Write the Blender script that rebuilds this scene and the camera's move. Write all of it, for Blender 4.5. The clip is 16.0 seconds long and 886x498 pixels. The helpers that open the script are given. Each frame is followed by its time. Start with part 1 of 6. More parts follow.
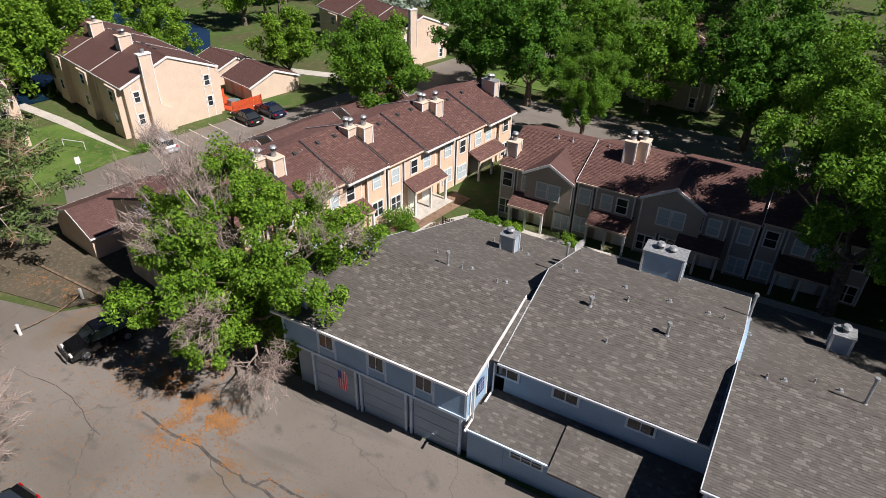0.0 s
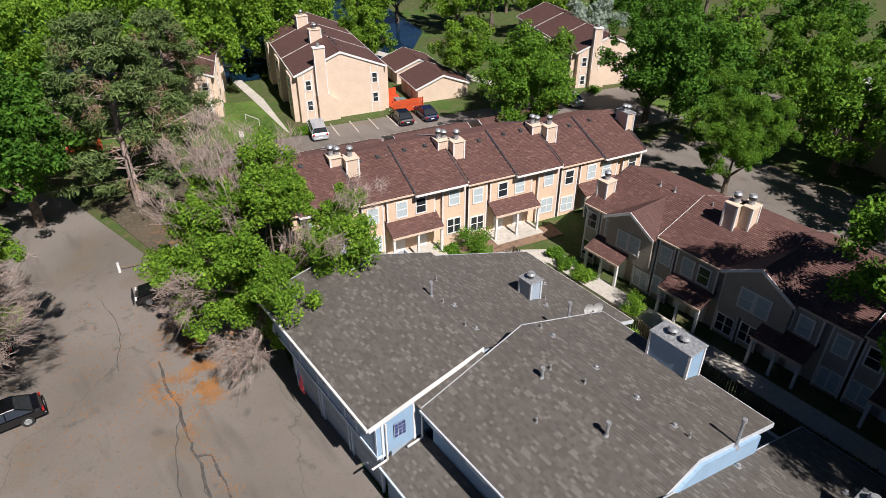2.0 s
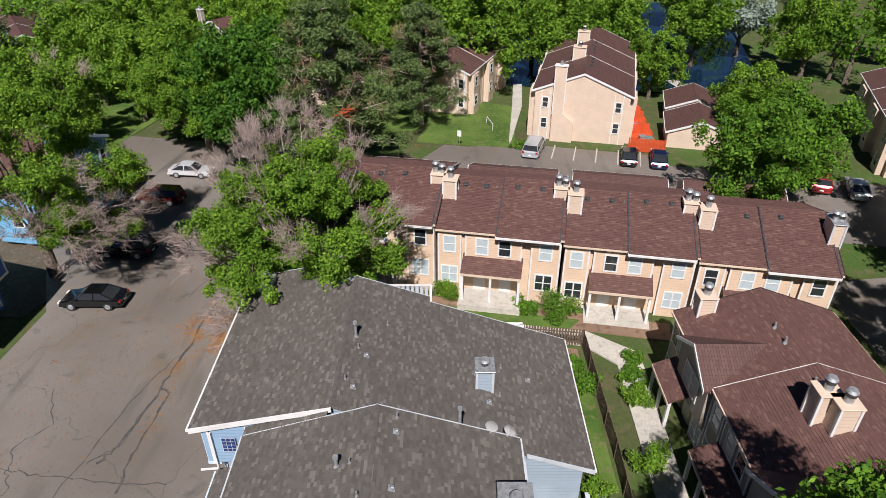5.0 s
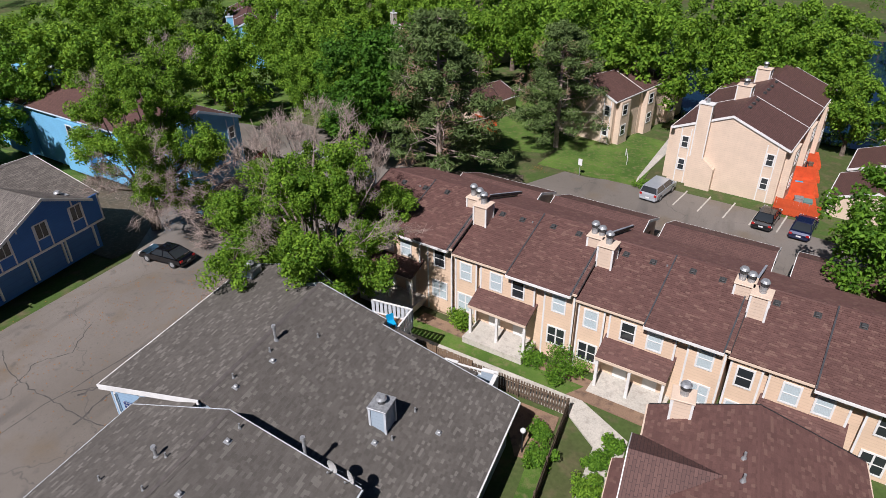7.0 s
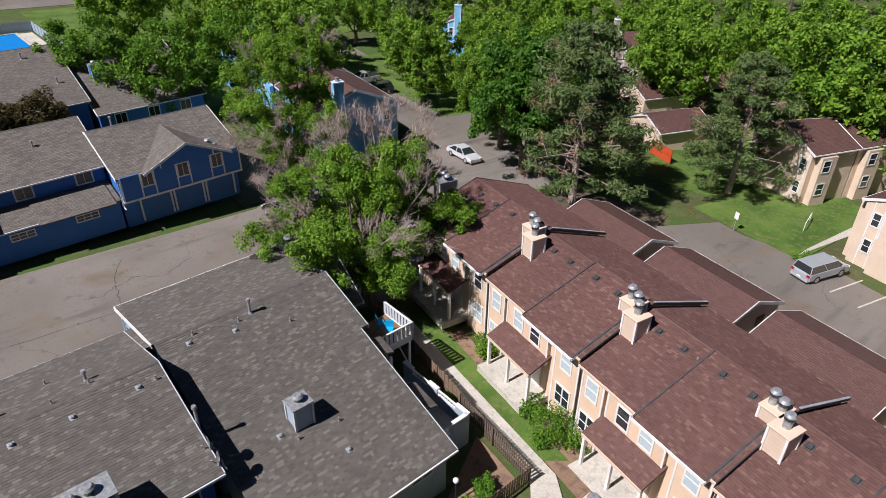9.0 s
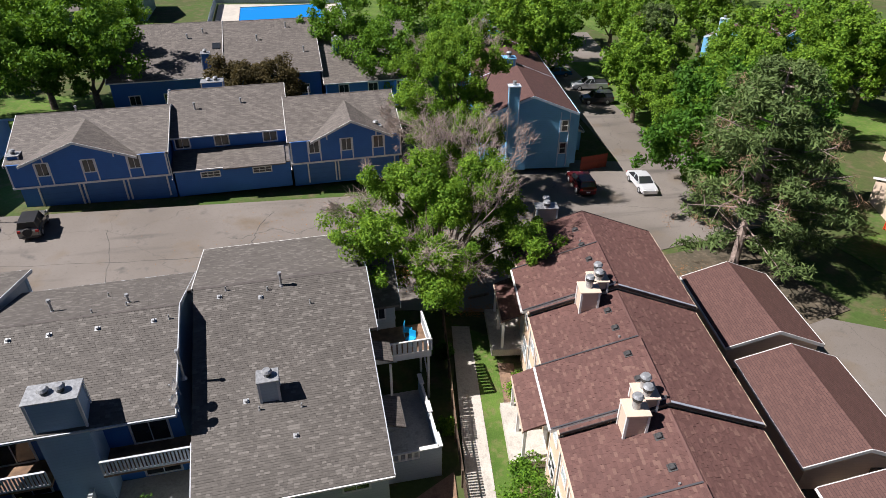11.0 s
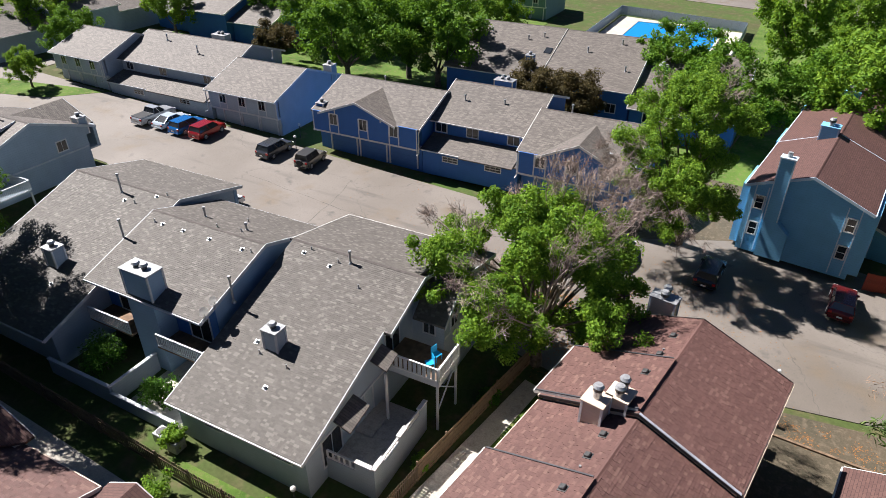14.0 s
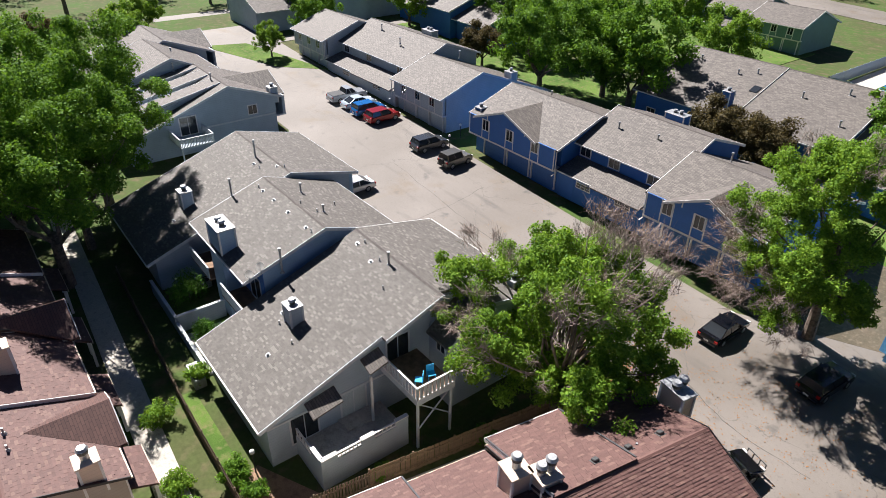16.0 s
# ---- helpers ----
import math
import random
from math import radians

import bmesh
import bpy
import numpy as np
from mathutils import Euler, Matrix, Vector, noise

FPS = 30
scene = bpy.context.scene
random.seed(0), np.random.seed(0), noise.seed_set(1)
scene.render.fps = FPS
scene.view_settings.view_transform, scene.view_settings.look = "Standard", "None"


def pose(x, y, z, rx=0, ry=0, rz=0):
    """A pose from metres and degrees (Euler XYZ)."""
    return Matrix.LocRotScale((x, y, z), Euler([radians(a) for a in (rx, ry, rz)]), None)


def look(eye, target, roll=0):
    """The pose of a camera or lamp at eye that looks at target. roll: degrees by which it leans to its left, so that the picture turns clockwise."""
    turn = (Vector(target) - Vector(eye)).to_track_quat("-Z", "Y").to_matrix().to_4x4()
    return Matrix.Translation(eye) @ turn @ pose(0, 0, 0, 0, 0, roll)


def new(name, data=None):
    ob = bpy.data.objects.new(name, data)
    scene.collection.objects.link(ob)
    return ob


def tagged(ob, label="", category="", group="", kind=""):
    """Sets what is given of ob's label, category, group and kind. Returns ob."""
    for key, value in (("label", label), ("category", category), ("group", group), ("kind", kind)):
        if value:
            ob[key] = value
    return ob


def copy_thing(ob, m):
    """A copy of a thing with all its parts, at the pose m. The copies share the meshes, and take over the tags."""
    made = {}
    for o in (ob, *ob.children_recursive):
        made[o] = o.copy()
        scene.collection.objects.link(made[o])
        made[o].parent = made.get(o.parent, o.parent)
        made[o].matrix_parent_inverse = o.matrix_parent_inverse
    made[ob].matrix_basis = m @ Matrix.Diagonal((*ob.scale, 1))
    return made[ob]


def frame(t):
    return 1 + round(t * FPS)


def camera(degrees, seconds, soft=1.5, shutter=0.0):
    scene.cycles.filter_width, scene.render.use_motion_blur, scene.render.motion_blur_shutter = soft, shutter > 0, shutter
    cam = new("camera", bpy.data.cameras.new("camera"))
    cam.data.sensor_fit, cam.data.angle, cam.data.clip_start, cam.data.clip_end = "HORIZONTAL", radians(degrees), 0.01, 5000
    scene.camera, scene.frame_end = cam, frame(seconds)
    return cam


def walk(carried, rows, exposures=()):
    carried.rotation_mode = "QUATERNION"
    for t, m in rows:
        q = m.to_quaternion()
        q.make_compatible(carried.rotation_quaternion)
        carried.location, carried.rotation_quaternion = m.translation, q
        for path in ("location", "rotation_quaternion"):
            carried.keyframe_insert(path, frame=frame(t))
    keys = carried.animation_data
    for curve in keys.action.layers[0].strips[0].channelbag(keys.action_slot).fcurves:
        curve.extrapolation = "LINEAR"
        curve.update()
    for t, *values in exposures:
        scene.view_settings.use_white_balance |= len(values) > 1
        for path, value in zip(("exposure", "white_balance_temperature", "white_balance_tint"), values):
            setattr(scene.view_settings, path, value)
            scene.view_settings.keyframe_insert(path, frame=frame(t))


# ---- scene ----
cam = camera(68.6, 16.0, soft=0.6)
PATH = [
    (0, (1.335, 1.506, 29.537), (0.528, 2.97, 28.44), 1.4),
    (0.5, (4.131, 3.688, 29.745), (3.173, 5.06, 28.65), 0.9),
    (1, (6.558, 6.391, 29.79), (5.455, 7.652, 28.697), 0.2),
    (1.5, (8.573, 9.309, 29.682), (7.338, 10.448, 28.596), 0.1),
    (2, (10.222, 12.335, 29.677), (8.875, 13.341, 28.594), 0.1),
    (2.5, (11.595, 15.703, 29.738), (10.148, 16.559, 28.655), 0.2),
    (3, (12.612, 19.181, 29.827), (11.08, 19.877, 28.745), 0.2),
    (3.5, (13.309, 22.769, 29.92), (11.71, 23.296, 28.842), 0.2),
    (4, (13.551, 26.489, 29.972), (11.902, 26.84, 28.895), 0.3),
    (6.5, (9.293, 44.743, 29.412), (7.663, 44.23, 28.372), -0.6),
    (7, (7.565, 48.102, 29.359), (5.991, 47.426, 28.327), -0.6),
    (7.5, (5.522, 51.224, 29.249), (4.026, 50.381, 28.225), -0.7),
    (8, (3.192, 53.91, 29.389), (1.794, 52.914, 28.362), -0.1),
    (10.5, (-12.206, 62.452, 30.704), (-12.803, 60.872, 29.633), 0.3),
    (11, (-15.711, 63.193, 30.985), (-16.106, 61.552, 29.911), 0.2),
    (11.5, (-19.359, 63.432, 31.327), (-19.541, 61.76, 30.246), 0.1),
    (12, (-22.989, 63.206, 31.349), (-22.956, 61.522, 30.271), -0.1),
    (12.5, (-26.342, 62.543, 31.194), (-26.107, 60.869, 30.125), -0.1),
    (13, (-29.553, 61.523, 31.076), (-29.129, 59.883, 30.013), -0.0),
    (13.5, (-32.683, 60.167, 30.985), (-32.077, 58.581, 29.929), -0.1),
    (14, (-35.634, 58.549, 30.93), (-34.851, 57.036, 29.883), 0.1),
    (14.5, (-38.332, 56.661, 30.977), (-37.388, 55.24, 29.934), 0.1),
    (15, (-40.813, 54.428, 31.053), (-39.718, 53.117, 30.013), 0.2),
    (15.5, (-43.01, 51.956, 31.274), (-41.781, 50.772, 30.233), 0.7),
    (16, (-45.003, 49.3, 31.56), (-43.661, 48.247, 30.516), 1.0),
]
EXPOSURES = [(0.0, 0.62, 6500, 12), (4.2, 0.46, 6450, 12), (7.0, 0.38, 6200, 14), (8.2, 0.42, 6200, 14), (10.5, 0.76, 6350, 13), (13.0, 1.12, 6450, 11), (16.0, 1.26, 6450, 11)]
walk(cam, [(t, look(eye, target, roll)) for t, eye, target, roll in PATH], EXPOSURES)

# ---- light ----
SUN_AZ, SUN_EL = radians(-5.0), radians(50.0)
sun_dir = Vector((math.cos(SUN_AZ) * math.cos(SUN_EL), math.sin(SUN_AZ) * math.cos(SUN_EL), math.sin(SUN_EL)))
world = bpy.data.worlds.new("sky")
scene.world = world
world.use_nodes = True
wn = world.node_tree.nodes
sky = wn.new("ShaderNodeTexSky")
sky.sky_type, sky.sun_disc = "NISHITA", False
sky.sun_elevation, sky.sun_rotation = SUN_EL, radians(90.0) - SUN_AZ
sky.altitude, sky.air_density, sky.dust_density, sky.ozone_density = 1700.0, 0.38, 0.0, 4.0
world.node_tree.links.new(sky.outputs[0], wn["Background"].inputs[0])
wn["Background"].inputs[1].default_value = 0.05
sun = new("sun", bpy.data.lights.new("sun", "SUN"))
sun.data.energy, sun.data.angle, sun.data.color = 5.0, radians(0.53), (1.0, 0.955, 0.925)
sun.matrix_world = look(sun_dir * 60.0, (0, 0, 0))


# ---- materials ----
def mat(name, rough=0.8, metal=0.0):
    m = bpy.data.materials.new(name)
    m.use_nodes = True
    b = m.node_tree.nodes["Principled BSDF"]
    b.inputs["Roughness"].default_value, b.inputs["Metallic"].default_value = rough, metal
    return m, m.node_tree.nodes, m.node_tree.links, b


def mix(n, l, fac, a, b, kind="MIX"):
    x = n.new("ShaderNodeMix")
    x.data_type, x.blend_type = "RGBA", kind
    for sock, v in ((x.inputs[0], fac), (x.inputs[6], a), (x.inputs[7], b)):
        if isinstance(v, (int, float)):
            sock.default_value = v
        elif isinstance(v, tuple):
            sock.default_value = (*v, 1.0) if len(v) == 3 else v
        else:
            l.new(v, sock)
    return x.outputs[2]


def ramp(n, l, src, lo, hi):
    r = n.new("ShaderNodeMapRange")
    r.inputs[1].default_value, r.inputs[2].default_value = lo, hi
    l.new(src, r.inputs[0])
    return r.outputs[0]


def noise_tex(n, l, scale, detail=4.0, stretch=None, coord="Object"):
    tc = n.new("ShaderNodeTexCoord")
    t = n.new("ShaderNodeTexNoise")
    t.inputs["Scale"].default_value, t.inputs["Detail"].default_value = scale, detail
    if stretch:
        mp = n.new("ShaderNodeMapping")
        mp.inputs["Scale"].default_value = stretch
        l.new(tc.outputs[coord], mp.inputs[0])
        l.new(mp.outputs[0], t.inputs["Vector"])
    else:
        l.new(tc.outputs[coord], t.inputs["Vector"])
    return t.outputs["Fac"]


def bump(n, l, b, height, strength=0.3, distance=0.02):
    k = n.new("ShaderNodeBump")
    k.inputs["Strength"].default_value, k.inputs["Distance"].default_value = strength, distance
    l.new(height, k.inputs["Height"])
    l.new(k.outputs[0], b.inputs["Normal"])


def painted(name, col, rough=0.6, vary=0.18, scale=1.5, metal=0.0, grain=25.0):
    """A paint with faint blotches, grime and grain."""
    m, n, l, b = mat(name, rough, metal)
    big, fine = noise_tex(n, l, scale, 5.0), noise_tex(n, l, grain, 3.0)
    dark = tuple(c * (1 - vary * 1.6) for c in col)
    lite = tuple(min(1.0, c * (1 + vary * 0.5)) for c in col)
    c = mix(n, l, ramp(n, l, big, 0.3, 0.7), dark, lite)
    c = mix(n, l, 0.25, c, fine, "OVERLAY")
    l.new(c, b.inputs["Base Color"])
    bump(n, l, b, fine, 0.15, 0.01)
    return m


def siding(name, col, board=0.2, rough=0.65, vary=0.12, upright=False):
    """Boards with a shadow groove, in courses (or upright panels)."""
    m, n, l, b = mat(name, rough)
    tc, sep = n.new("ShaderNodeTexCoord"), n.new("ShaderNodeSeparateXYZ")
    l.new(tc.outputs["Object"], sep.inputs[0])
    k = n.new("ShaderNodeMath")
    k.operation = "MULTIPLY"
    k.inputs[1].default_value = 1.0 / board
    if upright:
        add = n.new("ShaderNodeMath")
        add.operation = "ADD"
        l.new(sep.outputs[0], add.inputs[0]), l.new(sep.outputs[1], add.inputs[1])
        l.new(add.outputs[0], k.inputs[0])
    else:
        l.new(sep.outputs[2], k.inputs[0])
    fr = n.new("ShaderNodeMath")
    fr.operation = "FRACT"
    l.new(k.outputs[0], fr.inputs[0])
    groove = ramp(n, l, fr.outputs[0], 0.0, 0.12)
    big, fine = noise_tex(n, l, 0.9, 5.0), noise_tex(n, l, 18.0, 3.0, (1, 1, 6))
    c = mix(n, l, ramp(n, l, big, 0.3, 0.7), tuple(x * (1 - vary) for x in col), col)
    c = mix(n, l, 0.2, c, fine, "OVERLAY")
    c = mix(n, l, groove, tuple(x * 0.72 for x in col), c)
    l.new(c, b.inputs["Base Color"])
    bump(n, l, b, groove, 0.35, 0.02)
    return m


def shingle_mat(name, lo, hi, pattern=True, rough=0.7, fleck=None):
    """Asphalt shingles. With pattern the courses come from the material, else each piece takes its own tint."""
    m, n, l, b = mat(name, rough)
    b.inputs["Specular IOR Level"].default_value = 0.38
    big, fine = noise_tex(n, l, 0.35, 5.0), noise_tex(n, l, 60.0, 2.0)
    if pattern:
        tc = n.new("ShaderNodeTexCoord")
        br = n.new("ShaderNodeTexBrick")
        br.offset = 0.37
        br.inputs["Scale"].default_value = 1.0
        br.inputs["Brick Width"].default_value, br.inputs["Row Height"].default_value = 0.45, 0.16
        br.inputs["Mortar Size"].default_value, br.inputs["Bias"].default_value = 0.012, 0.0
        br.inputs["Color1"].default_value, br.inputs["Color2"].default_value = (*lo, 1), (*hi, 1)
        br.inputs["Mortar"].default_value = (*(x * 0.45 for x in lo), 1)
        l.new(tc.outputs["Object"], br.inputs["Vector"])
        c = br.outputs["Color"]
    else:
        g = n.new("ShaderNodeNewGeometry")
        oi = n.new("ShaderNodeObjectInfo")
        ad = n.new("ShaderNodeMath")
        ad.operation = "ADD"
        l.new(g.outputs["Random Per Island"], ad.inputs[0]), l.new(oi.outputs["Random"], ad.inputs[1])
        fr = n.new("ShaderNodeMath")
        fr.operation = "FRACT"
        l.new(ad.outputs[0], fr.inputs[0])
        c = mix(n, l, fr.outputs[0], lo, hi)
        if fleck:
            c = mix(n, l, ramp(n, l, fr.outputs[0], 0.86, 0.9), c, fleck)
    c = mix(n, l, ramp(n, l, big, 0.3, 0.75), c, mix(n, l, 0.35, c, tuple(x * 0.75 for x in lo)))
    c = mix(n, l, 0.45, c, fine, "OVERLAY")
    l.new(c, b.inputs["Base Color"])
    bump(n, l, b, fine, 0.5, 0.01)
    return m


def leaf_mat(name, lo, hi, trans=0.3):
    m, n, l, b = mat(name, 0.7)
    b.inputs["Specular IOR Level"].default_value = 0.2
    g = n.new("ShaderNodeNewGeometry")
    big = noise_tex(n, l, 0.5, 3.0)
    c = mix(n, l, g.outputs["Random Per Island"], lo, hi)
    c = mix(n, l, ramp(n, l, big, 0.35, 0.7), mix(n, l, 0.5, c, lo), c)
    l.new(c, b.inputs["Base Color"])
    t = n.new("ShaderNodeBsdfTranslucent")
    l.new(mix(n, l, 0.4, c, (hi[0] * 1.5, hi[1] * 1.4, hi[2])), t.inputs[0])
    ms = n.new("ShaderNodeMixShader")
    ms.inputs[0].default_value = trans
    l.new(b.outputs[0], ms.inputs[1]), l.new(t.outputs[0], ms.inputs[2])
    l.new(ms.outputs[0], n["Material Output"].inputs[0])
    return m


def ground_mat(name, cols, scale=0.08, fine_scale=3.0, rough=0.95, strength=0.4):
    m, n, l, b = mat(name, rough)
    b.inputs["Specular IOR Level"].default_value = 0.2
    big, mid, fine = noise_tex(n, l, scale, 6.0), noise_tex(n, l, scale * 7, 6.0), noise_tex(n, l, fine_scale, 6.0)
    c = mix(n, l, ramp(n, l, big, 0.35, 0.65), cols[0], cols[1])
    c = mix(n, l, ramp(n, l, mid, 0.5, 0.75), c, cols[2])
    c = mix(n, l, 0.35, c, fine, "OVERLAY")
    l.new(c, b.inputs["Base Color"])
    bump(n, l, b, fine, strength, 0.03)
    return m


def asphalt_mat():
    m, n, l, b = mat("asphalt", 0.66)
    b.inputs["Specular IOR Level"].default_value = 0.45
    big, mid, fine = noise_tex(n, l, 0.09, 6.0), noise_tex(n, l, 0.7, 8.0), noise_tex(n, l, 30.0, 3.0)
    streak = noise_tex(n, l, 0.35, 4.0, (0.25, 1.6, 1))
    c = mix(n, l, ramp(n, l, big, 0.35, 0.65), (0.138, 0.119, 0.1), (0.194, 0.171, 0.15))
    c = mix(n, l, ramp(n, l, streak, 0.58, 0.8), c, (0.088, 0.079, 0.07))
    c = mix(n, l, ramp(n, l, noise_tex(n, l, 0.22, 7.0), 0.56, 0.72), c, (0.15, 0.118, 0.085))
    c = mix(n, l, ramp(n, l, noise_tex(n, l, 6.0, 5.0), 0.6, 0.78), c, (0.1, 0.09, 0.08))
    c = mix(n, l, ramp(n, l, mid, 0.62, 0.8), c, (0.08, 0.074, 0.068))
    v = n.new("ShaderNodeTexVoronoi")
    v.feature = "DISTANCE_TO_EDGE"
    v.inputs["Scale"].default_value = 0.075
    tc, w = n.new("ShaderNodeTexCoord"), n.new("ShaderNodeTexNoise")
    w.inputs["Scale"].default_value, w.inputs["Detail"].default_value = 0.5, 6.0
    l.new(tc.outputs["Object"], w.inputs["Vector"])
    va = n.new("ShaderNodeVectorMath")
    va.operation = "MULTIPLY_ADD"
    va.inputs[1].default_value = (3.0, 3.0, 0.0)
    l.new(w.outputs["Color"], va.inputs[0]), l.new(tc.outputs["Object"], va.inputs[2])
    l.new(va.outputs[0], v.inputs["Vector"])
    crack = ramp(n, l, v.outputs["Distance"], 0.0008, 0.0035)
    c = mix(n, l, crack, mix(n, l, 0.45, c, (0.05, 0.047, 0.045)), c)
    c = mix(n, l, 0.3, c, fine, "OVERLAY")
    l.new(c, b.inputs["Base Color"])
    bump(n, l, b, fine, 0.35, 0.01)
    return m


def glass_mat(name, col, rough=0.05):
    m, n, l, b = mat(name, rough)
    v = noise_tex(n, l, 0.8, 3.0)
    l.new(mix(n, l, v, tuple(c * 0.6 for c in col), col), b.inputs["Base Color"])
    b.inputs["Specular IOR Level"].default_value = 0.8
    return m


def blind_mat(name, col):
    m, n, l, b = mat(name, 0.25)
    tc, sep = n.new("ShaderNodeTexCoord"), n.new("ShaderNodeSeparateXYZ")
    l.new(tc.outputs["Object"], sep.inputs[0])
    k = n.new("ShaderNodeMath")
    k.operation = "MULTIPLY"
    k.inputs[1].default_value = 16.0
    l.new(sep.outputs[2], k.inputs[0])
    fr = n.new("ShaderNodeMath")
    fr.operation = "FRACT"
    l.new(k.outputs[0], fr.inputs[0])
    l.new(mix(n, l, ramp(n, l, fr.outputs[0], 0.0, 0.4), tuple(c * 0.6 for c in col), col), b.inputs["Base Color"])
    return m


M_ASPH = asphalt_mat()
M_GRASS = ground_mat("grass_turf", ((0.05, 0.1, 0.016), (0.1, 0.165, 0.03), (0.15, 0.145, 0.06)), 0.3, 14.0, 0.95, 0.8)
M_EARTH = ground_mat("soil", ((0.07, 0.075, 0.03), (0.055, 0.1, 0.02), (0.12, 0.1, 0.055)), 0.12, 4.0)
M_DIRT = ground_mat("dark_soil", ((0.1, 0.08, 0.055), (0.075, 0.065, 0.045), (0.15, 0.12, 0.085)), 0.4, 9.0, 0.95, 0.9)
M_MULCH = ground_mat("mulch", ((0.2, 0.13, 0.09), (0.26, 0.17, 0.11), (0.12, 0.08, 0.06)), 0.3, 12.0, 0.95, 0.9)
M_CONC = ground_mat("concrete", ((0.42, 0.39, 0.34), (0.5, 0.46, 0.4), (0.34, 0.31, 0.27)), 0.4, 10.0, 0.85, 0.2)
M_RUST = ground_mat("dry_leaves", ((0.34, 0.15, 0.045), (0.24, 0.11, 0.04), (0.2, 0.14, 0.08)), 1.2, 14.0, 0.95, 0.9)
M_SH_GREY = shingle_mat("grey_brown_shingle", (0.082, 0.073, 0.064), (0.126, 0.113, 0.1), False, fleck=(0.162, 0.147, 0.131))
M_SH_GREY_P = shingle_mat("grey_shingle", (0.094, 0.082, 0.072), (0.172, 0.15, 0.132))
M_SH_RED = shingle_mat("red_brown_shingle", (0.097, 0.048, 0.041), (0.138, 0.07, 0.059), False, fleck=(0.16, 0.09, 0.072))
M_SH_RED_P = shingle_mat("brown_shingle", (0.085, 0.042, 0.036), (0.118, 0.06, 0.05))
M_WHITE = painted("white_paint", (0.68, 0.67, 0.65), 0.5, 0.08)
M_TRIM_BLUE = painted("pale_blue_trim", (0.55, 0.66, 0.76), 0.5, 0.1)
M_TRIM_GREY = painted("light_grey_trim", (0.5, 0.53, 0.56), 0.55, 0.1)
M_BLUE_PALE = siding("pale_blue_siding", (0.27, 0.4, 0.54), 0.22)
M_GREY_BLUE = siding("grey_blue_siding", (0.33, 0.4, 0.47), 0.22)
M_BLUE = siding("blue_siding", (0.03, 0.14, 0.42), 0.22)
M_BLUE_DOOR = siding("blue_garage_panel", (0.045, 0.14, 0.36), 0.55)
M_SKY_BLUE = siding("sky_blue_siding", (0.17, 0.44, 0.68), 0.22)
M_CREAM = siding("cream_siding", (0.68, 0.5, 0.355), 0.22)
M_CREAM_PALE = siding("pale_cream_siding", (0.64, 0.5, 0.385), 0.22)
M_TAN = siding("tan_siding", (0.38, 0.325, 0.27), 0.22)
M_GREEN = siding("green_siding", (0.12, 0.22, 0.2), 0.22)
M_ORANGE = painted("orange_fence_paint", (0.52, 0.07, 0.015), 0.7, 0.15)
M_WOOD = painted("weathered_fence_wood", (0.21, 0.14, 0.088), 0.9, 0.35, 3.0)
M_WOOD_DARK = painted("dark_fence_wood", (0.13, 0.09, 0.06), 0.9, 0.3, 3.0)
M_DECK = painted("brown_deck_boards", (0.2, 0.12, 0.07), 0.85, 0.3, 2.0)
M_METAL = painted("galvanised_metal", (0.42, 0.43, 0.44), 0.45, 0.25, 6.0, 0.5)
M_CAP = painted("sooty_metal_cap", (0.1, 0.1, 0.1), 0.5, 0.3, 6.0, 0.6)
M_BLACK = painted("black_plastic", (0.02, 0.02, 0.022), 0.5, 0.2)
M_RIDGE = painted("ridge_shingle", (0.1, 0.087, 0.08), 0.95, 0.2, 3.0)
M_PALE_SEAM = painted("pale_flashing", (0.36, 0.39, 0.44), 0.5, 0.2)
M_SEAM = painted("dark_seam_flashing", (0.05, 0.05, 0.055), 0.5, 0.2)
M_FLASH = painted("dark_flashing", (0.03, 0.025, 0.025), 0.6, 0.2)
M_BLACKGAP = painted("dark_interior", (0.012, 0.012, 0.013), 0.9, 0.2)
M_GLASS = glass_mat("window_glass", (0.03, 0.035, 0.04))
M_BLIND = blind_mat("window_with_blinds", (0.45, 0.52, 0.54))
M_CYAN = painted("turquoise_plastic", (0.01, 0.35, 0.65), 0.4, 0.1)
M_SOLAR = glass_mat("solar_cells", (0.02, 0.05, 0.18), 0.15)
M_BARK = painted("bark", (0.17, 0.13, 0.1), 0.95, 0.4, 4.0)
M_TWIG = painted("dead_twig_bark", (0.36, 0.28, 0.24), 0.95, 0.3, 4.0)
M_LEAF = leaf_mat("green_leaves", (0.04, 0.11, 0.01), (0.19, 0.35, 0.03))
M_LEAF_LIGHT = leaf_mat("light_green_leaves", (0.055, 0.135, 0.012), (0.27, 0.43, 0.04), 0.32)
M_LEAF_DARK = leaf_mat("dark_green_leaves", (0.028, 0.085, 0.009), (0.11, 0.25, 0.022))
M_LEAF_PALE = leaf_mat("silver_leaves", (0.2, 0.26, 0.22), (0.38, 0.45, 0.36))
M_LEAF_RED = leaf_mat("bronze_leaves", (0.045, 0.04, 0.015), (0.13, 0.1, 0.04))
M_DRY = painted("dry_needles", (0.34, 0.21, 0.13), 0.95, 0.4, 4.0)
M_NEEDLE = leaf_mat("pine_needles", (0.06, 0.1, 0.03), (0.19, 0.26, 0.085), 0.2)
M_TYRE = painted("tyre_rubber", (0.02, 0.02, 0.02), 0.8, 0.2)
M_STONE = painted("river_stone", (0.42, 0.38, 0.34), 0.8, 0.3, 5.0)


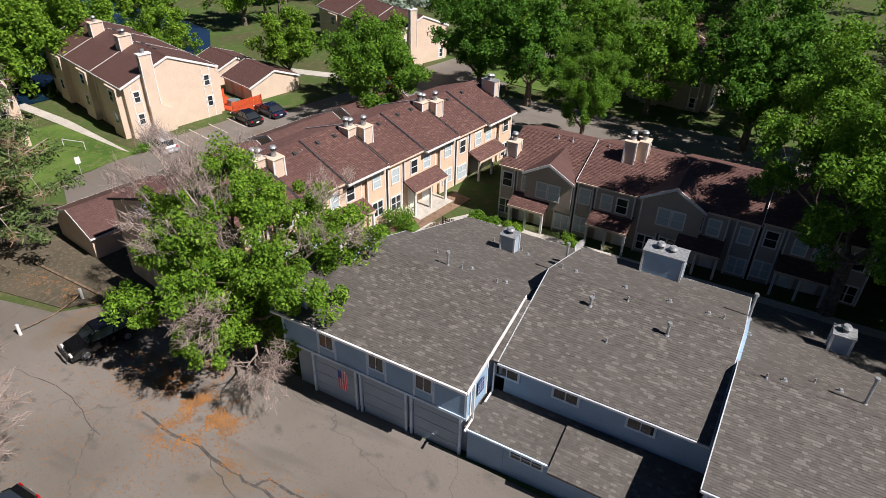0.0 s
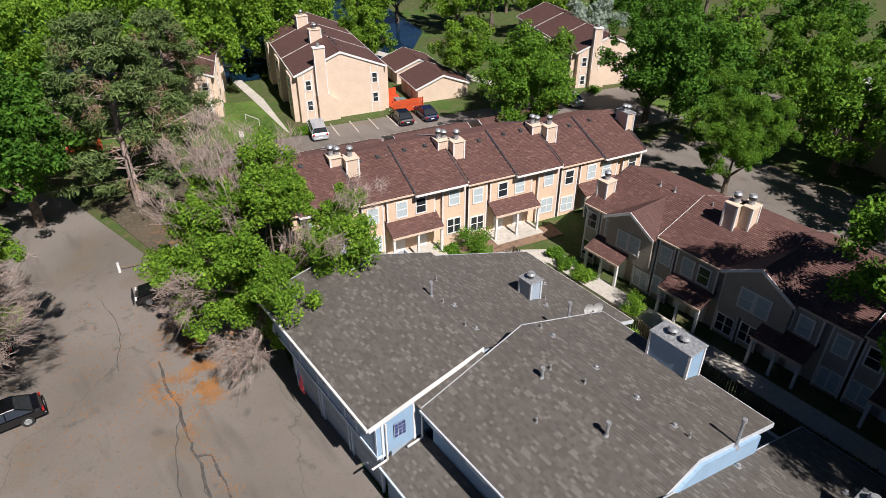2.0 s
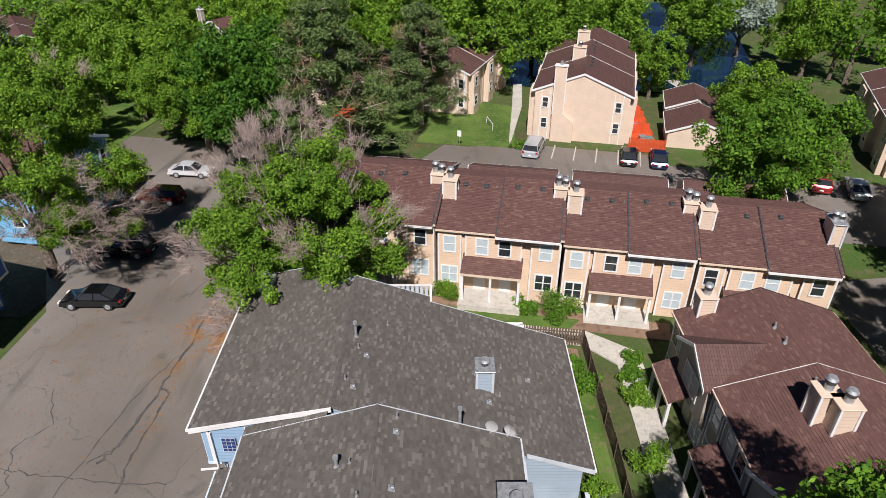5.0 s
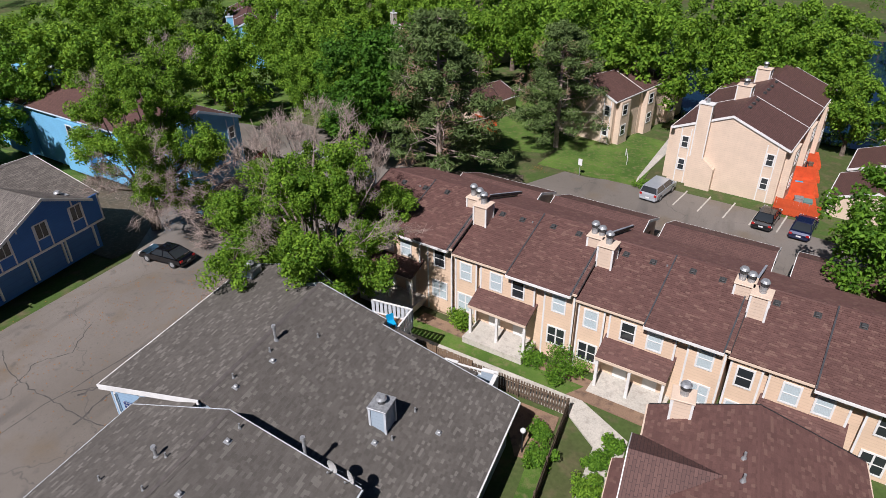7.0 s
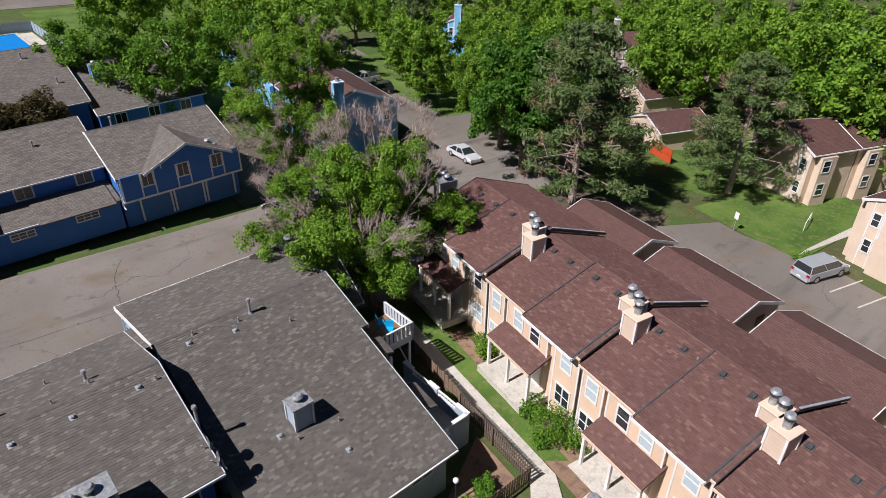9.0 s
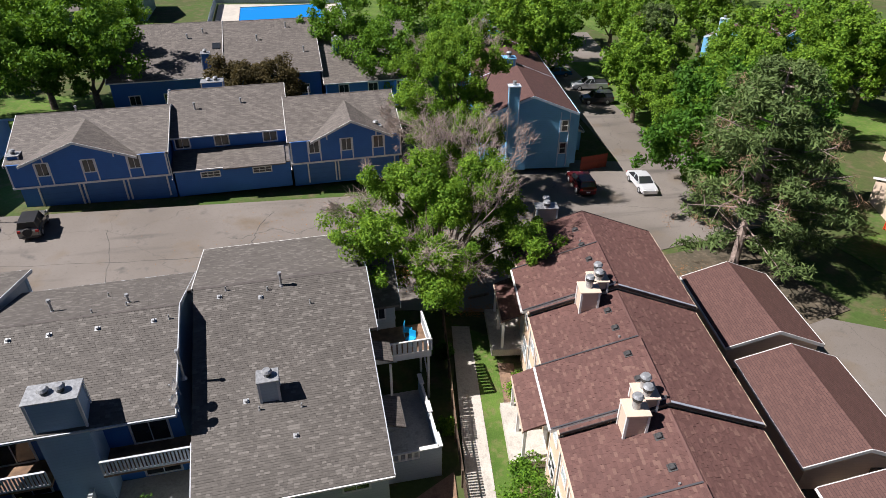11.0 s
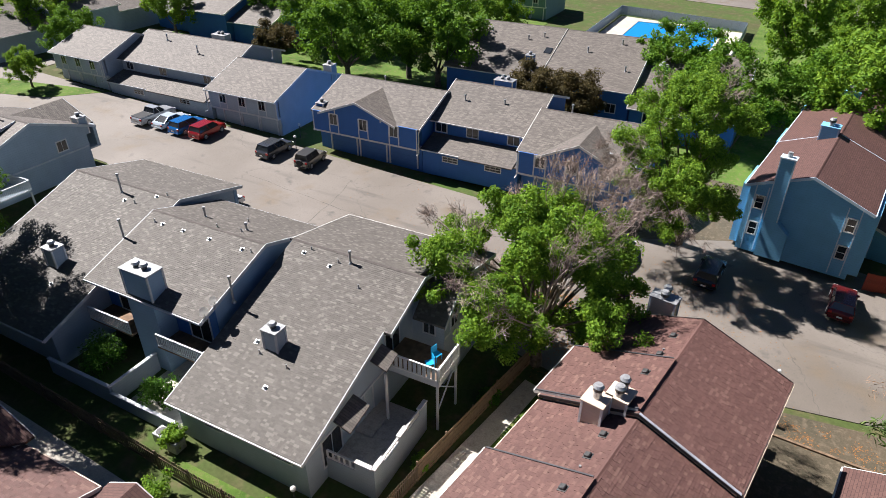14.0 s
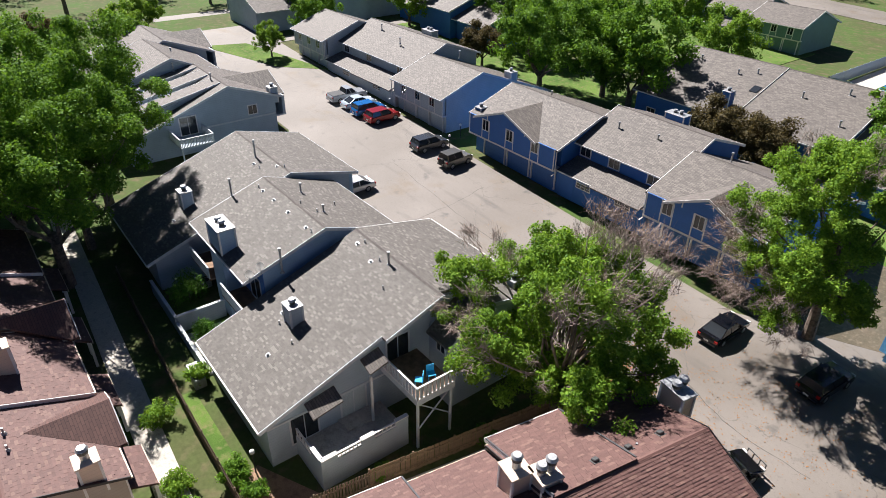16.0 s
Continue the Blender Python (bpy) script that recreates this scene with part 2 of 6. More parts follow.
# ---- building kit ----
def GZ(x):
    return 0.75 + 0.04 * max(-100.0, min(75.0, x))


def mesh_from(bm, name, material):
    me = bpy.data.meshes.new(name)
    bmesh.ops.recalc_face_normals(bm, faces=bm.faces)
    bm.to_mesh(me)
    bm.free()
    if material:
        me.materials.append(material)
    return me


def part(name, bm, material, parent=None, label="", m=None):
    me = bm if isinstance(bm, bpy.types.Mesh) else mesh_from(bm, name, material)
    ob = new(name, me)
    if parent:
        ob.parent = parent
    if m is not None:
        ob.matrix_basis = m
    if label:
        ob["label"] = label
    return ob


def thing(name, label, category, m=None, group="", kind=""):
    ob = new(name)
    if m is not None:
        ob.matrix_basis = m
    return tagged(ob, label, category, group, kind)


def box(bm, x0, x1, y0, y1, z0, z1):
    v = [bm.verts.new((x, y, z)) for x in (x0, x1) for y in (y0, y1) for z in (z0, z1)]
    for f in ((0, 1, 3, 2), (4, 6, 7, 5), (0, 4, 5, 1), (2, 3, 7, 6), (0, 2, 6, 4), (1, 5, 7, 3)):
        bm.faces.new([v[k] for k in f])
    return v


def bx(*a, bevel=0.0):
    bm = bmesh.new()
    box(bm, *a)
    if bevel:
        bmesh.ops.bevel(bm, geom=list(bm.edges), offset=bevel, segments=1, affect="EDGES")
    return bm


def prism(bm, pts, off):
    """A solid from a flat polygon and the vector by which it is pushed."""
    off = Vector(off)
    a = [bm.verts.new(p) for p in pts]
    b = [bm.verts.new(Vector(p) + off) for p in pts]
    bm.faces.new(a), bm.faces.new(b[::-1])
    for i in range(len(pts)):
        j = (i + 1) % len(pts)
        bm.faces.new((a[i], b[i], b[j], a[j]))


def pr(pts, off):
    bm = bmesh.new()
    prism(bm, pts, off)
    return bm


def tube(bm, a, b, r0, r1=None, n=8):
    a, b = Vector(a), Vector(b)
    d = (b - a).normalized()
    u = d.orthogonal().normalized()
    w = d.cross(u)
    rings = []
    for c, r in ((a, r0), (b, r0 if r1 is None else r1)):
        rings.append([bm.verts.new(c + u * (r * math.cos(k * math.tau / n)) + w * (r * math.sin(k * math.tau / n))) for k in range(n)])
    bm.faces.new(rings[0][::-1]), bm.faces.new(rings[1])
    for k in range(n):
        j = (k + 1) % n
        bm.faces.new((rings[0][k], rings[0][j], rings[1][j], rings[1][k]))


def bar(bm, a, b, w, h):
    """A straight bar of section w x h between two points."""
    a, b = Vector(a), Vector(b)
    d = b - a
    q = d.to_track_quat("Y", "Z").to_matrix().to_4x4()
    bmesh.ops.create_cube(bm, size=1.0, matrix=Matrix.Translation((a + b) / 2) @ q @ Matrix.Diagonal((w, d.length, h, 1)))


def shingles(name, parent, a, b, c, d, material, rows=0.15, width=0.36, seed=1, singles=0, thick=1.0):
    """Courses of single shingles on the slope a-b (eave) to d-c (top), each a thin wedge of its own."""
    rng = np.random.default_rng(seed)
    a, b, c, d = (np.array(p, float) for p in (a, b, c, d))
    rise = np.linalg.norm(d - a)
    nrow = max(1, int(rise / rows))
    nrm = np.cross(b - a, d - a)
    nrm /= np.linalg.norm(nrm)
    V, F = [], []
    for r in range(nrow):
        s0, s1 = r / nrow, min(1.0, (r + 1.25) / nrow)
        L0, R0, L1, R1 = a + (d - a) * s0, b + (c - b) * s0, a + (d - a) * s1, b + (c - b) * s1
        ln = np.linalg.norm(R0 - L0)
        cuts, u = [0.0], width * rng.uniform(0.2, 1.0)
        while u < ln - 0.1:
            cuts.append(u / ln)
            u += width * rng.uniform(0.55, 1.25)
        cuts.append(1.0)
        for i in range(len(cuts) - 1):
            u0, u1 = cuts[i], cuts[i + 1] - 0.006 / ln
            t = (0.012 + 0.014 * rng.random()) * thick
            k = len(V)
            V += [L0 + (R0 - L0) * u0, L0 + (R0 - L0) * u1, L1 + (R1 - L1) * u1 + nrm * 0.003, L1 + (R1 - L1) * u0 + nrm * 0.003, L0 + (R0 - L0) * u0 + nrm * t, L0 + (R0 - L0) * u1 + nrm * t]
            F += [(k + 4, k + 5, k + 2, k + 3), (k, k + 1, k + 5, k + 4), (k, k + 4, k + 3), (k + 1, k + 2, k + 5)]
    cut = min(singles, len(V) // 6)
    for i in range(cut):
        one = bpy.data.meshes.new("shingle")
        one.from_pydata([tuple(v) for v in V[6 * i:6 * i + 6]], [], [(4, 5, 2, 3), (0, 1, 5, 4), (0, 4, 3), (1, 2, 5)])
        one.materials.append(material)
        new("shingle", one).parent = parent
    me = bpy.data.meshes.new(name)
    me.from_pydata([tuple(v) for v in V[6 * cut:]], [], [tuple(k - 6 * cut for k in q) for q in F[4 * cut:]])
    me.materials.append(material)
    ob = new(name, me)
    ob.parent = parent
    ob["kind"] = "stuff"
    return ob


def slope(parent, a, b, c, d, material, th=0.16, cover=None, seed=1, name="roof_slope", rows=0.14, width=0.3, singles=0):
    """A roof slab with corners a, b along the eave and c, d along the top; cover lays shingles on it."""
    ob = part(name, pr([a, b, c, d], (0, 0, -th)), material, parent)
    if cover:
        heavy = cover == M_SH_RED
        shingles("shingles", ob, a, b, c, d, cover, 0.155 if heavy else rows, 0.31 if heavy else width, seed, singles, 1.8 if heavy else 1.0)
    return ob


def gable(parent, x0, x1, yf, zf, yr, zr, yb, zb, base, wall, roof, cover=None, over=0.5, side=0.25, trim=M_WHITE, seed=1, walls=True, gutters=True, verge=None):
    """A gabled block with its ridge along x: front eave yf, zf; ridge yr, zr; back eave yb, zb."""
    th = 0.16
    slope(parent, (x0, yf, zf), (x1, yf, zf), (x1, yr, zr), (x0, yr, zr), roof, th, cover, seed)
    slope(parent, (x1, yb, zb), (x0, yb, zb), (x0, yr, zr), (x1, yr, zr), roof, th, cover, seed + 50)
    cap = bmesh.new()
    k = (zr - zf) / max(0.01, yr - yf)
    prism(cap, [(x0, yr - 0.1, zr - 0.1 * k + 0.03), (x0, yr, zr + 0.035), (x0, yr + 0.1, zr - 0.1 * k + 0.03), (x0, yr, zr - 0.03)], (x1 - x0, 0, 0))
    part("ridge_cap", cap, M_RIDGE if cover == M_SH_GREY or roof == M_SH_GREY_P else cover or roof, parent)
    if walls:
        kf, kb = (zr - zf) / (yr - yf), (zr - zb) / (yb - yr)
        w0, w1 = x0 + side, x1 - side
        prof = [(w0, yf + over, base), (w0, yb - over, base), (w0, yb - over, zb + kb * over - th - 0.01), (w0, yr, zr - th - 0.01), (w0, yf + over, zf + kf * over - th - 0.01)]
        part("wall", pr(prof, (w1 - w0, 0, 0)), wall, parent)
    for y, z, s in ((yf, zf, -1), (yb, zb, 1))[{True: 0, "back": 1, False: 2}[gutters]:]:
        g = bx(x0 - 0.02, x1 + 0.02, y, y + s * 0.09, z - 0.15, z - 0.03)
        part("gutter", g, trim, parent)
    for x, s in ((x0, -1), (x1, 1)):
        v = bmesh.new()
        xs = x + s * 0.003
        dv = 0.24 if verge is None or verge == M_WHITE else 0.09
        up = 0.02 if dv > 0.1 else 0.055
        prism(v, [(xs, yf, zf + up), (xs, yr, zr + up), (xs, yb, zb + up), (xs, yb, zb - dv), (xs, yr, zr - dv), (xs, yf, zf - dv)], (s * 0.05, 0, 0))
        part("verge_board", v, verge or trim, parent)


WINS = {}


def window(parent, x, y, z, w, h, face, style="sash", pane=None, trim=M_WHITE, t=0.11):
    """A trimmed window, x, y, z at the middle of its sill; face: degrees that turn its outward -y."""
    key = (round(w, 2), round(h, 2), style, trim.name, pane.name if pane else "", round(t, 2))
    if key not in WINS:
        vs, hs = {"sash": ([], [0.5]), "double": ([0.5], [0.5]), "slide": ([0.5], []), "grid": ([0.33, 0.67], [0.5]), "plain": ([], [])}[style]
        wd = 0.05 if style == "double" else 0.025
        xs, zs = [-w / 2 - t, -w / 2], [-t, 0.0]
        for u in vs:
            xs += [-w / 2 + w * u - wd, -w / 2 + w * u + wd]
        for u in hs:
            zs += [h * u - 0.025, h * u + 0.025]
        xs += [w / 2, w / 2 + t]
        zs += [h, h + t]
        bm = bmesh.new()
        front = [[bm.verts.new((cx, -0.05, cz)) for cz in zs] for cx in xs]
        vv = [[bm.verts.new((cx, 0.0, cz)) for cz in zs] for cx in xs]
        solid = {(a, b) for a in range(len(xs) - 1) for b in range(len(zs) - 1) if a % 2 == 0 or b % 2 == 0}
        for a, b in solid:
            bm.faces.new((front[a][b], front[a + 1][b], front[a + 1][b + 1], front[a][b + 1]))
            for da, db, p, q in ((-1, 0, (a, b), (a, b + 1)), (1, 0, (a + 1, b), (a + 1, b + 1)), (0, -1, (a, b), (a + 1, b)), (0, 1, (a, b + 1), (a + 1, b + 1))):
                if (a + da, b + db) not in solid:
                    bm.faces.new((front[p[0]][p[1]], front[q[0]][q[1]], vv[q[0]][q[1]], vv[p[0]][p[1]]))
        bmesh.ops.delete(bm, geom=[v for v in bm.verts if not v.link_faces], context="VERTS")
        fr = mesh_from(bm, "window_frame", trim)
        pn = mesh_from(bx(-w / 2, w / 2, -0.022, -0.004, 0, h), "pane", pane or M_GLASS)
        WINS[key] = fr, pn
    fr, pn = WINS[key]
    ob = part("window", fr, None, parent, m=pose(x, y, z, 0, 0, face))
    part("pane", pn, None, ob)
    return ob


# ---- ground ----
def sheet(name, pts, lift, material, th=0.25, kind="structure", label="", category=""):
    """A flat sheet that follows the slope of the ground; pts in plan."""
    bm = bmesh.new()
    prism(bm, [(x, y, GZ(x) + lift) for x, y in pts], (0, 0, -th))
    ob = part(name, bm, material)
    return tagged(ob, label, category, "", kind)


bm = bmesh.new()
cuts = [-1500, -600, -250, -100, -60, -20, 20, 50, 75, 250, 600, 1500]
ys = [-1500, -600, -200, -60, 0, 60, 200, 600, 1500]
grid = [[bm.verts.new((x, y, GZ(x) - 0.06)) for y in ys] for x in cuts]
for i in range(len(cuts) - 1):
    for j in range(len(ys) - 1):
        bm.faces.new((grid[i][j], grid[i + 1][j], grid[i + 1][j + 1], grid[i][j + 1]))
tagged(part("ground", bm, M_EARTH), "bare soil and thin turf under the trees", "ground", "", "structure")

sheet("road", [(-46, -1.5), (-36, -1.5), (-26, 4.0), (75, 1.5), (75, 17.0), (27, 17.5), (14, 21.5), (-22, 23.5), (-29, 25.0), (-36, 25.5), (-41, 20), (-62, 16), (-62, 2)], 0.0, M_ASPH, label="worn grey asphalt of the shared garage court", category="asphalt")
sheet("road", [(-61, 34), (-44.5, 24.5), (-37.5, 66.0), (-30, 100), (-44, 100)], 0.004, M_ASPH, label="asphalt lane behind the brown-roofed houses", category="asphalt")
sheet("road", [(-60.2, 36.0), (-61.0, 44.0), (-57.6, 58.0), (-44, 60), (-46, 36)], 0.012, M_ASPH, label="asphalt parking bay in front of the cream house", category="asphalt")
sheet("road", [(-30, 64), (40, 62), (40, 75), (-32, 78)], 0.008, M_ASPH, label="shaded asphalt lane", category="asphalt")
sheet("road", [(62, -60), (90, -60), (90, 60), (62, 30)], 0.004, M_ASPH, label="asphalt street beyond the court", category="asphalt")
sheet("road", [(-75, -128), (60, -128), (60, -114), (-75, -114)], 0.004, M_ASPH, label="asphalt street beyond the pool", category="asphalt")
sheet("road", [(-75, -60), (-58, -60), (-52, 2), (-62, 4)], 0.006, M_ASPH, label="asphalt lane beside the blue houses", category="asphalt")
sheet("lawn", [(45, 2), (64, 7), (66, 14), (50, 8)], 0.03, M_GRASS, label="bright green mown lawn", category="lawn")
sheet("lawn", [(-40, -14), (62, -14), (62, -31), (-40, -31)], 0.02, M_GRASS, label="green lawn between the buildings", category="lawn")
sheet("lawn", [(-78, -58), (-70, -112), (-150, -125), (-150, -70)], 0.02, M_GRASS, label="wide mown lawn beyond the bend of the street", category="lawn")
sheet("lawn", [(8, -52), (60, -46), (60, -76), (8, -78)], 0.02, M_GRASS, label="lawn between the blue row and the green one", category="lawn")
sheet("lawn", [(-68, -62), (-30, -52), (-30, -110), (-66, -112)], 0.02, M_GRASS, label="lawn with trees beside the pool", category="lawn")
sheet("pavement", [(-79, -66), (-79.5, -68), (-150, -98), (-150, -96)], 0.06, M_CONC, label="pale footpath across the lawn", category="footpath")
sheet("mulch_bed", [(-46, -1.3), (-36, -1.3), (-27.5, 3.2), (-25.2, 2.6), (-26, -14), (-40, -14)], 0.012, M_DIRT, label="bare soil and bark under the tree beside the blue houses", category="planting bed")
sheet("mulch_bed", [(-37.0, 25.0), (-41.0, 20.6), (-55.0, 18.5), (-58.0, 30.0), (-44.5, 33.0), (-39.6, 60.0), (-32.0, 58.0)], 0.016, M_DIRT, label="bare brown soil between the cream row and its garages", category="planting bed")
sheet("lawn", [(-62, 30.5), (-59.8, 42.5), (-76, 44), (-80, 34)], 0.03, M_GRASS, label="mown lawn beside the cream house", category="lawn")
sheet("lawn", [(-95, 20), (-64, 20), (-66, 30), (-90, 44)], 0.02, M_GRASS, label="lawn under the trees by the pond", category="lawn")
sheet("lawn", [(-40, 84), (-28, 82), (-26, 98), (-44, 96)], 0.03, M_GRASS, label="bright green lawn in front of the cream house", category="lawn")
sheet("lawn", [(-19, 42.4), (-18.0, 43.4), (-9.5, 43.3), (-9.5, 42.5)], 0.03, M_GRASS, label="narrow strip of lawn behind the house", category="lawn")
sheet("lawn", [(-28, 28), (-25.6, 26), (-22.6, 42), (-25.0, 44)], 0.03, M_GRASS, label="lawn strip in front of the cream row", category="lawn")
sheet("lawn", [(-100, -40), (-62, -40), (-60, -6), (-100, 0)], 0.02, M_GRASS, label="mown lawn beyond the lane", category="lawn")
sheet("pavement", [(-23.6, 44.2), (-22.0, 43.7), (-20.0, 45.6), (30, 43.6), (30, 45.2), (-21.2, 47.4)], 0.05, M_CONC, label="pale concrete footpath along the fence", category="footpath")
sheet("pavement", [(-26.6, 26.5), (-25.3, 26.2), (-22.0, 43.7), (-23.6, 44.2)], 0.055, M_CONC, label="concrete footpath beside the board fence", category="footpath")
sheet("pavement", [(-62.5, 42), (-60.8, 42), (-76, 45), (-95, 47), (-95, 45.6), (-76, 43.6)], 0.06, M_CONC, label="pale winding footpath beside the house", category="footpath")
sheet("pavement", [(-100, 68), (-55, 74), (-55, 76), (-100, 70)], 0.06, M_CONC, label="pale footpath along the pond", category="footpath")
sheet("mulch_bed", [(-28.6, 31), (-26.5, 30.5), (-22.5, 50), (-24.5, 50.5)], 0.02, M_MULCH, label="stone and mulch bed against the cream row", category="planting bed")
sheet("mulch_bed", [(-22.2, 39.2), (-17.6, 41.6), (-17.8, 43.2), (-21.6, 43.2)], 0.024, M_MULCH, label="reddish mulch bed at the house corner", category="planting bed")


def litter(name, spots, size, material, label, seed):
    """Fallen leaves: many small flakes lying on the ground, thick at the spots (x, y, spread x, spread y, count)."""
    rng = np.random.default_rng(seed)
    V, F = [], []
    for x, y, sx, sy, n in spots:
        for k in range(n * 4):
            px, py = x + rng.normal() * sx, y + rng.normal() * sy
            if noise.noise(Vector((px * 0.9, py * 0.9, 7.0))) + 0.7 * noise.noise(Vector((px * 4.0, py * 4.0, 3.0))) < rng.normal() * 0.18:
                continue
            a, r = rng.uniform(0, 6.28), size * rng.uniform(0.5, 1.6)
            i = len(V)
            z = GZ(px) + 0.014
            for q, rr in ((0, 1.0), (1.7, 0.6), (3.1, 1.1), (4.8, 0.5)):
                V.append((px + math.cos(a + q) * r * rr, py + math.sin(a + q) * r * rr, z + rng.uniform(0, 0.025)))
            F.append((i, i + 1, i + 2, i + 3))
    me = bpy.data.meshes.new(name)
    me.from_pydata(V, [], F)
    me.materials.append(material)
    return tagged(new(name, me), label, "leaf litter", "", "stuff")


litter("leaf_litter", ((-23.4, 18.2, 1.2, 0.8, 1500), (-26.0, 18.9, 1.3, 0.4, 600), (-29.0, 19.4, 1.5, 0.4, 500), (-32.5, 19.8, 1.5, 0.5, 300), (-24.0, 15.6, 0.8, 0.6, 350), (-27.0, 21.0, 1.5, 0.8, 400), (-30.5, 18.0, 2.0, 1.0, 250), (-22.0, 12.0, 3.0, 3.0, 160), (-34.0, 13.0, 4.0, 3.5, 260), (-44.0, 22.0, 2.5, 0.6, 300), (-27.5, 24.5, 1.0, 0.5, 200), (-12.0, 12.0, 6.0, 4.0, 90), (-37.0, 21.0, 1.6, 1.6, 260), (-60.5, 31.0, 0.6, 0.6, 30), (-24.5, 16.4, 2.2, 0.35, 260), (-19.5, 16.2, 1.8, 0.3, 110), (-15.0, 16.6, 1.5, 0.3, 60), (-31.0, 12.0, 5.0, 3.0, 260), (-20.0, 8.0, 6.0, 3.0, 160)), 0.045, M_RUST, "rust-coloured fallen leaves scattered on the asphalt", 4)


def tar_line(pts, w):
    """A tar-filled crack that wanders between points."""
    bm = bmesh.new()
    rng = np.random.default_rng(int(abs(pts[0][0]) * 10))
    P = []
    for k in range(len(pts) - 1):
        for f in np.linspace(0, 1, 7)[:-1]:
            P.append((pts[k][0] + (pts[k + 1][0] - pts[k][0]) * f + rng.normal() * 0.07, pts[k][1] + (pts[k + 1][1] - pts[k][1]) * f + rng.normal() * 0.07))
    P.append(pts[-1])
    for k in range(len(P) - 1):
        d = Vector((P[k + 1][0] - P[k][0], P[k + 1][1] - P[k][1], 0)).normalized() * (w * rng.uniform(0.5, 1.3) / 2)
        q = Vector((-d.y, d.x, 0))
        a, c = Vector((*P[k], GZ(P[k][0]) + 0.006)), Vector((*P[k + 1], GZ(P[k + 1][0]) + 0.006))
        bm.faces.new([bm.verts.new(v) for v in (a - d - q, c + d - q, c + d + q, a - d + q)])
    return tagged(part("tar_seam", bm, M_TAR), "dark tar-filled crack in the asphalt", "crack", "", "stuff")


M_TAR = painted("tar", (0.085, 0.077, 0.07), 0.8, 0.3, 3.0)
for w, pts in ((0.1, ((-21.5, 16.2), (-18.5, 14.9), (-15.0, 14.2), (-10, 13.4), (-3, 13.0))), (0.1, ((-16.0, 15.6), (-13.0, 15.4), (-11.5, 14.0))), (0.08, ((-17.5, 9.0), (-14.5, 10.4), (-12.5, 9.2), (-11.0, 9.9))), (0.1, ((-11.0, 9.8), (-10.6, 12.0), (-10.2, 15.5), (-10.0, 19.0))), (0.08, ((-12.5, 6.2), (-11.4, 8.0), (-11.0, 9.8), (-9.6, 10.6), (-8.5, 10.2))), (0.07, ((-3, 13), (4, 12.4), (12, 11.8))), (0.07, ((2.0, 7.0), (1.0, 12.0), (0.5, 18.0))), (0.08, ((-28.0, 14.0), (-33.0, 15.5), (-38, 15.0)))):
    tar_line(pts, w * 0.7)

for w, pts in ((0.16, ((-27.2, 16.4), (-21.1, 16.1), (-17.6, 15.8), (-13.0, 15.3), (-11.5, 14.6))), (0.14, ((-17.2, 16.6), (-12.6, 16.3), (-9.5, 16.5))), (0.12, ((-17.6, 15.8), (-17.2, 16.6)))):
    tar_line(pts, w)

# pond
m, n, l, b = mat("pond_water", 0.04)
b.inputs["Base Color"].default_value = (0.006, 0.02, 0.04, 1)
b.inputs["IOR"].default_value = 1.33
bump(n, l, b, noise_tex(n, l, 1.5, 3.0), 0.06, 0.05)
M_WATER = m
sheet("water", [(-87, 43), (-84, 56), (-82, 74), (-95, 86), (-150, 100), (-150, 10), (-100, 26)], 0.05, M_WATER, th=0.02, label="still dark blue pond with tree reflections", category="pond")


# ---- roof furniture ----
def chimney(name, x, y, z, w, d, h, wall, caps=1, trim=M_WHITE, label="", rot=0.0, plate=None, flue=0.27):
    """A boarded chimney box with a pale trim frame, a metal top and round caps; z is under the roof."""
    e = thing(name, label, "chimney", pose(x, y, z, 0, 0, rot))
    part("casing", bx(-w / 2, w / 2, -d / 2, d / 2, 0, h), wall, e)
    for sx in (-1, 1):
        for sy in (-1, 1):
            part("corner_board", bx(sx * w / 2 - 0.06, sx * w / 2 + 0.06, sy * d / 2 - 0.06, sy * d / 2 + 0.06, 0, h - 0.003), trim, e)
    part("top_plate", bx(-w / 2 - 0.1, w / 2 + 0.1, -d / 2 - 0.1, d / 2 + 0.1, h, h + 0.09, bevel=0.02), plate or M_METAL, e)
    for i in range(caps):
        cx = (i - (caps - 1) / 2) * min(0.75, w / caps)
        c = bmesh.new()
        hh = h + 0.09 + flue * (1.0 if i % 2 == 0 else 0.72)
        if flue > 0.4:
            tube(c, (cx, 0, h + 0.09), (cx, 0, hh - 0.22), 0.21, n=14)
            part("flue", c, M_METAL, e)
            c = bmesh.new()
            tube(c, (cx, 0, hh - 0.22), (cx, 0, hh), 0.25, n=14)
            part("flue_mesh", c, M_CAP, e)
        else:
            tube(c, (cx, 0, h + 0.09), (cx, 0, hh), 0.19, n=14)
            part("flue", c, M_CAP, e)
        c = bmesh.new()
        tube(c, (cx, 0, hh), (cx, 0, hh + 0.14), 0.29, 0.2, n=16)
        part("rain_cap", c, M_METAL, e)
    return e


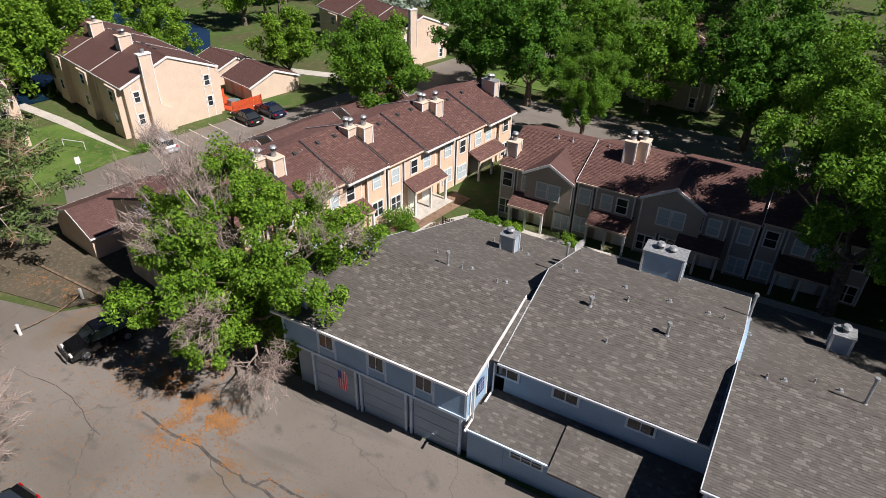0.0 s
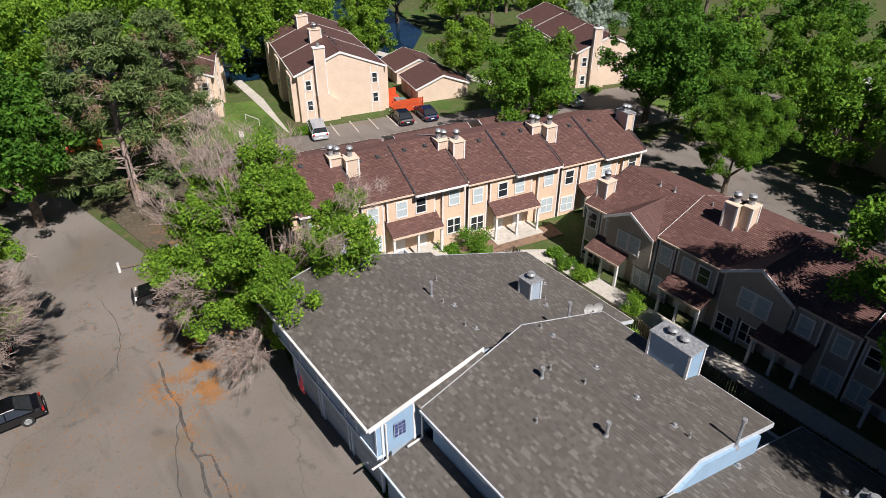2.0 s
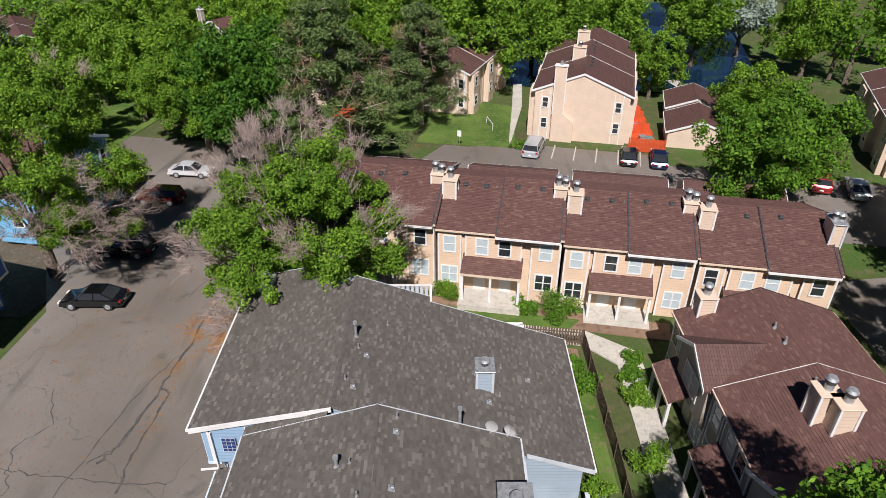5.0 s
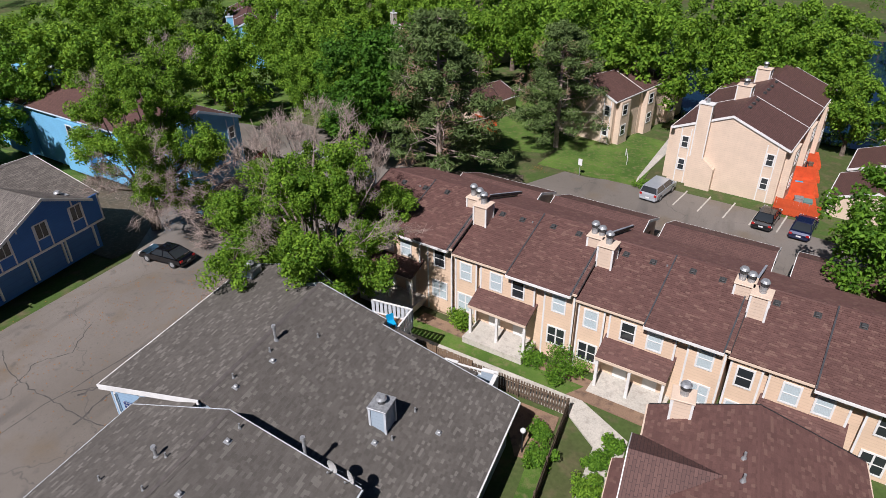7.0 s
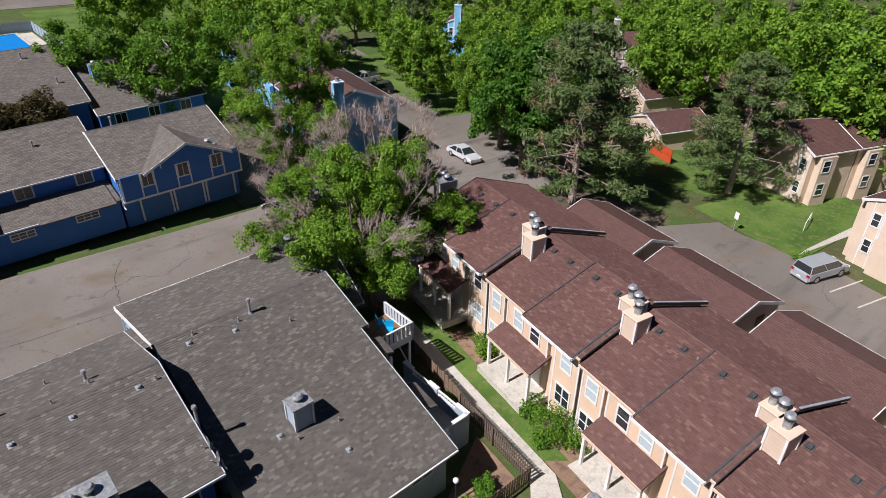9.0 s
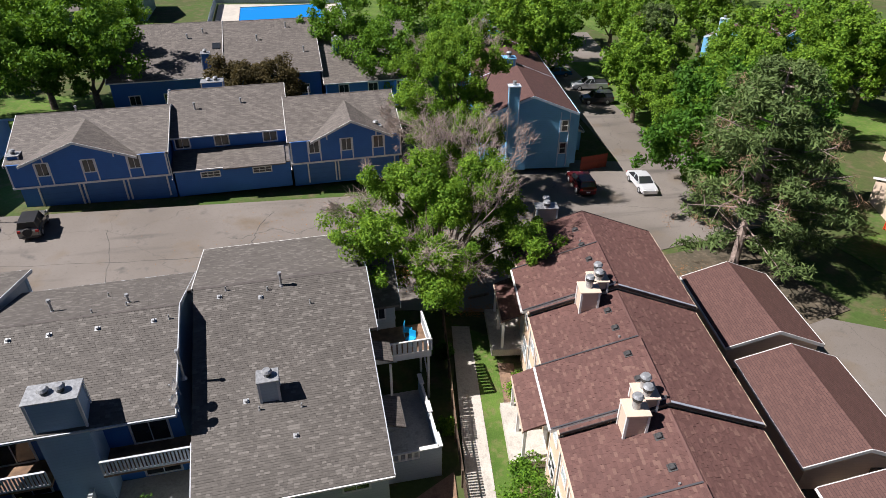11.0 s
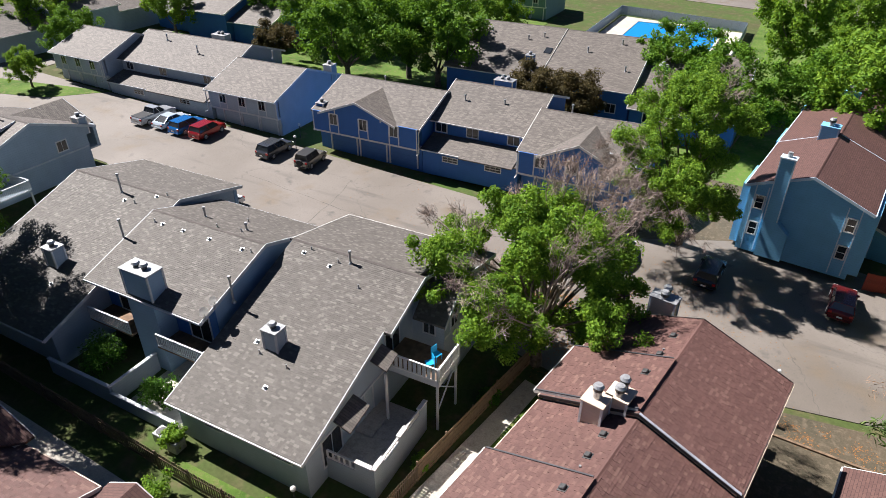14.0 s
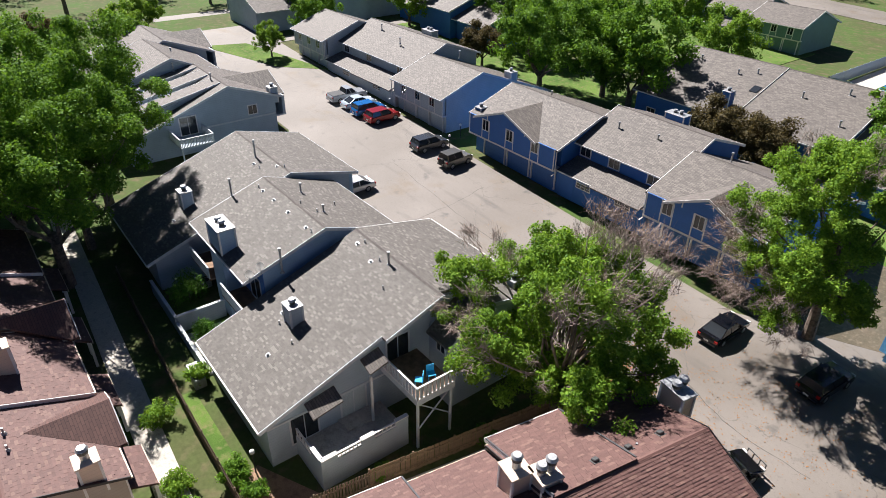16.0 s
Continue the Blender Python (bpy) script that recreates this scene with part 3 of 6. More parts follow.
def vent_pipe(x, y, z, h, r=0.06, cap=True, label="grey metal vent pipe on the shingle roof"):
    e = thing("vent_pipe", label, "vent pipe", pose(x, y, z))
    bm = bmesh.new()
    tube(bm, (0, 0, -0.15), (0, 0, h), r, n=10)
    part("pipe", bm, M_METAL, e)
    bm = bmesh.new()
    tube(bm, (0, 0, -0.1), (0, 0, 0.07), r * 2.4, r * 1.3, n=10)
    part("flashing", bm, M_METAL, e)
    if cap:
        bm = bmesh.new()
        tube(bm, (0, 0, h), (0, 0, h + r * 1.8), r * 1.7, r * 1.5, n=10)
        part("cap", bm, M_METAL, e)
    return e


def box_vent(x, y, z, slope_deg, rot=0.0, material=M_CAP, s=0.3):
    e = thing("roof_vent", "small dark square roof vent", "roof vent", pose(x, y, z, 0, 0, rot) @ pose(0, 0, 0, slope_deg))
    part("base", bx(-s / 2 - 0.06, s / 2 + 0.06, -s / 2 - 0.06, s / 2 + 0.06, -0.04, 0.03), material, e)
    part("hood", bx(-s / 2, s / 2, -s / 2, s / 2, 0.03, 0.17, bevel=0.03), material, e)
    return e


# ---- row houses with garages on a court ----
def garage_front(e, x0, x1, y, base, z1, n, wall, door, trim):
    """Garage doors set back under the upper floor, with posts between them."""
    w = (x1 - x0) / n
    for i in range(n):
        c = x0 + w * (i + 0.5)
        d = part("garage_door", bx(c - w * 0.41, c + w * 0.41, y - 0.05, y - 0.004, base, z1 - 0.35), door, e)
        bm = bmesh.new()
        for k in range(1, 4):
            zz = base + (z1 - 0.35 - base) * k / 4
            box(bm, c - w * 0.41, c + w * 0.41, y - 0.065, y - 0.045, zz - 0.02, zz + 0.02)
        part("panel_rail", bm, door, d)
        for s in (-1, 1):
            part("post", bx(c + s * w * 0.45 - 0.07, c + s * w * 0.45 + 0.07, y - 0.16, y - 0.006, base, z1), trim, e)


def front_block(e, x0, x1, yf, zf, base, wall, door, trim, wins, pane, n_gar=3, gablet=None, roof=None, slope_k=0.35, jet=0.6, zj=None):
    """The two-floor front of a row house: jettied upper wall with timber strips and windows, garages below."""
    zj = zj or base + 2.55
    yw = yf - 0.06 if gablet else yf + 0.5
    jet = jet + 0.56 if gablet else jet
    part("upper_wall", bx(x0 + 0.2, x1 - 0.2, yw - 0.004, yw + 0.3, zj, zf + 0.03), wall, e)
    part("jetty_beam", bx(x0 + 0.17, x1 - 0.17, yw - 0.06, yw + jet, zj - 0.16, zj + 0.02), trim, e)
    garage_front(e, x0 + 1.6, x1 - 0.6, yw + jet, base - 0.2, zj - 0.16, n_gar, wall, door, trim)
    top = zf + 0.02
    for x in (x0 + 0.26, x1 - 0.26):
        part("corner_board", bx(x - 0.07, x + 0.07, yw - 0.03, yw, zj, top), trim, e)
    for u in wins:
        x = x0 + (x1 - x0) * u
        window(e, x, yw - 0.006, zj + (1.0 if gablet else 0.75), 0.9, 1.15, 0, "slide", pane, trim, 0.1)
        for s in (-1, 1):
            part("timber_strip", bx(x + s * 0.6 - 0.06, x + s * 0.6 + 0.06, yw - 0.028, yw - 0.002, zj, top), trim, e)
    if gablet:
        gx, gw, gh = gablet
        xa, xb, zp = x0 + (x1 - x0) * gx - gw / 2, x0 + (x1 - x0) * gx + gw / 2, zf + gh
        mid = (xa + xb) / 2
        part("gable_wall", pr([(xa + 0.3, yw - 0.01, zf), (xb - 0.3, yw - 0.01, zf), (mid, yw - 0.01, zp - 0.2)], (0, 0.2, 0)), wall, e)
        yk = yf + gh / slope_k
        for s, xe in ((1, xa), (-1, xb)):
            ob = part("gable_roof", pr([(xe, yf - 0.45, zf + 0.03), (mid, yf - 0.45, zp + 0.03), (mid, yk, zp + 0.03), (xe, yf, zf + 0.03)], (0, 0, -0.14)), roof, e)
            part("barge_board", pr([(xe, yf - 0.455, zf + 0.03), (mid, yf - 0.455, zp + 0.04), (mid, yf - 0.455, zp - 0.2), (xe, yf - 0.455, zf - 0.2)], (0, -0.05, 0)), trim, e)
        for dx in (-0.33, 0.33):
            xx = mid + dx * gw * 0.9
            zt = zp - 0.25 - abs(xx - mid) * 2 * gh / gw
            if zt > top + 0.1:
                part("timber_strip", bx(xx - 0.06, xx + 0.06, yw - 0.04, yw - 0.012, top, zt), trim, e)


def middle_front(e, x0, x1, ye, ze, yl, base, wall, trim, roof, cover, wins, pane, seed=3):
    """Set-back upper floor with a lean-to roof over the entrance floor below."""
    zl, zt = base + 2.5, base + 3.35
    slope(e, (x0 - 0.1, yl, zl), (x1 + 0.1, yl, zl), (x1 + 0.1, ye + 0.55, zt), (x0 - 0.1, ye + 0.55, zt), roof, 0.14, cover, seed, "porch_roof")
    mid = x0 + (x1 - x0) * 0.42
    k = (zt - zl) / (ye + 0.55 - yl)
    slope(e, (mid, yl - 0.45, zl - 0.45 * k + 0.12), (x1 - 0.4, yl - 0.45, zl - 0.45 * k + 0.12), (x1 - 0.4, ye + 0.3, zt + 0.05), (mid, ye + 0.3, zt + 0.05), roof, 0.12, cover, seed + 7, "porch_roof")
    part("gutter", bx(x0, mid, yl - 0.1, yl, zl - 0.14, zl - 0.02), trim, e)
    part("lower_wall", bx(x0, x1, yl + 0.35, ye + 0.8, base - 0.4, zl - 0.05), wall, e)
    for u in (0.3, 0.75):
        x = x0 + (x1 - x0) * u
        window(e, x, yl + 0.346, base + 1.45, 1.7, 0.5, 0, "grid", M_GLASS, trim, 0.09)
    part("entrance_door", bx(x0 + 1.2, x0 + 2.1, yl + 0.31, yl + 0.346, base, base + 2.05), wall, e)
    for u in wins:
        window(e, x0 + (x1 - x0) * u, ye + 0.546, ze - 1.32, 1.25, 0.95, 0, "slide", pane, trim, 0.12)


def downpipe(e, x, y, z0, z1, trim, foot=0.5):
    bm = bmesh.new()
    bar(bm, (x, y, z1), (x, y, z0 + 0.1), 0.09, 0.07)
    bar(bm, (x, y, z0 + 0.12), (x, y - foot, z0 + 0.02), 0.09, 0.07)
    part("downpipe", bm, trim, e)


def court_row(label, m, base, spans, mats, cover=None, gablets=True, dz=(0, 0, 0), depth=(12.7, 12.4, 12.7), seed=11, back=0.0):
    """Three joined units, front towards local -y: the outer two stand forward, the middle one is set back and higher."""
    wall, door, trim, roof, pane = mats
    e = thing("row_house", label, "row house", m)
    (a0, a1), (b0, b1), (c0, c1) = spans
    for i, (x0, x1) in enumerate(((a0, a1), (c0, c1))):
        z = base + (dz[0] if i == 0 else dz[2])
        gable(e, x0, x1, 0.0, z + 4.75, 6.6, z + 7.1, 6.6 + depth[0], z + 7.1 - depth[0] * 0.36, z - 0.5, wall, roof, cover, over=1.1, trim=trim, seed=seed + i, gutters="back" if gablets else True)
        front_block(e, x0, x1, 0.0, z + 4.75, z, wall, door, trim, (0.22, 0.5, 0.78), pane, 3, (0.45 if i == 0 else 0.55, (x1 - x0) * 0.72, 1.9) if gablets else None, roof)
        downpipe(e, x1 - 0.1 if i == 0 else x0 + 0.1, 0.1, z + 2.0, z + 4.6, trim)
    z = base + dz[1]
    gable(e, b0 - 0.3, b1 + 0.3, 2.9, z + 4.9, 9.2, z + 7.6, 15.4, z + 5.5, z - 0.5, wall, roof, cover, over=0.55, trim=trim, seed=seed + 5)
    middle_front(e, b0, b1, 2.9, z + 4.9, 0.4, z, wall, trim, roof, cover, (0.08, 0.42, 0.85), pane)
    return e


def u1(y):
    return 7.85 - 0.35 * (y - 28.8)


def u2b(y):
    return 8.45 - 0.334 * (y - 31.0)


def u2f(y):
    return 8.45 + 0.322 * (y - 31.0)


def u3(y):
    return 8.1 - 0.35 * (y - 28.5)


A = thing("row_house", "grey-shingled townhouse row with pale blue siding and garages", "row house")
aw, at, ar, ac = M_GREY_BLUE, M_TRIM_GREY, M_SH_GREY_P, M_SH_GREY
# first unit
slope(A, (-18.5, 21.95, 6.42), (-8.4, 21.95, 6.42), (-8.4, 28.8, 7.85), (-18.5, 28.8, 7.85), ar, 0.16, ac, 1)
slope(A, (-20.9, 21.95, 6.42), (-18.5, 21.95, 6.42), (-18.5, 27.0, 7.474), (-20.9, 27.0, 7.474), ar, 0.16, ac, 12)
slope(A, (-18.56, 29.8, 5.25), (-20.9, 29.8, 5.25), (-20.9, 27.0, 7.474), (-18.56, 27.0, 7.474), ar, 0.16, ac, 13)
slope(A, (-8.5, 41.45, 3.42), (-18.45, 41.45, 3.42), (-18.45, 28.8, 7.85), (-8.5, 28.8, 7.85), ar, 0.16, ac, 2, singles=300)
slope(A, (-18.45, 33.1, 6.344), (-18.95, 33.1, 6.344), (-18.95, 28.8, 7.85), (-18.45, 28.8, 7.85), ar, 0.16, ac, 14)
part("ridge_cap", pr([(-18.95, 28.66, 7.83), (-18.95, 28.8, 7.89), (-18.95, 28.94, 7.83), (-18.95, 28.8, 7.8)], (10.4, 0, 0)), M_RIDGE, A)
part("gutter", bx(-20.92, -8.38, 21.83, 21.95, 6.25, 6.39), M_WHITE, A)
part("gutter", bx(-18.47, -8.48, 41.45, 41.54, 3.27, 3.39), M_WHITE, A)
part("verge_board", pr([(-8.397, 21.95, 6.45), (-8.397, 28.8, 7.88), (-8.397, 28.8, 7.6), (-8.397, 21.95, 6.15)], (0.05, 0, 0)), M_WHITE, A)
part("verge_board", pr([(-18.453, 33.1, 6.36), (-18.453, 41.45, 3.44), (-18.453, 41.45, 3.17), (-18.453, 33.1, 6.09)], (-0.05, 0, 0)), at, A)
part("verge_board", pr([(-18.953, 27.2, 7.35), (-18.953, 28.8, 7.87), (-18.953, 33.1, 6.36), (-18.953, 33.1, 6.09), (-18.953, 28.8, 7.6), (-18.953, 27.2, 7.2)], (-0.05, 0, 0)), at, A)
part("verge_board", pr([(-20.903, 21.95, 6.44), (-20.903, 27.0, 7.494), (-20.903, 29.8, 5.27), (-20.903, 29.8, 5.0), (-20.903, 27.0, 7.2), (-20.903, 21.95, 6.18)], (-0.05, 0, 0)), at, A)
part("verge_board", pr([(-8.497, 38.0, 4.63), (-8.497, 41.45, 3.44), (-8.497, 41.45, 3.17), (-8.497, 38.0, 4.4)], (0.05, 0, 0)), at, A)
part("wall", pr([(-18.2, 23.3, -0.6), (-18.2, 40.9, -0.6), (-18.2, 40.9, 3.43), (-18.2, 28.8, 7.66), (-18.2, 23.3, 6.5)], (9.5, 0, 0)), aw, A)
part("wall", pr([(-20.6, 23.3, -0.6), (-20.6, 29.3, -0.6), (-20.6, 29.3, 5.4), (-20.6, 27.0, 7.25), (-20.6, 23.3, 6.5)], (2.39, 0, 0)), aw, A)
front_block(A, -20.9, -8.4, 21.95, 6.42, 0.3, M_BLUE_PALE, aw, M_TRIM_BLUE, (0.27, 0.54, 0.78), M_GLASS, 3, zj=3.95)
part("side_wall", bx(-8.69, -8.56, 22.72, 28.6, 3.95, 6.42), M_BLUE_PALE, A)
part("gable_panel", pr([(-8.56, 22.72, 6.4), (-8.56, 28.6, 6.4), (-8.56, 28.6, 7.63)], (-0.13, 0, 0)), M_BLUE_PALE, A)
for s in (22.76, 24.6):
    part("corner_board", bx(-8.57, -8.53, s - 0.06, s + 0.06, 3.9, 6.4), M_WHITE, A)
part("belt_board", bx(-18.24, -18.2, 30.4, 40.9, 2.95, 3.1), at, A)
part("belt_board", bx(-20.64, -20.6, 23.3, 29.3, 3.75, 3.9), at, A)
window(A, -20.604, 27.9, 4.1, 0.9, 1.1, -90, "slide", M_GLASS, at)
window(A, -19.5, 29.304, 3.95, 0.8, 1.0, 180, "slide", M_GLASS, at)
window(A, -18.204, 31.8, 3.6, 1.6, 2.0, -90, "slide", M_GLASS, at)
window(A, -18.204, 35.2, 1.0, 1.7, 2.0, -90, "slide", M_BLIND, at)
window(A, -18.204, 38.6, 1.0, 1.7, 2.0, -90, "slide", M_GLASS, at)
for x in (-16.5, -11.5):
    window(A, x, 40.904, 2.2, 1.3, 0.5, 180, "slide", M_GLASS, at)
for y0, y1 in ((33.4, 34.7), (36.6, 38.6)):
    zz = u1(y1) - 0.35
    slope(A, (-19.6, y1, zz - 0.45), (-19.6, y0, zz - 0.1), (-18.5, y0, zz + 0.28), (-18.5, y1, zz - 0.05), ar, 0.1, None, 2, "door_hood")
part("post", bx(-19.5, -19.36, 34.5, 34.64, 0.6, 4.6), M_WHITE, A)


def railing(e, a, b, z0, z1, material, name="railing", gap=0.16, solid=0.09, cap=None):
    """A run of upright slats with a top and a bottom rail from a to b in plan."""
    a, b = Vector((a[0], a[1], 0)), Vector((b[0], b[1], 0))
    d = (b - a)
    n = max(2, int(d.length / gap))
    bm = bmesh.new()
    bar(bm, a + Vector((0, 0, z1)), b + Vector((0, 0, z1)), 0.12, 0.06)
    bar(bm, a + Vector((0, 0, z0)), b + Vector((0, 0, z0)), 0.08, 0.08)
    r = part(name, bm, cap or material, e)
    rot = math.degrees(math.atan2(d.y, d.x))
    me = mesh_from(bx(-solid / 2, solid / 2, -0.02, 0.02, z0 + 0.02, z1 - 0.02), "slat", material)
    for i in range(n + 1):
        p = a + d * (i / n)
        part("slat", me, None, r, m=pose(p.x, p.y, 0, 0, 0, rot))
    return r


# raised deck at the side, with slatted rails, and the walled patio below
dk = thing("deck", "raised deck with pale slatted railing and brown boards", "deck")
part("floor", bx(-22.15, -18.25, 30.35, 33.1, 3.75, 3.9), M_DECK, dk)
part("rim", bx(-22.2, -18.23, 33.1, 33.16, 3.5, 3.92), at, dk)
part("rim", bx(-22.22, -22.15, 30.3, 33.16, 3.5, 3.92), at, dk)
railing(dk, (-22.18, 33.13), (-18.3, 33.13), 3.96, 4.9, at, gap=0.3, solid=0.22, cap=M_WHITE)
railing(dk, (-22.18, 30.35), (-22.18, 33.1), 3.96, 4.9, at, gap=0.3, solid=0.22, cap=M_WHITE)
for x, y in ((-22.05, 33.0), (-22.05, 30.5)):
    part("post", bx(x - 0.07, x + 0.07, y - 0.07, y + 0.07, -0.3, 3.75), at, dk)
bm = bmesh.new()
bar(bm, (-22.05, 30.6, 1.4), (-22.05, 32.9, 3.4), 0.08, 0.06)
bar(bm, (-22.05, 32.9, 1.4), (-22.05, 30.6, 3.4), 0.08, 0.06)
part("cross_brace", bm, at, dk)
pt = thing("patio", "walled patio with grey concrete floor and openwork panels", "patio")
part("floor", bx(-21.3, -18.21, 33.3, 39.1, -0.6, 0.95), M_CONC, pt)
part("step", bx(-19.4, -18.21, 34.2, 36.4, 0.95, 1.1), M_CONC, pt)
part("patio_wall", bx(-21.46, -21.3, 33.3, 39.25, -0.6, 1.85), M_GREY_BLUE, pt)
part("patio_wall", bx(-21.3, -20.2, 39.1, 39.25, -0.6, 2.25), M_GREY_BLUE, pt)
part("patio_wall", bx(-20.2, -18.21, 39.1, 39.25, -0.6, 1.6), M_GREY_BLUE, pt)
railing(pt, (-20.2, 39.18), (-18.3, 39.18), 1.64, 2.2, M_WHITE, gap=0.35, solid=0.14)
for y0, y1 in ((34.2, 35.7), (36.6, 38.2)):
    railing(pt, (-21.38, y0), (-21.38, y1), 1.9, 2.2, M_WHITE, "openwork_panel", gap=0.26, solid=0.07)
for y0, y1 in ((33.3, 34.2), (35.7, 36.6), (38.2, 39.25)):
    part("patio_wall", bx(-21.46, -21.3, y0, y1, 1.85, 2.25), M_GREY_BLUE, pt)
    part("wall_cap", bx(-21.52, -21.24, y0, y1, 2.25, 2.32), M_WHITE, pt)
part("wall_cap", bx(-21.3, -20.2, 39.04, 39.3, 2.253, 2.32), M_WHITE, pt)
# second unit
gable(A, -8.0, 2.5, 24.63, 6.4, 31.0, 8.45, 37.5, 6.28, 0.0, M_BLUE_PALE, ar, ac, over=0.6, trim=M_TRIM_GREY, seed=4, walls=False)
part("wall", pr([(-7.8, 25.2, 0), (-7.8, 36.0, 0), (-7.8, 36.0, 6.6), (-7.8, 31.0, 8.27), (-7.8, 25.2, 6.4)], (10.5, 0, 0)), M_BLUE_PALE, A)
middle_front(A, -8.7, 2.6, 24.63, 6.4, 22.6, 0.6, M_BLUE_PALE, M_TRIM_BLUE, ar, ac, (0.09, 0.38, 0.72), M_GLASS)
slope(A, (-8.6, 24.63, 6.4), (-7.95, 24.63, 6.4), (-7.95, 28.65, 7.694), (-8.6, 28.65, 7.694), ar, 0.16, ac, 44)
# third unit
gable(A, 2.65, 14.4, 22.0, 6.5, 28.5, 8.1, 41.3, 3.62, 0.2, aw, ar, ac, over=0.7, trim=M_TRIM_GREY, seed=7)
front_block(A, 2.65, 14.4, 22.0, 6.45, 0.9, M_BLUE_PALE, aw, M_TRIM_BLUE, (0.22, 0.5, 0.78), M_GLASS, 3, zj=4.1)

# back of the second unit: recessed wall, balconies and a walled yard
part("back_wall", bx(-7.8, 2.7, 36.0, 36.05, 0.0, 6.45), M_BLUE, A)
part("chimney_breast", bx(-3.9, -1.5, 36.05, 37.45, 0.2, 6.2), M_BLUE_PALE, A)
for x0, x1 in ((-8.4, -3.92), (-1.48, 2.6)):
    part("balcony_floor", bx(x0, x1, 36.05, 37.9, 3.05, 3.2), M_DECK, A)
    railing(A, (x0 + 0.05, 37.88), (x1 - 0.05, 37.88), 3.25, 4.2, at, "balcony_rail", gap=0.18, solid=0.1)
    window(A, (x0 + x1) / 2, 36.054, 3.3, 1.8, 2.0, 180, "slide", M_GLASS, at)
    window(A, (x0 + x1) / 2, 36.054, 0.7, 1.8, 2.0, 180, "slide", M_GLASS, at)
yard = thing("patio", "two small walled back yards with concrete floor", "patio")
part("floor", bx(-8.6, 2.9, 36.1, 41.2, -0.4, 0.55), M_CONC, yard)
for a in ((-8.6, -3.0, 41.2, 41.35, -0.4, 1.5), (-3.0, 2.9, 41.2, 41.35, -0.4, 2.0), (-3.08, -2.92, 37.6, 41.2, -0.4, 2.0)):
    part("patio_wall", bx(*a), M_GREY_BLUE, yard)
    part("wall_cap", bx(a[0] - 0.04, a[1] + 0.04, a[2] - 0.04, a[3] + 0.04, a[5] + 0.002, a[5] + 0.07), at, yard)

D = court_row("bright blue townhouse row with front gables and garages", pose(10.3, 2.4, 0, 0, 0, 180), 0.75, ((0, 14.0), (14.0, 25.0), (25.0, 36.4)), (M_BLUE, M_BLUE_DOOR, M_WHITE, M_SH_GREY_P, M_GLASS), dz=(0.35, 0.4, 0.2))
F = court_row("grey-blue townhouse row with arched garage doors", pose(55.5, 2.6, 0, 0, 0, 180), 1.6, ((0, 10.5), (10.5, 29.0), (29.0, 40.0)), (M_GREY_BLUE, M_GREY_BLUE, M_TRIM_GREY, M_SH_GREY_P, M_GLASS), gablets=False, dz=(0.5, 0.0, -0.5))
G = court_row("grey-blue townhouse row across a footpath", pose(26.5, 17.8, 0), 1.8, ((0, 11.0), (11.0, 22.0), (22.0, 33.0)), (M_GREY_BLUE, M_GREY_BLUE, M_TRIM_GREY, M_SH_GREY_P, M_GLASS), dz=(-0.2, 0.4, 0.4))
G_DORMERS = ((28.2, 30.6), (32.0, 34.4), (35.8, 38.2))
for x0, x1 in G_DORMERS:
    part("dormer_wall", pr([(x0 + 0.1, 24.7, 8.3), (x0 + 0.1, 33.2, 5.0), (x0 + 0.1, 33.2, 6.75), (x0 + 0.1, 24.7, 8.5)], (x1 - x0 - 0.2, 0, 0)), M_GREY_BLUE, G, m=pose(-26.5, -17.8, 0))
    e9 = part("dormer_roof", pr([(x0, 24.6, 8.72), (x1, 24.6, 8.72), (x1, 33.6, 6.86), (x0, 33.6, 6.86)], (0, 0, -0.14)), M_SH_GREY_P, G, m=pose(-26.5, -17.8, 0))
    for x, s in ((x0, -1), (x1, 1)):
        part("verge_board", pr([(x + s * 0.003, 24.6, 8.74), (x + s * 0.003, 33.6, 6.88), (x + s * 0.003, 33.6, 6.66), (x + s * 0.003, 24.6, 8.52)], (s * 0.05, 0, 0)), M_TRIM_GREY, G, m=pose(-26.5, -17.8, 0))
# balcony on the end wall
part("balcony_floor", bx(-3.4, 0.3, 10.2, 13.8, 3.85, 4.0), M_GREY_BLUE, G)
railing(G, (-3.4, 10.2), (-3.4, 13.8), 4.05, 5.0, M_TRIM_GREY)
railing(G, (-3.4, 13.8), (0.2, 13.8), 4.05, 5.0, M_TRIM_GREY)
railing(G, (-3.4, 10.2), (0.2, 10.2), 4.05, 5.0, M_TRIM_GREY)
for y in (10.3, 13.7):
    part("post", bx(-3.4, -3.25, y - 0.07, y + 0.07, 1.2, 3.86), M_TRIM_GREY, G)
window(G, 0.23, 11.6, 4.05, 1.8, 2.0, -90, "slide", M_GLASS, M_WHITE)
window(G, 0.23, 4.0, 4.9, 1.0, 1.0, -90, "slide", M_GLASS, M_WHITE)
part("belt_board", bx(0.19, 0.25, 1.2, 10.1, 4.35, 4.5), M_TRIM_GREY, G)

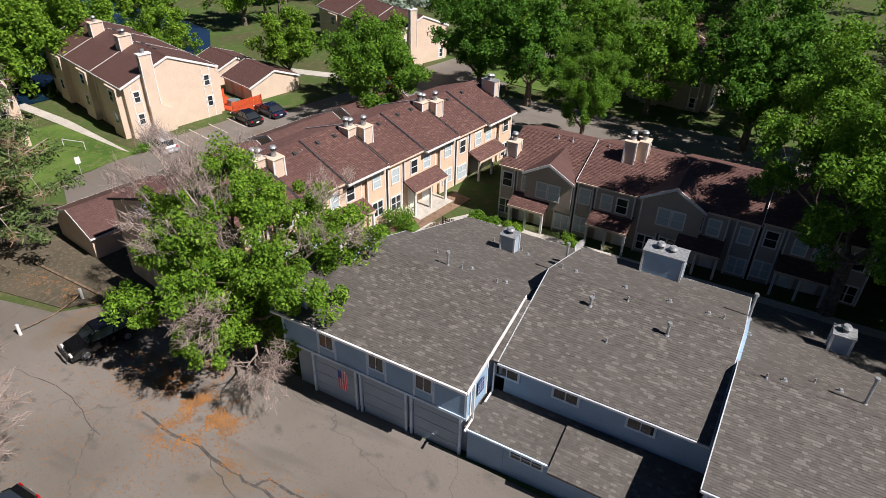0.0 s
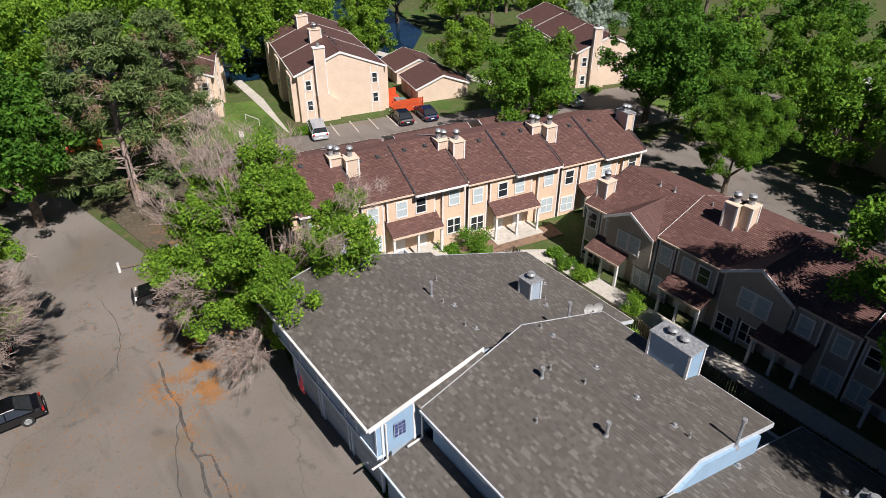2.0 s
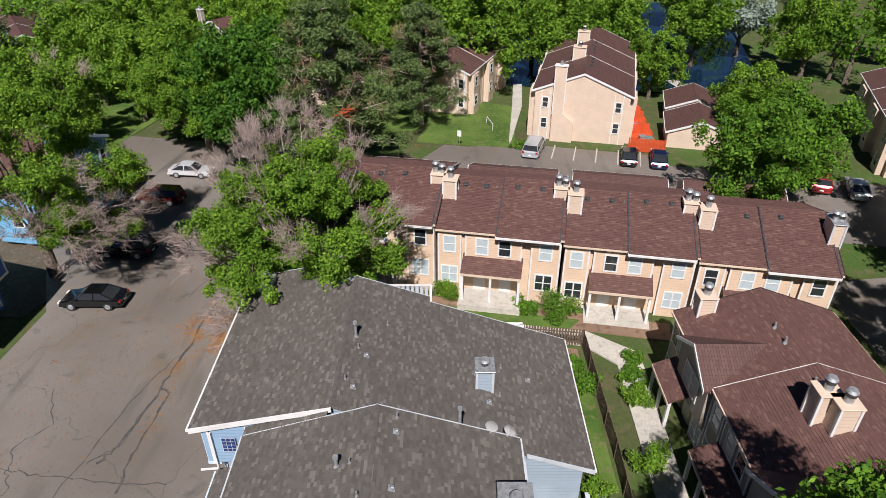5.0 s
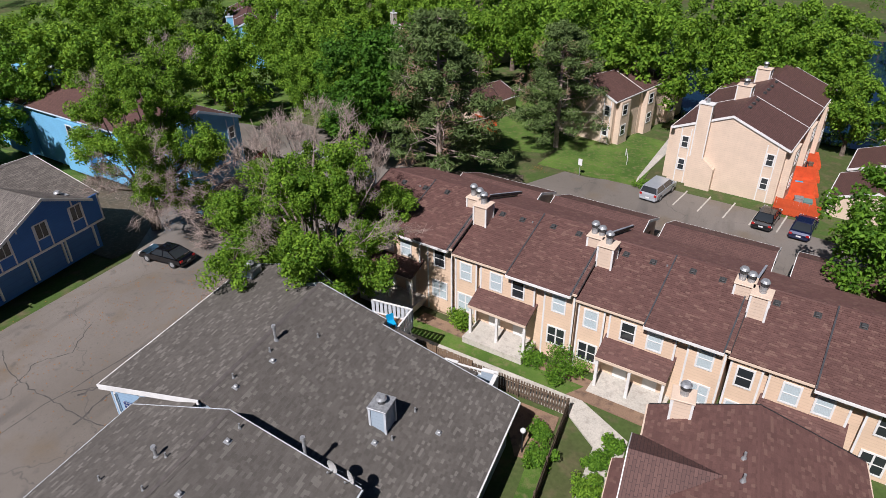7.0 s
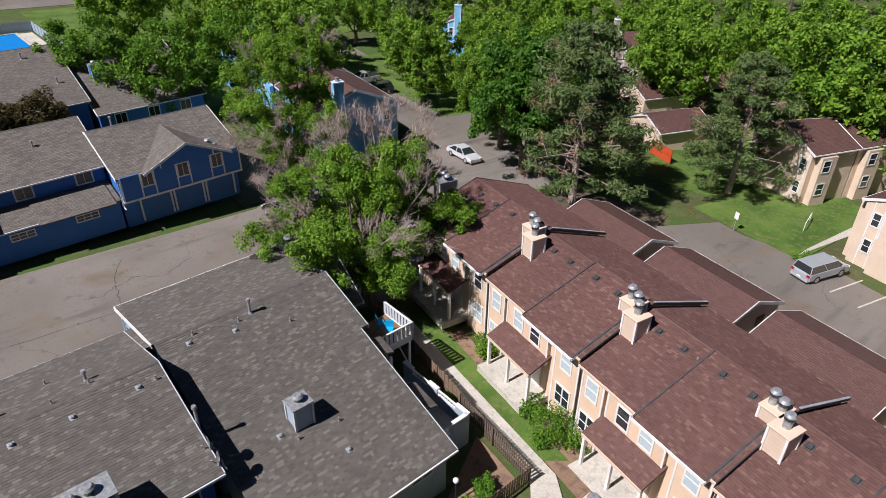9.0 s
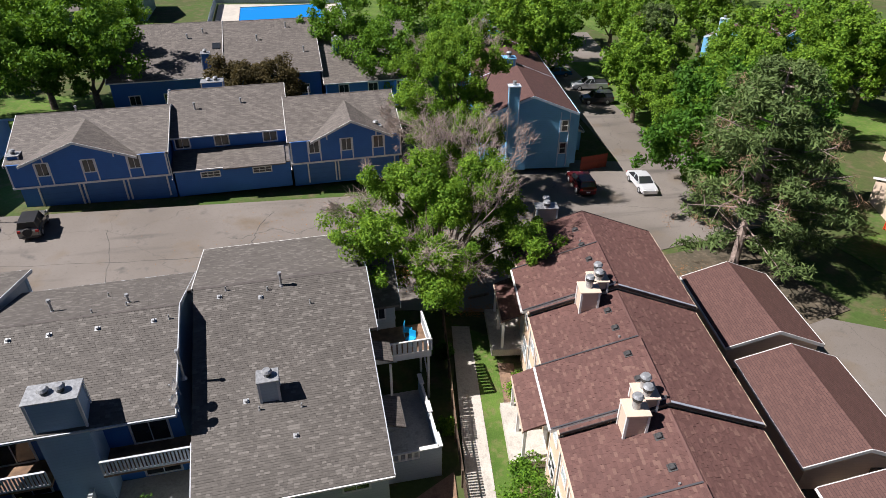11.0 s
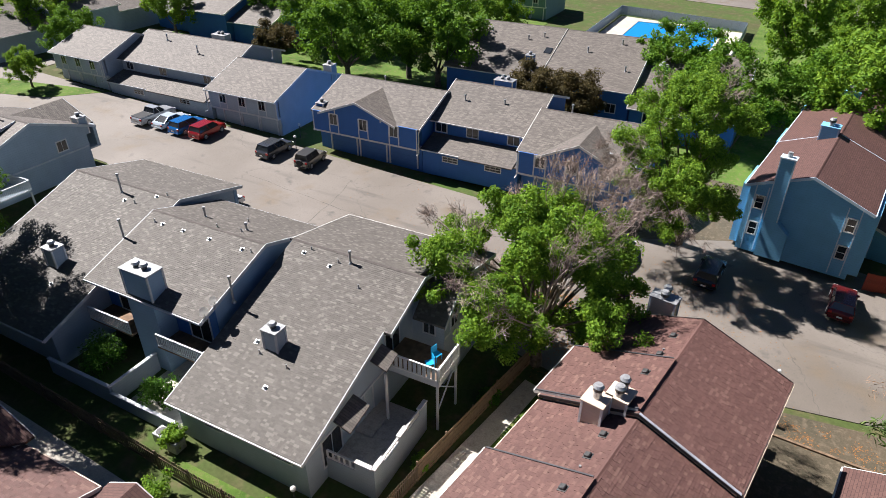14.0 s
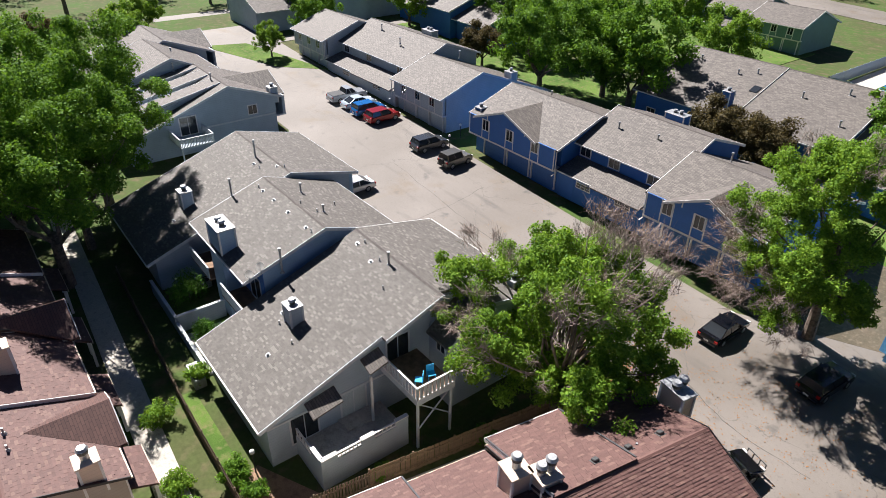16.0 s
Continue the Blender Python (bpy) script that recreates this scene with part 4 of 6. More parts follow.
K = thing("row_house", "dark blue townhouse row with a long grey roof", "row house")
for i, (x0, x1, zr, yb) in enumerate(((-7.5, 6.5, 9.2, -22.9), (-20.0, -7.5, 9.1, -22.9), (-33.0, -20.0, 8.2, -21.5))):
    gable(K, x0, x1, -46.0, zr - 4.0, -34.5, zr, yb, zr - 0.36 * (yb + 34.5), -0.8, M_BLUE, M_SH_GREY_P, None, over=0.6, trim=M_WHITE, seed=70 + i)
    for u in (0.2, 0.5, 0.8):
        window(K, x0 + (x1 - x0) * u, yb - 0.594, 1.9, 1.2, 1.1, 180, "slide", M_GLASS)
part("skylight", pr([(-7.2, -28.4, 6.98), (-6.2, -28.4, 6.98), (-6.2, -29.6, 7.41), (-7.2, -29.6, 7.41)], (0, 0, 0.12)), M_GLASS, K)


# ---- brown-roofed rows ----
def porch(e, x0, x1, yw, zb, wall, roof, cover, z=2.5, d=1.7, seed=1):
    """An open entrance porch with a brown lean-to roof on posts, doors behind."""
    slope(e, (x0, yw - d, zb + z), (x1, yw - d, zb + z), (x1, yw, zb + z + 0.75), (x0, yw, zb + z + 0.75), roof, 0.12, cover, seed, "porch_roof")
    part("porch_fascia", bx(x0, x1, yw - d - 0.06, yw - d, zb + z - 0.2, zb + z - 0.02), M_CREAM_PALE, e)
    for x in (x0 + 0.15, (x0 + x1) / 2, x1 - 0.15):
        part("post", bx(x - 0.09, x + 0.09, yw - d + 0.05, yw - d + 0.23, zb - 0.1, zb + z - 0.06), M_WHITE, e)
    part("slab", bx(x0 - 0.1, x1 + 0.1, yw - d - 0.6, yw - 0.01, zb - 0.5, zb + 0.05), M_CONC, e)
    for x in (x0 + (x1 - x0) * 0.28, x0 + (x1 - x0) * 0.72):
        dr = part("door", bx(x - 0.45, x + 0.45, yw - 0.07, yw - 0.006, zb + 0.06, zb + 2.1), M_WHITE, e)
        part("door_trim", bx(x - 0.55, x + 0.55, yw - 0.05, yw - 0.004, zb + 0.055, zb + 2.2), M_CREAM_PALE, dr)


def brown_row(label, m, units, base_z, wall, drop, cover, depth, half, gables=(), seed=30, porches=True, back_half=None):
    """A row of two-floor units with the ridge along local x, front towards -y; units: list of x; base_z: function of the unit."""
    e = thing("row_house", label, "row house", m)
    bh = back_half or half
    for i in range(len(units) - 1):
        x0, x1 = units[i], units[i + 1]
        zb = base_z(i)
        ze, zr = zb + 5.4, zb + 5.4 + half * 0.36
        gable(e, x0, x1, 0.0, ze, half, zr, half + bh, zr - bh * 0.36, zb - 1.0, wall, M_SH_RED_P, cover, over=0.5, side=0.12, trim=M_CREAM_PALE, seed=seed + i, verge=M_WHITE if drop and i % 2 else M_FLASH)
        w = x1 - x0
        # upper bays set 0.3 m proud, with trim boards
        for u0, u1 in ((0.02, 0.2), (0.24, 0.68), (0.76, 0.98)):
            part("bay_wall", bx(x0 + w * u0, x0 + w * u1, 0.22, 0.52, zb + 2.55 if u0 == 0.24 else zb - 0.6, ze - 0.05), wall, e)
            for u in (u0, u1):
                part("corner_board", bx(x0 + w * u - 0.06, x0 + w * u + 0.06, 0.19, 0.26, zb + (2.55 if u0 == 0.24 else -0.6), ze - 0.06), M_WHITE, e)
        for k, u in enumerate((0.11, 0.37, 0.55, 0.87)):
            window(e, x0 + w * u, 0.214, zb + 3.45, 0.8, 1.25, 0, "sash", M_BLIND if (i + k) % 3 else M_GLASS)
        for k, u in enumerate((0.11, 0.87)):
            window(e, x0 + w * u, 0.214, zb + 0.75, 1.15, 1.3, 0, "double", M_BLIND if (i + k) % 2 else M_GLASS)
        if porches:
            porch(e, x0 + w * 0.22, x0 + w * 0.7, 0.5, zb, wall, M_SH_RED_P, cover, seed=seed + 20 + i)
    for gx, gw, i in gables:
        zb = base_z(i)
        ze, k = zb + 5.4, 0.36
        gh = gw * 0.28
        xa, xb = gx - gw / 2, gx + gw / 2
        part("gable_wall", pr([(xa + 0.25, -0.1, zb + 2.5), (xb - 0.25, -0.1, zb + 2.5), (xb - 0.25, -0.1, ze), (gx, -0.1, ze + gh - 0.15), (xa + 0.25, -0.1, ze)], (0, 0.55, 0)), wall, e)
        for s, xe in ((1, xa), (-1, xb)):
            part("gable_roof", pr([(xe, -0.45, ze + 0.04), (gx, -0.45, ze + gh + 0.04), (gx, gh / k, ze + gh + 0.04), (xe, 0.0, ze + 0.04)], (0, 0, -0.14)), M_SH_RED_P, e)
            part("barge_board", pr([(xe, -0.455, ze + 0.05), (gx, -0.455, ze + gh + 0.06), (gx, -0.455, ze + gh - 0.18), (xe, -0.455, ze - 0.18)], (0, -0.05, 0)), M_WHITE, e)
        for dx in (-0.55, 0.55):
            window(e, gx + dx, -0.106, zb + 3.35, 0.85, 1.35, 0, "sash", M_BLIND)
    return e


RB = pose(0, 0, 0, 0, 0, 79.7)
B = brown_row("cream townhouse row with brown shingle roof and entrance porches", RB @ pose(0, 33.95, 0), [18.4, 27.7, 37.1, 46.5, 55.9], lambda i: 0.52 - 0.36 * i, M_CREAM, 0, M_SH_RED, 10.7, 5.3)
C = brown_row("tan townhouse row with brown roof and front gables", pose(-19.0, 48.1, 0), [0, 6.9, 14.0, 21.0, 28.5], lambda i: -0.2 + 0.25 * i, M_TAN, 1, M_SH_RED, 10.0, 4.9, gables=((4.6, 4.6, 0), (14.7, 5.0, 2)), seed=60)


def raised_half(e, x0, x1, zb, half, seed, lift=0.15, out=0.4):
    """The higher half of a unit's front roof: a slab that jets past the eave, with flashing at its sides and a gutter."""
    ze, zr = zb + 5.4 + lift, zb + 5.4 + half * 0.36 + lift
    a, b = (x0, -out, ze - out * 0.36), (x1, -out, ze - out * 0.36)
    slope(e, a, b, (x1, half, zr), (x0, half, zr), M_SH_RED_P, 0.2, M_SH_RED, seed)
    part("gutter", bx(x0 - 0.02, x1 + 0.02, -out - 0.1, -out, ze - out * 0.36 - 0.17, ze - out * 0.36 - 0.03), M_WHITE, e)
    for x, s in ((x0, -1), (x1, 1)):
        part("side_fascia", pr([(x + s * 0.003, -out, ze - out * 0.36 + 0.01), (x + s * 0.003, half - 0.1, zr - 0.03), (x + s * 0.003, half - 0.1, zr - 0.22), (x + s * 0.003, -out, ze - out * 0.36 - 0.22)], (s * 0.04, 0, 0)), M_WHITE, e)
        part("flashing", pr([(x - 0.045, -out, ze - out * 0.36 + 0.035), (x - 0.045, half - 0.1, zr + 0.005), (x + 0.045, half - 0.1, zr + 0.005), (x + 0.045, -out, ze - out * 0.36 + 0.035)], (0, 0, 0.04)), M_SEAM, e)


for i, x in enumerate((18.4, 27.7, 37.1, 46.5)):
    zb = 0.52 - 0.36 * i
    raised_half(B, x + 4.5, x + 9.1, zb, 5.3, 130 + i)
    if i:
        # flashing over the step between two units, down the back slope
        zt = 0.52 - 0.36 * (i - 1) + 5.4 + 5.3 * 0.36
        part("flashing", pr([(x - 0.08, 5.35, zt + 0.045), (x + 0.06, 5.35, zt + 0.045), (x + 0.06, 10.55, zt + 0.045 - 5.2 * 0.36), (x - 0.08, 10.55, zt + 0.045 - 5.2 * 0.36)], (0, 0, 0.04)), M_PALE_SEAM, B)
RH = pose(0, 0, 0, 0, 0, 76)


def end_house(label, m, L, W, wall, roof_m, zb, seed=90):
    """A two-floor row seen from its gable end, with stepped roofs and a chimney on the end wall; ridge along local x."""
    e = thing("row_house", label, "row house", m)
    n = 3
    for i in range(n):
        x0, x1 = L * i / n, L * (i + 1) / n
        gable(e, x0, x1, -W / 2, zb + 5.2, 0.0, zb + 5.2 + W * 0.2, W / 2, zb + 5.2, zb - 1.2, wall, roof_m, None, over=0.4, side=0.1, trim=M_WHITE if wall != M_SKY_BLUE else M_TRIM_BLUE, seed=seed)
        for s in (-1, 1):
            part("bay", bx(x0 + 0.8, x0 + L / n * 0.45, s * (W / 2 - 0.4), s * (W / 2 + 0.35), zb - 1.0, zb + 4.9), wall, e)
            for zz in (zb + 0.7, zb + 3.3):
                window(e, x0 + L / n * 0.25, s * (W / 2 + 0.356), zz, 0.9, 1.2, 0 if s < 0 else 180, "sash", M_GLASS)
        zb -= 0.0
    for y in (-W * 0.36, W * 0.36):
        for zz in (zb + 0.6, zb + 3.2):
            window(e, 0.094, y, zz, 0.6, 1.15, -90, "sash", M_GLASS)
        for s in (-1, 1):
            part("trim_strip", bx(0.055, 0.098, y + s * 0.5 - 0.05, y + s * 0.5 + 0.05, zb - 1.0, zb + 5.3), M_WHITE if wall != M_SKY_BLUE else M_TRIM_BLUE, e)
    part("chimney_breast", pr([(-0.6, W * 0.28, zb - 1.0), (-0.6, W * 0.06, zb - 1.0), (-0.6, W * 0.06, zb + 1.6), (-0.6, W * 0.17, zb + 2.6), (-0.6, W * 0.17, zb + 8.4), (-0.6, W * 0.28, zb + 8.4)], (0.69, 0, 0)), wall, e)
    bm = bmesh.new()
    tube(bm, (-0.25, W * 0.225, zb + 8.5), (-0.25, W * 0.225, zb + 8.95), 0.2, 0.2, n=12)
    part("flue", bm, M_METAL, e)
    for s in (0.17, 0.28):
        part("corner_board", bx(-0.64, -0.56, W * s - 0.05, W * s + 0.05, zb + 2.6, zb + 8.38), M_WHITE if wall != M_SKY_BLUE else M_TRIM_BLUE, e)
    part("chimney_cap", bx(-0.7, 0.2, W * 0.16, W * 0.29, zb + 8.4, zb + 8.52), M_WHITE if wall != M_SKY_BLUE else M_TRIM_BLUE, e)
    return e


# ridge runs away from the court; the end wall faces it
H = end_house("cream house row with brown roof and end chimney", pose(-62.2, 50.4, 0, 0, 0, 166), 24.0, 12.0, M_CREAM_PALE, M_SH_RED_P, -0.9)
H2 = end_house("cream house row beyond the lane", pose(-49.5, 86.0, 0, 0, 0, 160), 22.0, 10.0, M_CREAM_PALE, M_SH_RED_P, -1.4)
E_H = end_house("sky blue house row with brown roof", pose(-40.5, 1.1, 0, 0, 0, -99), 36.0, 10.0, M_SKY_BLUE, M_SH_RED_P, 0.75)
W_H = end_house("cream house row among pines", pose(-73.5, 33.2, 0, 0, 0, 158), 19.0, 9.0, M_CREAM_PALE, M_SH_RED_P, -1.6)


# ---- trees ----
def leaf_mesh(name, centres, radii, per, size, material, seed, flat=1.0, droop=0.0, thin=0.5):
    """Small bent leaves in clumps round the centres, joined in one mesh."""
    rng = np.random.default_rng(seed)
    C = np.repeat(np.array(centres, float), per, axis=0)
    R = np.repeat(np.array(radii, float), per)
    n = len(C)
    d = rng.normal(size=(n, 3))
    d /= np.linalg.norm(d, axis=1)[:, None]
    r = rng.random(n) ** 0.45
    P = C + d * (R * r)[:, None] * (1, 1, flat)
    P[:, 2] -= droop * R * r
    a = rng.normal(size=(n, 3))
    a /= np.linalg.norm(a, axis=1)[:, None]
    nn = d * 0.6 + rng.normal(size=(n, 3)) * 0.7 + (0, 0, 0.5)
    nn /= np.linalg.norm(nn, axis=1)[:, None]
    u = np.cross(nn, a)
    u /= np.linalg.norm(u, axis=1)[:, None] + 1e-9
    v = np.cross(nn, u)
    s = (size * rng.uniform(0.6, 1.3, n))[:, None]
    V = np.stack([P - u * s, P + v * s * thin + nn * s * 0.15, P + u * s, P - v * s * thin + nn * s * 0.15], 1).reshape(-1, 3)
    me = bpy.data.meshes.new(name)
    k = np.arange(n) * 4
    me.vertices.add(n * 4)
    me.vertices.foreach_set("co", V.astype(np.float32).ravel())
    me.loops.add(n * 4)
    me.loops.foreach_set("vertex_index", np.arange(n * 4, dtype=np.int32))
    me.polygons.add(n)
    me.polygons.foreach_set("loop_start", k.astype(np.int32))
    me.polygons.foreach_set("loop_total", np.full(n, 4, dtype=np.int32))
    me.update()
    me.validate()
    me.materials.append(material)
    return me


def limb(bm, rng, p, d, length, r, depth, tips, spread=0.6, n=6, up=0.25):
    """A bending branch that forks; the ends are gathered in tips."""
    steps = 3
    for i in range(steps):
        q = p + d * (length / steps)
        r1 = r * (1 - 0.22)
        tube(bm, p, q, r, r1, n)
        d = (d + Vector(rng.normal(size=3) * 0.16) + Vector((0, 0, up * 0.2))).normalized()
        p, r = q, r1
    if depth == 0:
        tips.append(tuple(p))
        return
    k = 3 if rng.random() < 0.55 else 2
    for i in range(k):
        dd = (d + Vector(rng.normal(size=3)) * spread + Vector((0, 0, up))).normalized()
        limb(bm, rng, p, dd, length * rng.uniform(0.62, 0.85), r * 0.72, depth - 1, tips, spread, max(4, n - 1), up)
    if depth >= 2:
        tips.append(tuple(p))


def make_tree(name, seed, height, crown, trunk_r, leaf, size=0.2, per=190, clump=1.25, bare=0.0, label="", lift=0.3, squash=0.8, count=70, bare_az=(0, 6.28), bare_h=(-0.55, 0.95), depth=2):
    """A broad-leaved tree: trunk and limbs, and clumps of leaves at the ends and through the crown."""
    rng = np.random.default_rng(seed)
    e = thing(name, label, "tree")
    bm, tips = bmesh.new(), []
    t0 = height * lift
    tube(bm, (0, 0, -0.3), (0, 0, t0), trunk_r * 1.25, trunk_r * 0.85, 9)
    for i in range(4):
        a = i * math.tau / 4 + rng.uniform(-0.5, 0.5)
        limb(bm, rng, Vector((0, 0, t0 * rng.uniform(0.75, 1.0))), Vector((math.cos(a) * 0.75, math.sin(a) * 0.75, 0.8)).normalized(), height * 0.24, trunk_r * 0.55, depth, tips, 0.5)
    part("trunk", bm, M_BARK, e)
    cz = t0 + (height - t0) * 0.52
    cen, rad = [], []
    nb = max(8, count // 5)
    for i in range(nb):
        g = (i + 0.5) / nb
        zc = 1 - 2 * g
        az = i * 2.39996 + rng.uniform(-0.35, 0.35)
        rr = rng.uniform(0.45, 1.05)
        rad_xy = math.sqrt(max(0.0, 1 - zc * zc))
        c0 = np.array((math.cos(az) * rad_xy * rr * crown, math.sin(az) * rad_xy * rr * crown, cz + zc * rr * (height - t0) * 0.5 * squash))
        bough = crown * rng.uniform(0.17, 0.36)
        for k in range(count // nb + 1):
            d = rng.normal(size=3)
            d /= np.linalg.norm(d)
            cen.append(tuple(c0 + d * bough * rng.uniform(0.3, 1.0) * (1, 1, 0.75)))
            rad.append(clump * rng.uniform(0.4, 0.85))
    for t in tips:
        if abs(t[0]) < crown * 1.15 and abs(t[1]) < crown * 1.15:
            cen.append(t), rad.append(clump * rng.uniform(0.4, 0.8))
    part("crown", leaf_mesh("crown", cen, rad, per, size, leaf, seed), leaf, e)
    if bare:
        bm, spots, sr = bmesh.new(), [], []
        for i in range(int(bare)):
            a, v = rng.uniform(*bare_az), rng.uniform(*bare_h)
            rr = crown * math.sqrt(max(0.05, 1 - v * v)) * rng.uniform(0.75, 1.08)
            end = Vector((math.cos(a) * rr, math.sin(a) * rr, cz + v * (height - t0) * 0.5))
            root = Vector((end.x * 0.15, end.y * 0.15, t0 + (end.z - t0) * 0.4))
            mid = (root + end) * 0.5 + Vector(rng.normal(size=3) * 0.4)
            tube(bm, root, mid, 0.06, 0.04, 5)
            tube(bm, mid, end, 0.04, 0.018, 5)
            for k in range(5):
                e2 = end + Vector(rng.normal(size=3) * 0.75)
                tube(bm, mid + (end - mid) * rng.uniform(0.3, 1.0), e2, 0.03, 0.012, 4)
                spots.append(tuple(e2)), sr.append(0.75)
            spots.append(tuple(end)), sr.append(0.9)
        part("bare_branch", bm, M_TWIG, e, "grey-pink bare dead branches")["kind"] = "stuff"
        part("twig_mass", leaf_mesh("twig_mass", spots, sr, 75, 0.3, M_TWIG, seed + 1, thin=0.035), M_TWIG, e, "fine grey-pink dead twigs")["kind"] = "stuff"
    return e


def make_pine(name, seed, height, crown, label):
    rng = np.random.default_rng(seed)
    e = thing(name, label, "tree")
    bm = bmesh.new()
    tube(bm, (0, 0, -0.3), (0, 0, height * 0.95), 0.35, 0.05, 8)
    cen, rad = [], []
    z = height * 0.16
    while z < height * 0.97:
        u = (z / height - 0.16) / 0.82
        reach = crown * (1 - u) ** 0.6 * rng.uniform(0.75, 1.1) + 0.4
        for k in range(6):
            a = rng.uniform(0, 6.28)
            L = reach * rng.uniform(0.6, 1.05)
            end = Vector((math.cos(a) * L, math.sin(a) * L, z + L * rng.uniform(0.0, 0.3)))
            tube(bm, (0, 0, z), end, 0.06, 0.02, 4)
            for f in (0.55, 0.8, 1.0):
                cen.append((end.x * f + rng.normal() * 0.2, end.y * f + rng.normal() * 0.2, z + (end.z - z) * f))
                rad.append(0.75 * (0.6 + 0.5 * f))
        z += height * 0.055
    part("trunk", bm, M_TWIG, e)
    bm, spots = bmesh.new(), []
    for k in range(16):
        a, z = rng.uniform(0, 6.28), height * rng.uniform(0.3, 0.8)
        L = crown * rng.uniform(0.75, 1.05) * (1.15 - z / height)
        end = Vector((math.cos(a) * L, math.sin(a) * L, z + L * rng.uniform(0.1, 0.45)))
        tube(bm, (0, 0, z), end, 0.07, 0.03, 5)
        for j in range(4):
            p = end * rng.uniform(0.6, 1.0)
            q = Vector((p.x, p.y, z + (end.z - z) * rng.uniform(0.6, 1.0))) + Vector(rng.normal(size=3) * 0.9)
            tube(bm, (p.x, p.y, z + (end.z - z) * 0.8), q, 0.03, 0.012, 4)
            spots.append(tuple(q))
    part("bare_branch", bm, M_TWIG, e, "pale grey bare dead branches")["kind"] = "stuff"
    part("dry_needles", leaf_mesh("dry_needles", spots, [0.6] * len(spots), 45, 0.26, M_DRY, seed + 7, thin=0.06), M_DRY, e, "dry orange-brown needles")["kind"] = "stuff"
    part("crown", leaf_mesh("crown", cen, rad, 100, 0.24, M_NEEDLE, seed, 0.7, thin=0.22), M_NEEDLE, e)
    return e


def put(ob, x, y, rot=0.0, s=1.0, label="", used=set()):
    """Stand a tree on the ground; the first call moves the model itself, later ones copy it."""
    m = pose(x, y, GZ(x), 0, 0, rot)
    if ob.name not in used:
        used.add(ob.name)
        ob.matrix_basis = m
        o = ob
    else:
        o = copy_thing(ob, m)
    o.scale = (s, s, s)
    if label:
        o["label"] = label
    return o


def twig_mesh(name, roots, ways, per, length, width, material, seed):
    """Fine bare twigs, thin tapering slivers that fan out from the branch ends."""
    rng = np.random.default_rng(seed)
    P, D = np.repeat(np.array(roots, float), per, axis=0), np.repeat(np.array(ways, float), per, axis=0)
    n = len(P)
    D = D + rng.normal(size=(n, 3)) * 0.55
    D /= np.linalg.norm(D, axis=1)[:, None]
    P = P - D * rng.uniform(0.0, 0.5, n)[:, None] + rng.normal(size=(n, 3)) * 0.12
    E = P + D * (length * rng.uniform(0.35, 1.2, n))[:, None]
    S = np.cross(D, rng.normal(size=(n, 3)))
    S /= np.linalg.norm(S, axis=1)[:, None]
    V = np.stack([P - S * width, P + S * width, E + S * width * 0.35, E - S * width * 0.35], 1).reshape(-1, 3)
    me = bpy.data.meshes.new(name)
    me.from_pydata(V.tolist(), [], [(k, k + 1, k + 2, k + 3) for k in range(0, 4 * n, 4)])
    me.materials.append(material)
    return me


